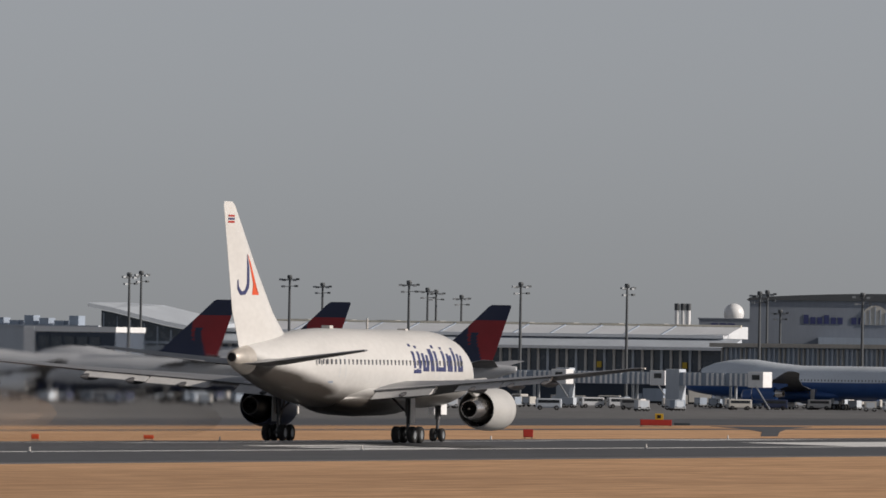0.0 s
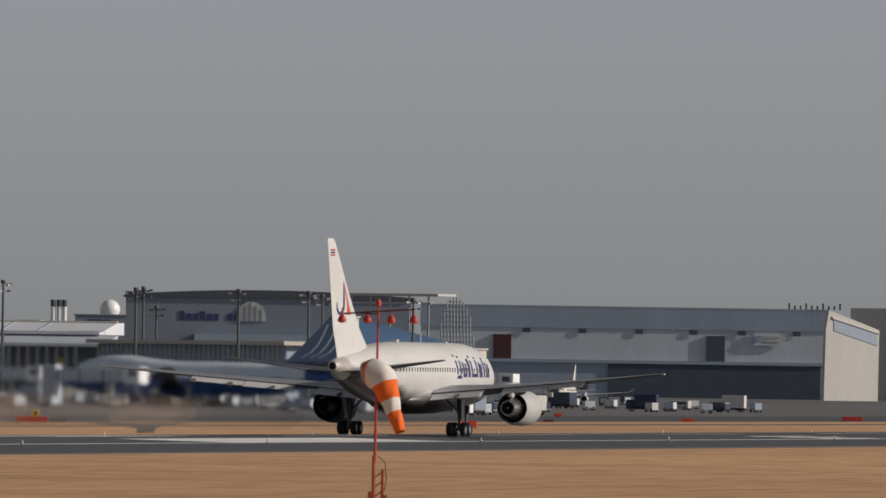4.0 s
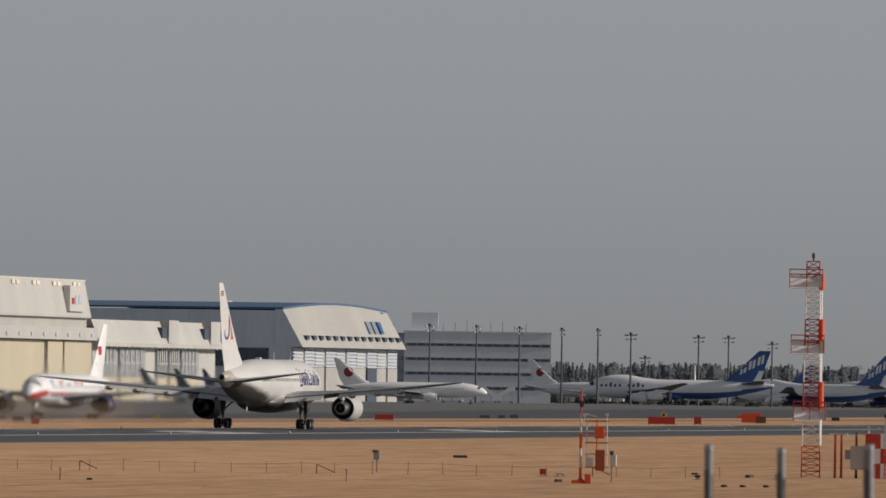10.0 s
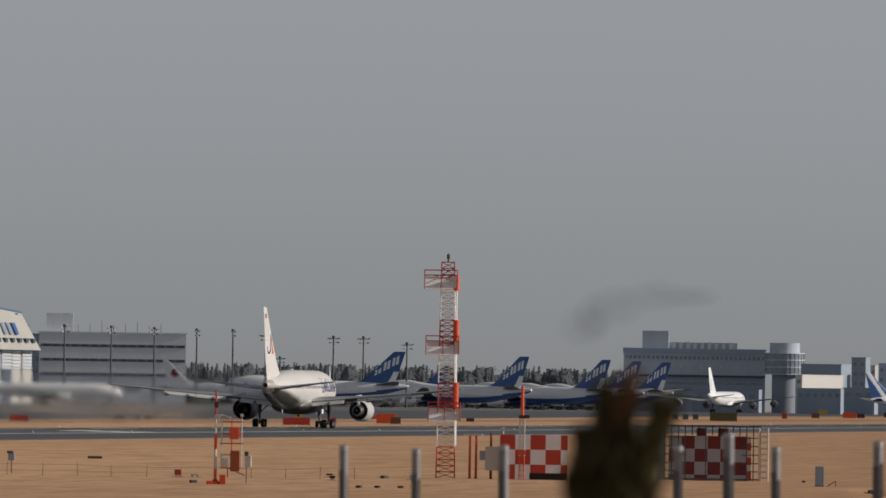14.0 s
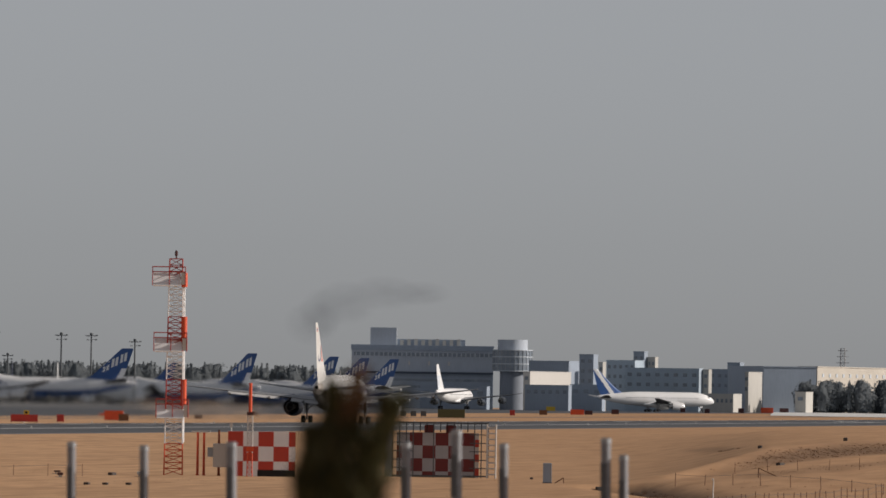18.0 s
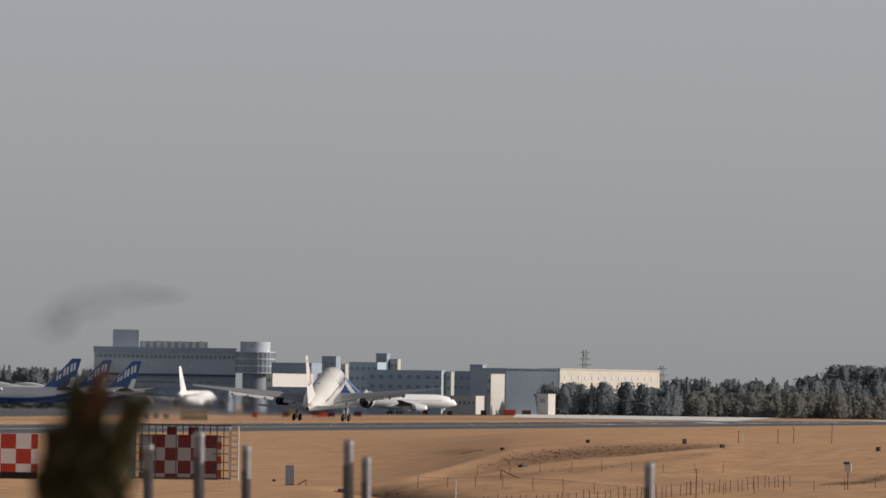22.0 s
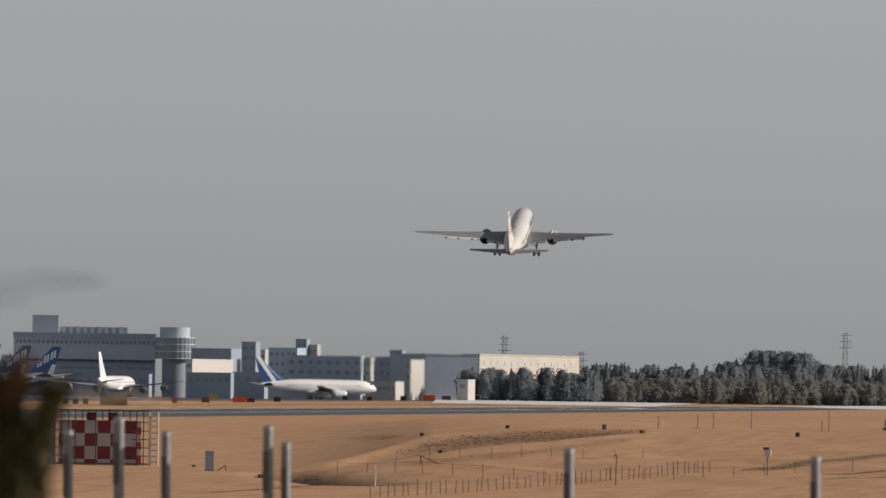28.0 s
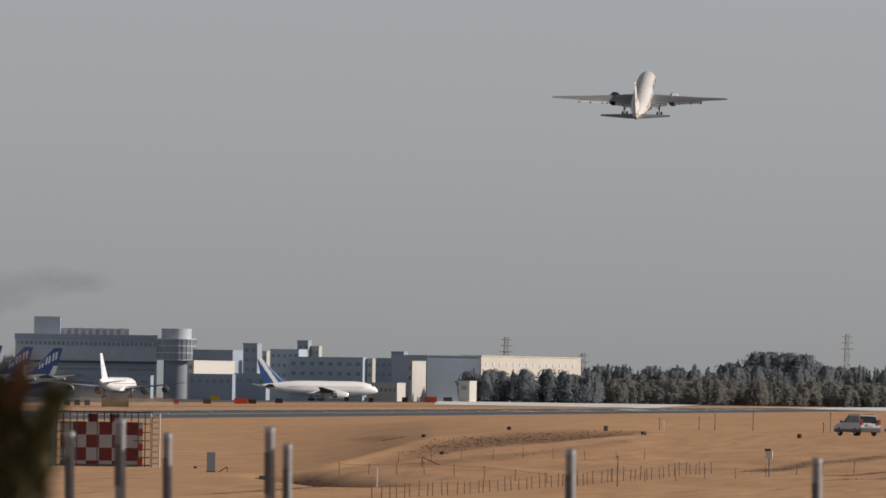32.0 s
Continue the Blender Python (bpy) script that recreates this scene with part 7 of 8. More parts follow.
def weeds():
    """Dark rough tufts along the scarps, the ditch and in loose patches of the field."""
    rng = random.Random(21)
    verts, faces = [], []

    def tuft(x, y, hh):
        z = gz(x, y) - 0.03
        for k in range(5):
            a = rng.uniform(0, 6.3)
            w = rng.uniform(0.03, 0.07)
            lean = rng.uniform(0.1, 0.5) * hh
            i = len(verts)
            ox, oy = x + rng.uniform(-0.3, 0.3), y + rng.uniform(-0.3, 0.3)
            verts.extend(((ox - w, oy, z), (ox + w, oy, z), (ox + lean * math.cos(a), oy + lean * math.sin(a), z + hh * rng.uniform(0.6, 1.1))))
            faces.append((i, i + 1, i + 2))
    k = 0
    while k < 2200:
        az, d = rng.uniform(-6.95, -3.2), rng.uniform(555, 905)
        if rng.random() < earth_shade_cover(az, d) - 0.3:
            x, y = bearing(az, d)
            tuft(x, y, rng.uniform(0.03, 0.09))
            k += 1
    for k in range(70):
        x0, y0 = bearing(rng.uniform(-14, -3.2), rng.uniform(560, 760))
        for j in range(rng.randrange(5, 20)):
            tuft(x0 + rng.gauss(0, 2.2), y0 + rng.gauss(0, 1.0), rng.uniform(0.02, 0.06))
    me = bpy.data.meshes.new("dry_weeds")
    me.from_pydata(verts, [], faces)
    me.materials.append(M_WEEDS)
    tagged(new("dry_weeds", me), "dark brown dry weeds on the earth banks", "weeds", kind="stuff")


weeds()


def estate_car():
    t = thing("estate_car", pose(-53.8, 848.3, 2, 0, 0, 29), "white estate car with dark lower body driving over the grass", "car")
    bm = bmesh.new()
    side = [(-2.28, 0.42), (-2.3, 0.8), (-2.2, 1.0), (1.05, 1.0), (2.05, 0.86), (2.28, 0.7), (2.3, 0.38), (-2.2, 0.32)]
    prism(bm, side, -0.86, 0.86, "x")
    bmesh.ops.bevel(bm, geom=bm.edges[:], offset=0.07, segments=2, affect="EDGES")
    part("body", bm, M_CARWHITE, t, "white body", True)
    bm = bmesh.new()
    prism(bm, [(-2.15, 0.98), (-1.85, 1.46), (-0.2, 1.52), (0.35, 1.48), (1.15, 0.98)], -0.74, 0.74, "x")
    for v in bm.verts:
        if v.co.z > 1.2:
            v.co.x *= 0.86
    part("glasshouse", bm, M_GLASS, t, "dark car windows", True)
    part("roof", bbox(-0.64, -1.85, 1.48, 0.64, 0.35, 1.56, 0.03), M_CARWHITE, t)
    for sx in (-1, 1):
        for yy, d in ((-1.95, 0.3), (-0.55, 0.0), (0.55, -0.5)):
            bm = bmesh.new()
            tube(bm, (sx * 0.75, yy - d * 0.4, 1.0), (sx * 0.65, yy + d * 0.6, 1.5), 0.04)
            part("pillar", bm, M_CARWHITE, t)
        part("sill", bbox(sx * 0.80, -2.2, 0.28, sx * 0.9, 2.2, 0.52, 0.03), M_POLE, t)
        part("tail_light", bbox(sx * 0.62, -2.34, 0.85, sx * 0.84, -2.24, 1.25), M_CRIMSON, t, "red tail light")
        part("mirror", bbox(sx * 0.84, 0.8, 1.0, sx * 1.0, 0.95, 1.14), M_POLE, t)
        bm = bmesh.new()
        tube(bm, (sx * 0.6, -1.7, 1.6), (sx * 0.6, 0.2, 1.6), 0.02)
        part("roof_rail", bm, M_POLE, t)
        for yy in (-1.35, 1.4):
            o = part("tyre", wheel_mesh(0.33, 0.22), M_TYRE, t, "", True)
            o.location = (sx * 0.76, yy, 0.33)
            o = part("rim", rim_mesh(0.33, 0.22), M_GALV, t, "", True)
            o.location = (sx * 0.77, yy, 0.33)
    part("bumper", bbox(-0.84, -2.38, 0.3, 0.84, -2.2, 0.62, 0.04), M_POLE, t, "dark bumper")
    part("plate_bar", bbox(-0.26, -2.36, 0.75, 0.26, -2.3, 0.92), M_LATW, t)
    part("side_mark", bbox(0.855, -0.2, 0.6, 0.875, 0.5, 0.72), M_REDP, t)
    return t


M_CARWHITE = mat("car_white", (0.52, 0.54, 0.58), 0.3, 0, 0.04, 1.0)
CAR = estate_car()


# ------------------------------------------------------------------ far end: buildings, woods, pylons, smoke
def far_end():
    t, w, f = block("operations_building", B(-7.901, 4520), B(-7.182, 4520), 40, 23.4, M_OPS, "long grey operations building with a round glazed tower", thick=0.6)
    part("window_band", bbox(1, -0.25, 19.6 - f, w, 0.05, 21.0 - f), M_FARPANE, t, "dark window band")
    for j in range(30):
        part("window_post", bbox(1.6 + w * j / 31, -0.4, 19.5 - f, 2.0 + w * j / 31, -0.25, 21.1 - f), M_GREY, t)
    part("ledge", bbox(-0.5, -1.6, 12.6 - f, w, 0, 13.4 - f), M_DARK, t, "dark ledge")
    part("lower_wall", bbox(0.2, -0.12, 0, w - 0.2, 0.02, 12.6 - f), M_SLATE, t, "dark lower wall")
    part("parapet", bbox(-0.3, -0.5, 21.9 - f, w, 0, 23.9 - f), M_SLATE, t, "slate grey parapet")
    for k in range(4):
        part("white_frame", bbox(w * (0.26 + 0.14 * k), -0.5, 16.0 - f, w * (0.26 + 0.14 * k) + 0.7, 0, 17.6 - f), M_LATW, t)
    for k in range(3):
        part("floor_band", bbox(2, -0.2, (4.2 + 2.7 * k) - f, w - 1, 0.02, (5.2 + 2.7 * k) - f), M_FARPANE, t)
    part("stair_tower", bbox(w * 0.13, 4, 23.4 - f, w * 0.315, 44, 30.9 - f), M_OPS, t, "grey rooftop tower")
    part("plant_house", bbox(w * 0.32, 6, 23.9 - f, w * 0.8, 16, 26.4 - f), M_SLATE, t)
    for k in range(9):
        part("roof_unit", bbox(w * (0.34 + 0.05 * k), 5.5, 24 - f, w * (0.34 + 0.05 * k) + 1.4, 7, (26.0 + 0.3 * (k % 3)) - f), M_PALE, t)
    x, y = bearing(-7.085, 4500)
    r = thing("round_tower", pose(x, y, gz(x, y) - 0.3), "round tower with wide glazed drum on a pale shaft", "tower")
    for nm, z0, z1, rad, m in (("shaft", 0, 16, 5.0, M_CARGO), ("drum", 15.6, 24.2, 7.9, M_FARPANE), ("upper_drum", 24.2, 28.2, 6.0, M_OPS)):
        bm = bmesh.new()
        turned(bm, [(z0, rad), (z1, rad)], 28, "z", cap=(True, True))
        part(nm, bm, m, r, "", True)
    for z in (15.6, 18.4, 21.2, 23.9):
        bm = bmesh.new()
        turned(bm, [(z, 8.1), (z + 0.35, 8.1)], 28, "z", cap=(True, True))
        part("ring", bm, M_GREY, r)
    for k in range(28):
        a = 2 * math.pi * k / 28
        bm = bmesh.new()
        tube(bm, (7.95 * math.cos(a), 7.95 * math.sin(a), 15.8), (7.95 * math.cos(a), 7.95 * math.sin(a), 24.1), 0.12, None, 4)
        part("mullion", bm, M_GALV, r)
    rows = (("pale_hall", -7.029, -6.785, 4400, 13.6, 20, M_LATW, "pale low hall with a sunlit long side", 1), ("linking_wing", -7.0, -6.74, 4460, 18.0, 20, M_SLATE, "dark grey linking wing", 0), ("service_tower", -6.746, -6.652, 4450, 20.8, 12, M_SLATE, "slate grey service tower", 2),
            ("service_tower", -6.648, -6.62, 4460, 17.8, 8, M_PALE, "narrow pale service tower", 1), ("office_block", -6.608, -6.419, 4560, 19.0, 20, M_TEAL, "pale blue-grey office block", 5), ("office_block", -6.472, -6.40, 4600, 22.8, 14, M_SLATE, "slate grey rooftop office block", 2), ("office_block", -6.40, -6.35, 4600, 20.6, 12, M_PALE, "pale grey rooftop office block", 2),
            ("office_block", -6.513, -6.12, 4500, 15.9, 20, M_TEAL, "long pale blue-grey office block", 8), ("office_block", -6.12, -6.08, 4490, 15.6, 10, M_PALE, "narrow white end office block", 1), ("office_block", -6.087, -5.95, 4560, 16.0, 20, M_SLATE, "slate grey office block", 3),
            ("office_block", -5.995, -5.912, 4510, 18.6, 14, M_SLATE, "taller slate grey office block", 3), ("office_block", -5.905, -5.818, 4370, 14.6, 14, M_PALE, "pale office block with small windows", 6), ("storehouse", -5.65, -5.56, 4340, 7.2, 14, M_PALE, "low pale storehouse with a door", 1),
            ("storehouse", -6.79, -6.62, 4380, 8.8, 14, M_SLATE, "low grey storehouse beside the taxiway", 3), ("low_shed", -7.02, -6.79, 4370, 8.4, 10, M_SLATE, "low grey shed before the pale hall", 6), ("low_shed", -6.1, -5.92, 4300, 6.0, 10, M_PALE, "low pale shed with open bays", 6), ("low_shed", -7.55, -7.2, 4490, 7.5, 10, M_SLATE, "low grey shed before the operations building", 5))
    for nm, a0, a1, d, top, dep, m, lab, n in rows:
        full = radians(a1 - a0) * d
        tilt = radians(24)
        ax, ay = B(a0, d)
        lit = {-7.029: 0.86, -6.513: 0.05, -5.905: 0.8, -6.79: 0.05, -5.65: 0.4, -7.02: 0.04, -7.55: 0.04}.get(a0, 0.24)
        long = (1 - lit) * full / math.cos(tilt)
        phi = radians(-a0) - tilt
        t, w, f = block(nm, (ax, ay), (ax + long * math.cos(phi), ay + long * math.sin(phi)), max(3.0, lit * full / math.sin(tilt)), top, m, lab, thick=0.4, over=0.1)
        for j in range(n):
            u = w * (j + 0.5) / n
            for q in range(max(1, int((top - 4) / 4.2))):
                part("window", bbox(u - w * 0.22 / n, -0.2, top - 3.0 - 3.9 * q - f, u + w * 0.22 / n, 0.05, top - 1.6 - 3.9 * q - f), M_FARPANE, t)
    # one warehouse: its shade and sunlight are put into two wall colours
    x0, x1 = B(-5.812, 4390), B(-5.543, 4395)
    t, w, f = block("warehouse", x0, x1, 60, 17.0, M_SLATE, "grey end of a long warehouse, shade put into its colour", thick=0.4)
    t, w, f = block("warehouse", (x1[0] + 0.3, x1[1]), B(-5.033, 4520), 8, 17.2, M_ROOFPALE, "pale side of a long warehouse, sunlight put into its colour", thick=0.4)
    for j in range(14):
        part("window", bbox(6 + w * j / 15, -0.2, 13.4 - f, 6 + w * j / 15 + 2.2, 0.05, 14.8 - f), M_GREY, t)
    for az, d, top in ((-5.412, 4850, 26.8), (-3.685, 4850, 30.2), (-5.02, 4880, 20.5)):
        x, y = bearing(az, d)
        z0 = gz(x, y)
        p = thing("transmission_pylon", pose(x, y, z0), "distant grey lattice transmission pylon", "pylon", "transmission pylons")
        bm = bmesh.new()
        lattice(bm, 3.0, 1.7, 0, top - z0, 2.2, 0.085)
        part("lattice", bm, M_HAZE, p)
        for k in range(3):
            bm = bmesh.new()
            zz = top - z0 - 1.0 - 2.6 * k
            tube(bm, (-2.2 - 0.3 * k, 0, zz), (2.2 + 0.3 * k, 0, zz), 0.12, None, 5)
            part("cross_arm", bm, M_HAZE, p)


M_TEAL = mat("blue_grey_cladding", (0.40, 0.49, 0.58), 0.6, 0, 0.08, 8.0)
M_HAZE = mat("hazy_steel", (0.33, 0.34, 0.36), 0.7, 0.2, 0.1, 2.0)
far_end()


def woods():
    """Distant woods: trunks with crowns of small leafy clumps, in one mesh for each stretch."""
    rng = random.Random(11)

    def clump(verts, faces, c, s, out=Vector((0, 0, 0.3))):
        """One bent spray of leaves, turned outwards."""
        i = len(verts)
        d = (Vector((rng.uniform(-1, 1), rng.uniform(-1, 1), rng.uniform(-0.6, 1))) * 0.5 + out).normalized()
        e = d.orthogonal().normalized()
        f = d.cross(e)
        a = rng.uniform(0, 6.3)
        u, v = (e * math.cos(a) + f * math.sin(a)) * s, (f * math.cos(a) - e * math.sin(a)) * s * 0.8
        c = Vector(c)
        verts.extend((c - u, c + v * 0.7 + d * s * 0.3, c + u, c - v * 0.8))
        faces.append((i, i + 1, i + 2))
        faces.append((i, i + 2, i + 3))

    def tree(verts, faces, x, y, z, hgt, conifer):
        i = len(verts)
        r = 0.03 * hgt
        for k in range(4):
            a = math.pi / 2 * k
            verts.append((x + r * math.cos(a), y + r * math.sin(a), z - 0.5))
        verts.append((x, y, z + hgt * 0.9))
        for k in range(4):
            faces.append((i + k, i + (k + 1) % 4, i + 4))
        def reach(u):
            if conifer:
                return 0.21 * hgt * (1 - u) ** 0.85 + 0.05, z + hgt * (0.12 + 0.88 * u)
            return 0.38 * hgt * math.sin(math.pi * (0.2 + 0.74 * u)) ** 0.7, z + hgt * (0.06 + 0.92 * u)
        # dense inner crown with an uneven surface
        b0, nr, ns, ph = len(verts), 6, 9, rng.uniform(0, 6)
        for k in range(nr):
            rad, zz = reach(0.02 + 0.94 * k / (nr - 1))
            for q in range(ns):
                a = 2 * math.pi * q / ns
                w = rad * (0.5 + 0.16 * math.sin(2 * a + ph + 1.7 * k) + rng.uniform(-0.1, 0.1))
                verts.append((x + w * math.cos(a), y + w * math.sin(a), zz + rng.uniform(-0.03, 0.03) * hgt))
        for k in range(nr - 1):
            for q in range(ns):
                p, o = b0 + k * ns + q, b0 + k * ns + (q + 1) % ns
                faces.append((p, o, o + ns, p + ns))
        faces.append(tuple(range(b0 + (nr - 1) * ns, b0 + nr * ns)))
        for k in range(170 if conifer else 250):
            u = rng.random()
            rad, zz = reach(u)
            a = rng.uniform(0, 2 * math.pi)
            q = rad * rng.uniform(0.4, 1.0) ** 0.7 * 1.08
            clump(verts, faces, (x + q * math.cos(a), y + q * math.sin(a), zz), (0.42 if conifer else 0.46) * rng.uniform(0.5, 1.5), Vector((math.cos(a), math.sin(a), 0.25 + 0.8 * u)) * 0.6)

    def stretch(label, rows, material):
        verts, faces = [], []
        for az0, az1, d0, d1, n, h0, h1, share in rows:
            for k in range(n):
                az, d = rng.uniform(az0, az1), rng.uniform(d0, d1)
                x, y = bearing(az, d)
                tree(verts, faces, x, y, gz(x, y), rng.uniform(h0, h1), rng.random() < share)
        me = bpy.data.meshes.new("woods")
        me.from_pydata(verts, [], faces)
        me.materials.append(material)
        me.polygons.foreach_set("use_smooth", [True] * len(me.polygons))
        tagged(new("woods", me), label, "woods", kind="stuff")
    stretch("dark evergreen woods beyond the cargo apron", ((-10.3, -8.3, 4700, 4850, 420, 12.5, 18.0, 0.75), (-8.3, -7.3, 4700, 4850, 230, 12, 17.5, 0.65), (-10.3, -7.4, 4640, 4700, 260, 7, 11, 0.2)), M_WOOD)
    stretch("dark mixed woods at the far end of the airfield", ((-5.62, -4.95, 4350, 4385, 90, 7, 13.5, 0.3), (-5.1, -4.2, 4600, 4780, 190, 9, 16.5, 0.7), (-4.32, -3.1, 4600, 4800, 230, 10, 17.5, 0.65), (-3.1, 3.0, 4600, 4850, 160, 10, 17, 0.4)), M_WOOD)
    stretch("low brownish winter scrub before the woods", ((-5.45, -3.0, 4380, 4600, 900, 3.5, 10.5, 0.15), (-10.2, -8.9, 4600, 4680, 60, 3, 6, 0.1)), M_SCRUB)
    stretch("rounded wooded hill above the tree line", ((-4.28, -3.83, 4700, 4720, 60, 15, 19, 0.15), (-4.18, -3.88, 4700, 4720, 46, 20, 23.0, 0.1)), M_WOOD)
    # a small dark conifer near the track and shrubs before the far buildings
    verts, faces = [], []
    for k in range(420):
        u = rng.random()
        a, q = rng.uniform(0, 6.3), rng.random() ** 0.5
        rad = 0.55 * (1 - u) ** 0.7 + 0.08
        clump(verts, faces, (rad * q * math.cos(a), rad * q * math.sin(a), 0.1 + 1.35 * u), 0.11)
    x, y = bearing(-3.455, 925)
    t = thing("small_conifer", pose(x, y, gz(x, y)), "small dark conifer beside the field track", "tree")
    bm = bmesh.new()
    tube(bm, (0, 0, -0.1), (0, 0, 1.2), 0.05, 0.02)
    part("trunk", bm, M_BARK, t)
    me = bpy.data.meshes.new("crown")
    me.from_pydata(verts, [], faces)
    me.materials.append(M_WOOD)
    o = new("crown", me)
    o.parent = t


# paled greys: the distance haze is put into both foliage colours
M_WOOD = mat("hazed_foliage", (0.255, 0.285, 0.31), 0.95, 0, 0.08, 6.0, 0, 6.0)
M_SCRUB = mat("hazed_scrub", (0.265, 0.265, 0.25), 0.9, 0, 0.1, 6.0, 0, 6.0)
for leaf in (M_WOOD, M_SCRUB):
    # light passes through thin foliage
    ln, ll = leaf.node_tree.nodes, leaf.node_tree.links
    pb = ln["Principled BSDF"]
    tl, mx = ln.new("ShaderNodeBsdfTranslucent"), ln.new("ShaderNodeMixShader")
    ll.new(pb.inputs["Base Color"].links[0].from_socket, tl.inputs["Color"])
    mx.inputs["Fac"].default_value = 0.5
    # crowns scatter light evenly: leaves share most of one common slope
    ng, ns, na, nn = (ln.new("ShaderNode" + k) for k in ("NewGeometry", "VectorMath", "VectorMath", "VectorMath"))
    ns.operation, na.operation, nn.operation = "SCALE", "ADD", "NORMALIZE"
    ns.inputs["Scale"].default_value = 0.22
    na.inputs[1].default_value = (0.35, -0.75, 0.55)
    ll.new(ng.outputs["Normal"], ns.inputs[0])
    ll.new(ns.outputs[0], na.inputs[0])
    ll.new(na.outputs[0], nn.inputs[0])
    ll.new(nn.outputs[0], pb.inputs["Normal"])
    ll.new(pb.outputs[0], mx.inputs[1])
    ll.new(tl.outputs[0], mx.inputs[2])
    ll.new(mx.outputs[0], ln["Material Output"].inputs["Surface"])
woods()


def soft_puff(name, color, dense):
    """Thin translucent air whose density fades to nothing at a puff's rim."""
    m = bpy.data.materials.new(name)
    m.use_nodes = True
    n, l = m.node_tree.nodes, m.node_tree.links
    out = n["Material Output"]
    n.remove(n["Principled BSDF"])
    tr, df, mx = n.new("ShaderNodeBsdfTransparent"), n.new("ShaderNodeBsdfDiffuse"), n.new("ShaderNodeMixShader")
    df.inputs["Color"].default_value = color + (1,)
    co, mp, gr, no, mu, sc = (n.new("ShaderNode" + k) for k in ("TexCoord", "Mapping", "TexGradient", "TexNoise", "Math", "Math"))
    gr.gradient_type = "SPHERICAL"
    mp.inputs["Location"].default_value = (-1, 0, -1)
    mp.inputs["Scale"].default_value = (2, 0, 2)
    no.inputs["Scale"].default_value = 3.0
    no.inputs["Detail"].default_value = 5
    mu.operation = sc.operation = "MULTIPLY"
    sc.inputs[1].default_value = dense
    l.new(co.outputs["Generated"], mp.inputs["Vector"])
    l.new(mp.outputs["Vector"], gr.inputs["Vector"])
    l.new(co.outputs["Generated"], no.inputs["Vector"])
    l.new(gr.outputs["Fac"], mu.inputs[0])
    l.new(no.outputs["Fac"], mu.inputs[1])
    l.new(mu.outputs[0], sc.inputs[0])
    l.new(sc.outputs[0], mx.inputs["Fac"])
    l.new(tr.outputs[0], mx.inputs[1])
    l.new(df.outputs[0], mx.inputs[2])
    l.new(mx.outputs[0], out.inputs["Surface"])
    return m


def smoke():
    """A thin drift of dark engine smoke over the far apron, in a few soft puffs."""
    m = soft_puff("thin_smoke", (0.10, 0.11, 0.13), 0.22)
    x0, y0 = bearing(-7.75, 4330)
    t = thing("smoke_drift", pose(x0, y0, 38, 0, 0, 7.75), "thin dark drift of engine smoke in the air", "smoke", kind="stuff")
    for dx, dz, rx, rz in ((-27, -7, 11, 9), (-23, -3, 9, 10), (-14, 1, 13, 9), (1, 5, 15, 7), (15, 5, 12, 5)):
        bm = bmesh.new()
        bmesh.ops.create_uvsphere(bm, u_segments=24, v_segments=12, radius=1.0)
        for v in bm.verts:
            v.co = Vector((v.co.x * rx, v.co.y * 2.5, v.co.z * rz))
        o = part("puff", bm, m, t, "", True, (dx, 6 * dx / 20, dz))
        o.visible_shadow = False


smoke()


def hot_air():
    """Shimmering air: a skin of tiny random facets that bends light a very little."""
    m = bpy.data.materials.new("hot_air")
    m.use_nodes = True
    n, l = m.node_tree.nodes, m.node_tree.links
    n.remove(n["Principled BSDF"])
    r, g, w, sub, sca, add, nor, tc, sx, am = (n.new("ShaderNode" + k) for k in ("BsdfRefraction", "NewGeometry", "TexWhiteNoise", "VectorMath", "VectorMath", "VectorMath", "VectorMath", "TexCoord", "SeparateXYZ", "Math"))
    r.inputs["IOR"].default_value = 1.0013
    r.inputs["Roughness"].default_value = 0.0
    w.noise_dimensions = "3D"
    sub.operation, sca.operation, add.operation, nor.operation, am.operation = "SUBTRACT", "SCALE", "ADD", "NORMALIZE", "MULTIPLY"
    sub.inputs[1].default_value = (0.5, 0.5, 0.5)
    # the facets lie across the trail, and stir most where the air is hottest
    l.new(tc.outputs["Object"], sx.inputs[0])

    def ramp(socket, a, b):
        k = n.new("ShaderNodeMapRange")
        k.interpolation_type = "SMOOTHSTEP"
        k.inputs["From Min"].default_value, k.inputs["From Max"].default_value = a, b
        l.new(socket, k.inputs["Value"])
        return k.outputs["Result"]
    ends = n.new("ShaderNodeMath")
    ends.operation = "MULTIPLY"
    l.new(ramp(sx.outputs["Y"], -4.0, -22.0), ends.inputs[0])
    l.new(ramp(sx.outputs["Y"], -444.0, -250.0), ends.inputs[1])
    tall = n.new("ShaderNodeMath")
    tall.operation = "MULTIPLY"
    l.new(ends.outputs[0], tall.inputs[0])
    l.new(ramp(sx.outputs["Z"], 8.4, 4.2), tall.inputs[1])
    am.inputs[1].default_value = 0.40
    add.inputs[0].default_value = (0.22, -0.975, 0.0)
    l.new(tall.outputs[0], am.inputs[0])
    l.new(am.outputs[0], sca.inputs["Scale"])
    l.new(g.outputs["Position"], w.inputs["Vector"])
    l.new(w.outputs["Color"], sub.inputs[0])
    l.new(sub.outputs[0], sca.inputs[0])
    l.new(sca.outputs[0], add.inputs[1])
    l.new(add.outputs[0], nor.inputs[0])
    l.new(nor.outputs[0], r.inputs["Normal"])
    l.new(r.outputs[0], n["Material Output"].inputs["Surface"])
    return m


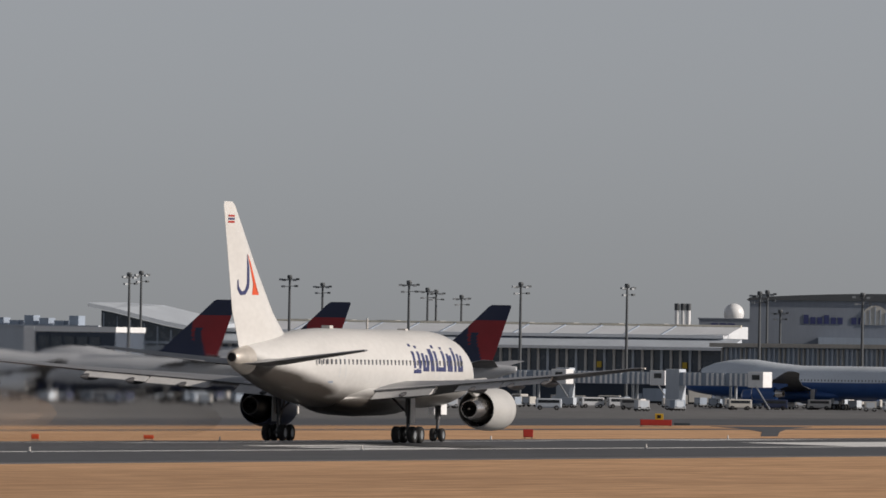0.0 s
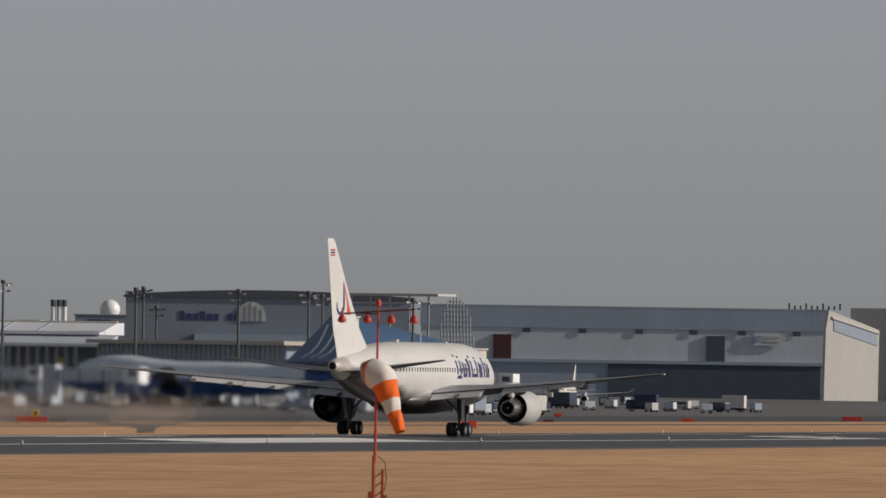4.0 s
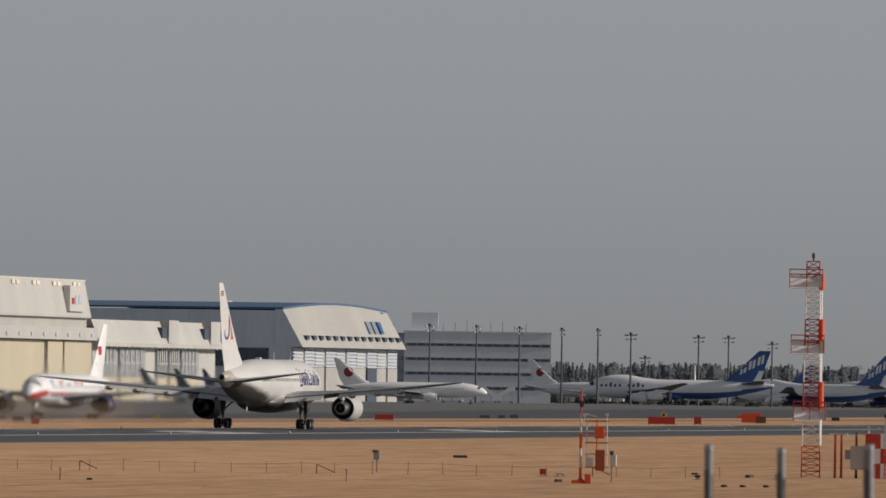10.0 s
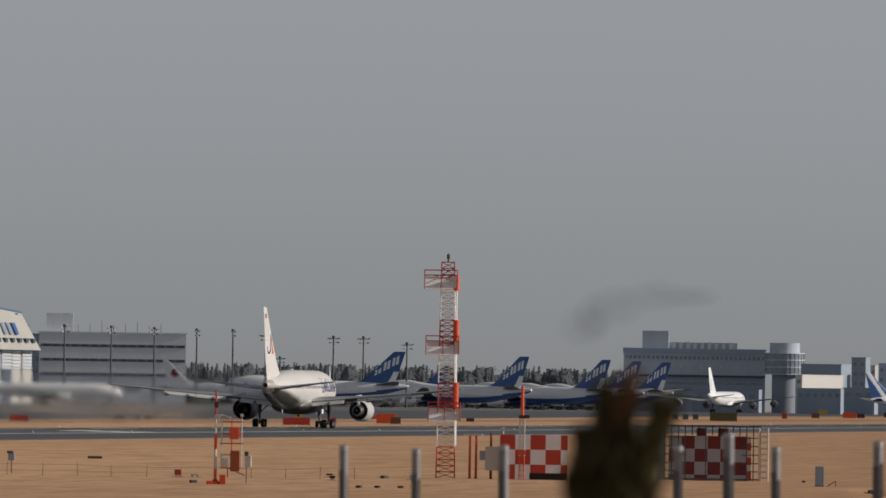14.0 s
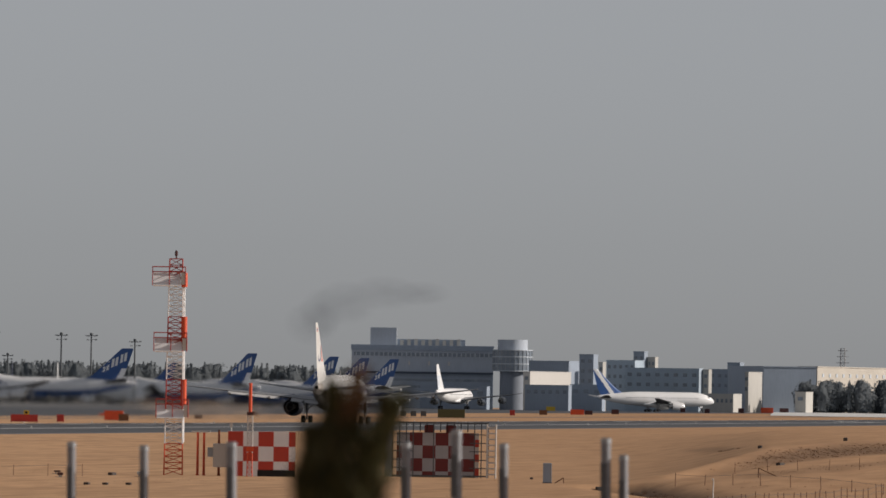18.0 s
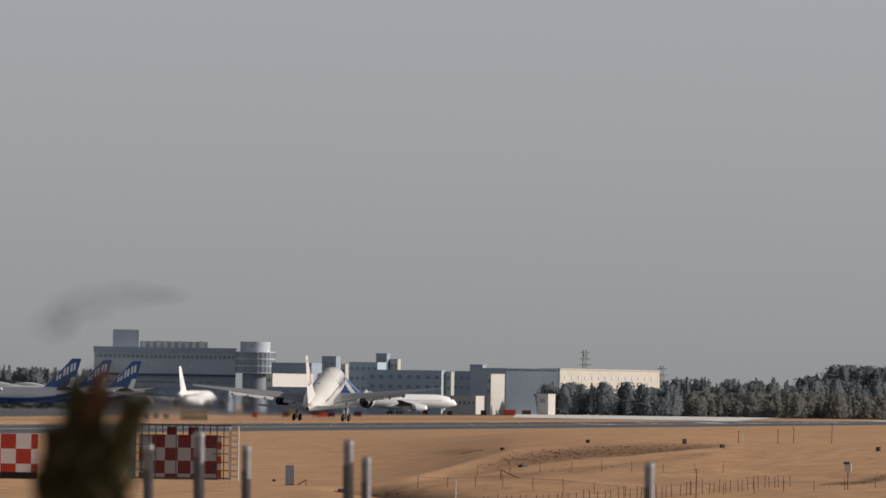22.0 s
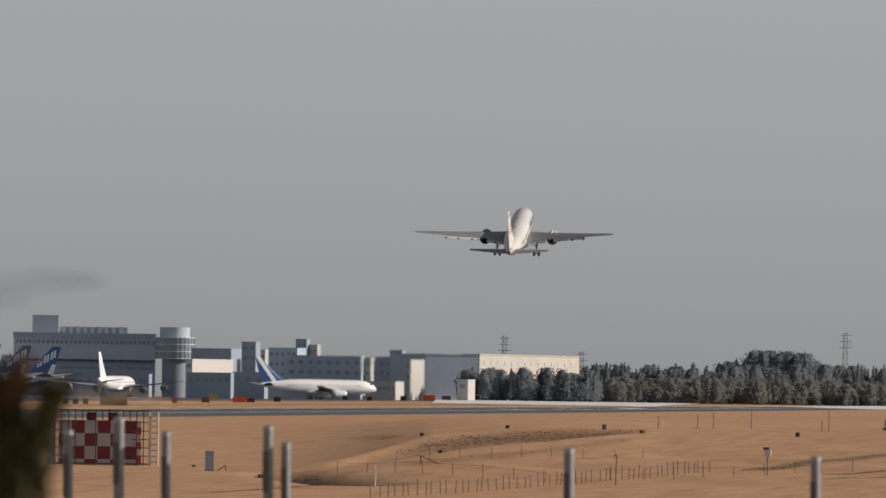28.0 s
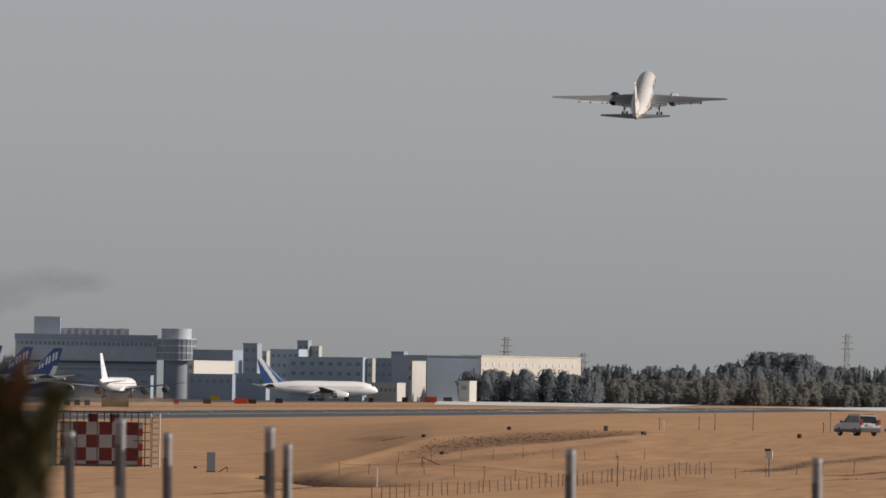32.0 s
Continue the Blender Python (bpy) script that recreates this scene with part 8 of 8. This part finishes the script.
def exhaust_trail():
    """Hot exhaust behind the engines, travelling with the jet."""
    air = hot_air()
    t = thing("exhaust_trail", pose(RWY, 722, 0), "shimmering clear hot exhaust air behind the jet", "exhaust", kind="stuff")
    for side in (-1, 1):
        bm = bmesh.new()
        rings = []
        for k in range(46):
            back = 4.2 + 440 * (k / 45) ** 1.5
            fade = min(1.0, (k + 0.2) / 3, (45.2 - k) / 8)
            r = (1.1 + 2.6 * min(1, back / 45) + 0.004 * back) * fade
            zc = max(2.35, r * 0.92 + 0.2)
            rings.append([Vector((side * 7.9 + r * 1.3 * math.cos(q), -back, zc + r * math.sin(q))) for q in [2 * math.pi * i / 24 for i in range(24)]])
        loft(bm, rings)
        o = part("hot_plume", bm, air, t, "shimmering hot air", True)
        o.visible_shadow = False
    return t


def dust_trail():
    """Thin dust stirred up on the runway behind the engines; it stays low when the jet lifts off."""
    dust = soft_puff("thin_dust", (0.62, 0.44, 0.30), 0.32)
    t = thing("dust_trail", pose(RWY, 722, 0), "thin brown dust stirred up over the runway", "dust", kind="stuff")
    for back, rx, rz in ((26, 4.0, 1.8), (62, 5.0, 2.2), (112, 6.0, 2.4)):
        bm = bmesh.new()
        bmesh.ops.create_uvsphere(bm, u_segments=20, v_segments=10, radius=1.0)
        for v in bm.verts:
            v.co = Vector((v.co.x * rx, v.co.y * (22 + 0.1 * back), v.co.z * rz))
        o = part("dust_puff", bm, dust, t, "thin brown dust", True, (-9.0, -back, rz * 0.8))
        o.visible_shadow = False
    return t


DUST = dust_trail()
TRAIL = exhaust_trail()


# ------------------------------------------------------------------ title and tail marks of the departing jet
def jet_marks():
    s = TWIN
    for side in (1, -1):
        # navy title in plain upright blocks, and the swoosh on the fin
        y = 7.25
        for w, z0, z1 in ((0.75, 4.72, 6.72), (0.6, 4.86, 6.1), (0.35, 4.86, 6.4), (1.0, 4.86, 6.66), (0.5, 4.86, 6.1), (0.25, 4.86, 6.5), (0.6, 4.86, 6.1)):
            a, b, c = y, y + w * 2.1, 0.5
            bars = [(a, b, z0, z1)] if w < 0.4 else [(a, a + c, z0, z1), (b - c, b, z0, z1 - 0.12), (a + c + 0.02, b - c - 0.02, z0, z0 + 0.3)]
            for p, q, zl, zh in bars:
                side_shape(JET, [(p, zl), (q, zl), (q, zh), (p, zh)], M_NAVY, s, "title_bar", 6, "navy title bar", side)
            y = b + 0.36
        fin_shape(JET, [(-20.1 + 0.85 * (y + 20.1) + 0.1, z) for y, z in [(-19.35, 9.75), (-17.95, 9.75), (-18.0, 9.95), (-18.4, 10.0), (-18.95, 11.0), (-19.6, 11.9), (-20.25, 12.45), (-19.75, 11.6), (-19.3, 10.8), (-18.95, 10.0), (-19.3, 9.9)]], M_ORANGE, "tail_mark", side, s, "orange-red tail stroke")
        fin_shape(JET, [(-20.1 + 0.85 * (y + 20.1) + 0.1, z) for y, z in [(-20.0, 10.2), (-19.9, 10.6), (-19.95, 11.6), (-20.4, 12.5), (-20.35, 11.4), (-20.4, 10.5), (-20.75, 10.05), (-21.3, 9.95), (-21.85, 10.3), (-21.95, 10.75), (-22.15, 10.7), (-22.1, 10.1), (-21.5, 9.7), (-20.6, 9.75)]], M_NAVY, "tail_mark", side, s, "navy tail stroke")
        for k, mtl in enumerate((M_REDP, M_NAVY, M_REDP)):
            fin_shape(JET, [(-23.5, 14.45 + 0.2 * k), (-22.5, 14.45 + 0.2 * k), (-22.5, 14.58 + 0.2 * k), (-23.5, 14.58 + 0.2 * k)], mtl, "flag_stripe", side, s)
        for y0 in (-7.6, 11.6):
            side_shape(JET, [(y0, 4.35), (y0 + 0.06, 4.35), (y0 + 0.06, 6.2), (y0, 6.2)], M_GREY, s, "door_seam", 5, "", side)
            side_shape(JET, [(y0 + 1.05, 4.35), (y0 + 1.11, 4.35), (y0 + 1.11, 6.2), (y0 + 1.05, 6.2)], M_GREY, s, "door_seam", 5, "", side)
        side_shape(JET, [(-9.2, 4.0), (-8.4, 4.0), (-8.4, 4.12), (-9.2, 4.12)], M_SLATE, s, "outflow_valve", 5, "", side)
    # bare metal tail cone, antennas and beacon
    bm = bmesh.new()
    prof = body_profile(s)
    rings = []
    for u, w, hh, zc in prof[-4:]:
        yy = s["nose"] - u * s["length"]
        rings.append([Vector((1.02 * w * math.cos(a), yy - 0.02, zc + 1.02 * hh * math.sin(a))) for a in [2 * math.pi * i / 28 for i in range(28)]])
    loft(bm, rings)
    part("tail_cone", bm, M_TAILCONE, JET, "bare metal tail cone", True)
    bm = bmesh.new()
    turned(bm, [(-22.26, 0.2), (-22.29, 0.24), (-22.22, 0.3)], 16, "y", (0, 0, prof[-1][3]), cap=(True, False))
    part("exhaust", bm, M_BLACK, JET)
    for y, z, w, hh in ((-3.5, s["zc"] + s["rh"] - 0.02, 0.7, 0.2), (4.6, s["zc"] + s["rh"] - 0.02, 0.12, 0.75), (12.0, s["zc"] + s["rh"] - 0.05, 0.5, 0.14)):
        part("antenna", bbox(-0.06 if hh > 0.5 else -0.3, y - w / 2, z, 0.06 if hh > 0.5 else 0.3, y + w / 2, z + hh, 0.02), M_LATW, JET)
    part("drain_mast", bbox(-0.04, -9.3, 1.9, 0.04, -9.0, 2.5), M_LATW, JET)


M_TAILCONE = mat("worn_metal", (0.52, 0.48, 0.43), 0.4, 0.35, 0.15, 0.8)
jet_marks()


# ------------------------------------------------------------------ motions
def motions():
    rows = []
    for t, s, z, rx, ry, rz, off in (
            (0, 723.2, 0, 0, 0, -0.3, 0), (1, 764.9, 0, 0, 0, 0.1, 0), (2, 807.1, 0, 0, 0, 0.7, 0), (3, 850, 0, 0, 0, 0.5, 0), (3.5, 872, 0, 0, 0, 0.45, 0), (5.5, 970, 0, 0, 0, 0.3, 0), (6, 996, 0, 0, 0, 0.25, 0),
            (7, 1049, 0, 0, 0, -0.1, 0), (8, 1105, 0, 0, 0, -0.4, 0), (9, 1164, 0, 0, 0, -0.45, 0), (10, 1224.5, 0, 0, 0, -0.5, 0), (11, 1287, 0, 0, 0, -0.55, 0), (12, 1352, 0, 0, 0, -0.6, 0), (13, 1418.5, 0, 0, 0, -0.5, 0),
            (13.5, 1452.5, 0, 0, 0, -0.45, 0), (15.5, 1596.5, 0, 0, 0, -0.2, 0), (16, 1634, 0, 0, 0, -0.15, 0), (17, 1710.5, 0, 0, 0, 0, 0), (18, 1789, 0, 0, 0, 0, 0), (19, 1869.5, 0, 0, 0, 0, 0),
            (20, 1951, 0, 0.6, 0, 0, 0), (20.5, 1992, 0, 1.6, 0, 0, 0), (21, 2033.5, 0, 3.6, 0, 0, 0), (21.5, 2076, 0.1, 6.2, 0, 0, 0), (22, 2120, 0.6, 8.6, 0, 0, 0), (22.5, 2165, 1.8, 9.6, 0, 0.3, 0), (23, 2208, 3.9, 10.2, -0.4, 0.6, 0.2),
            (24.5, 2346, 10.1, 11.7, -0.8, 0.6, 0.7), (25, 2391, 12.8, 12.0, -0.8, 0.6, 1.0), (28, 2667, 36.2, 13.3, 0, 0.6, 0.6), (30, 2844, 55.0, 14.8, 0.3, 0.6, 0.3), (32, 3022, 78.5, 16.6, 0, 0.4, 0)):
        rows.append((t, pose(RWY + off, s, z, rx, ry, rz)))
    walk(JET, rows)
    # the exhaust lies along the runway, then follows the climb
    trail = [(t, pose(RWY, m.translation.y, max(0.0, m.translation.z - 1.0), 0 if t < 22 else min(5.6, 0.9 * (t - 21.5)), 0, 0)) for t, m in rows]
    walk(TRAIL, trail)
    # the dust runs along behind it and settles where the jet leaves the ground
    walk(DUST, [(t, pose(RWY, m.translation.y, 0)) for t, m in rows if t <= 20] + [(t, pose(RWY, y, 0)) for t, y in ((21, 2012), (22, 2048), (24, 2075), (28, 2090), (32, 2095))])
    # the wings take the load and bend upwards as the aircraft lifts off
    for side in (-1, 1):
        w = JP["wing%d" % side]
        at = w.location.copy()
        walk(w, [(t, pose(at.x, at.y, at.z, 0, -side * a, 0)) for t, a in ((0, 0), (13, 0.4), (19, 1.6), (20, 2.6), (21, 4.4), (22, 6.2), (23, 5.4), (25, 5.0), (32, 5.0))])
    # taxiing wide-body on the parallel taxiway
    walk(TAXI, [(t, pose(-423.8, 1949.5 - 5.0 * t, gz(-423.8, 1949.5 - 5.0 * t) + 0.03, 0, 0, -182)) for t in (0, 4, 8, 12, 16, 24, 32)])
    # the wind sock swings gently
    at = SOCK.location.copy()
    walk(SOCK, [(t, pose(at.x, at.y, at.z, 0, -a, yaw)) for t, a, yaw in ((0, 18, -62), (1, 23, -60), (2, 15, -62), (3, 18, -58), (3.5, 22, -50), (5.5, 30, -4), (6, 27, 0), (6.5, 26, 0), (8, 20, -10), (14, 16, -20), (22, 22, -10), (32, 18, -15))])
    # the car crosses the raised field
    def spot(t):
        x, y = -53.8 + 6.4 * (32 - t), 848.3 - 11.6 * (32 - t)
        return x, y, gz(x, y)
    walk(CAR, [(t, pose(*spot(t), 0, 0, 29)) for t in (0, 4, 8, 12, 16, 20, 24, 28, 30, 31, 32)])


motions()
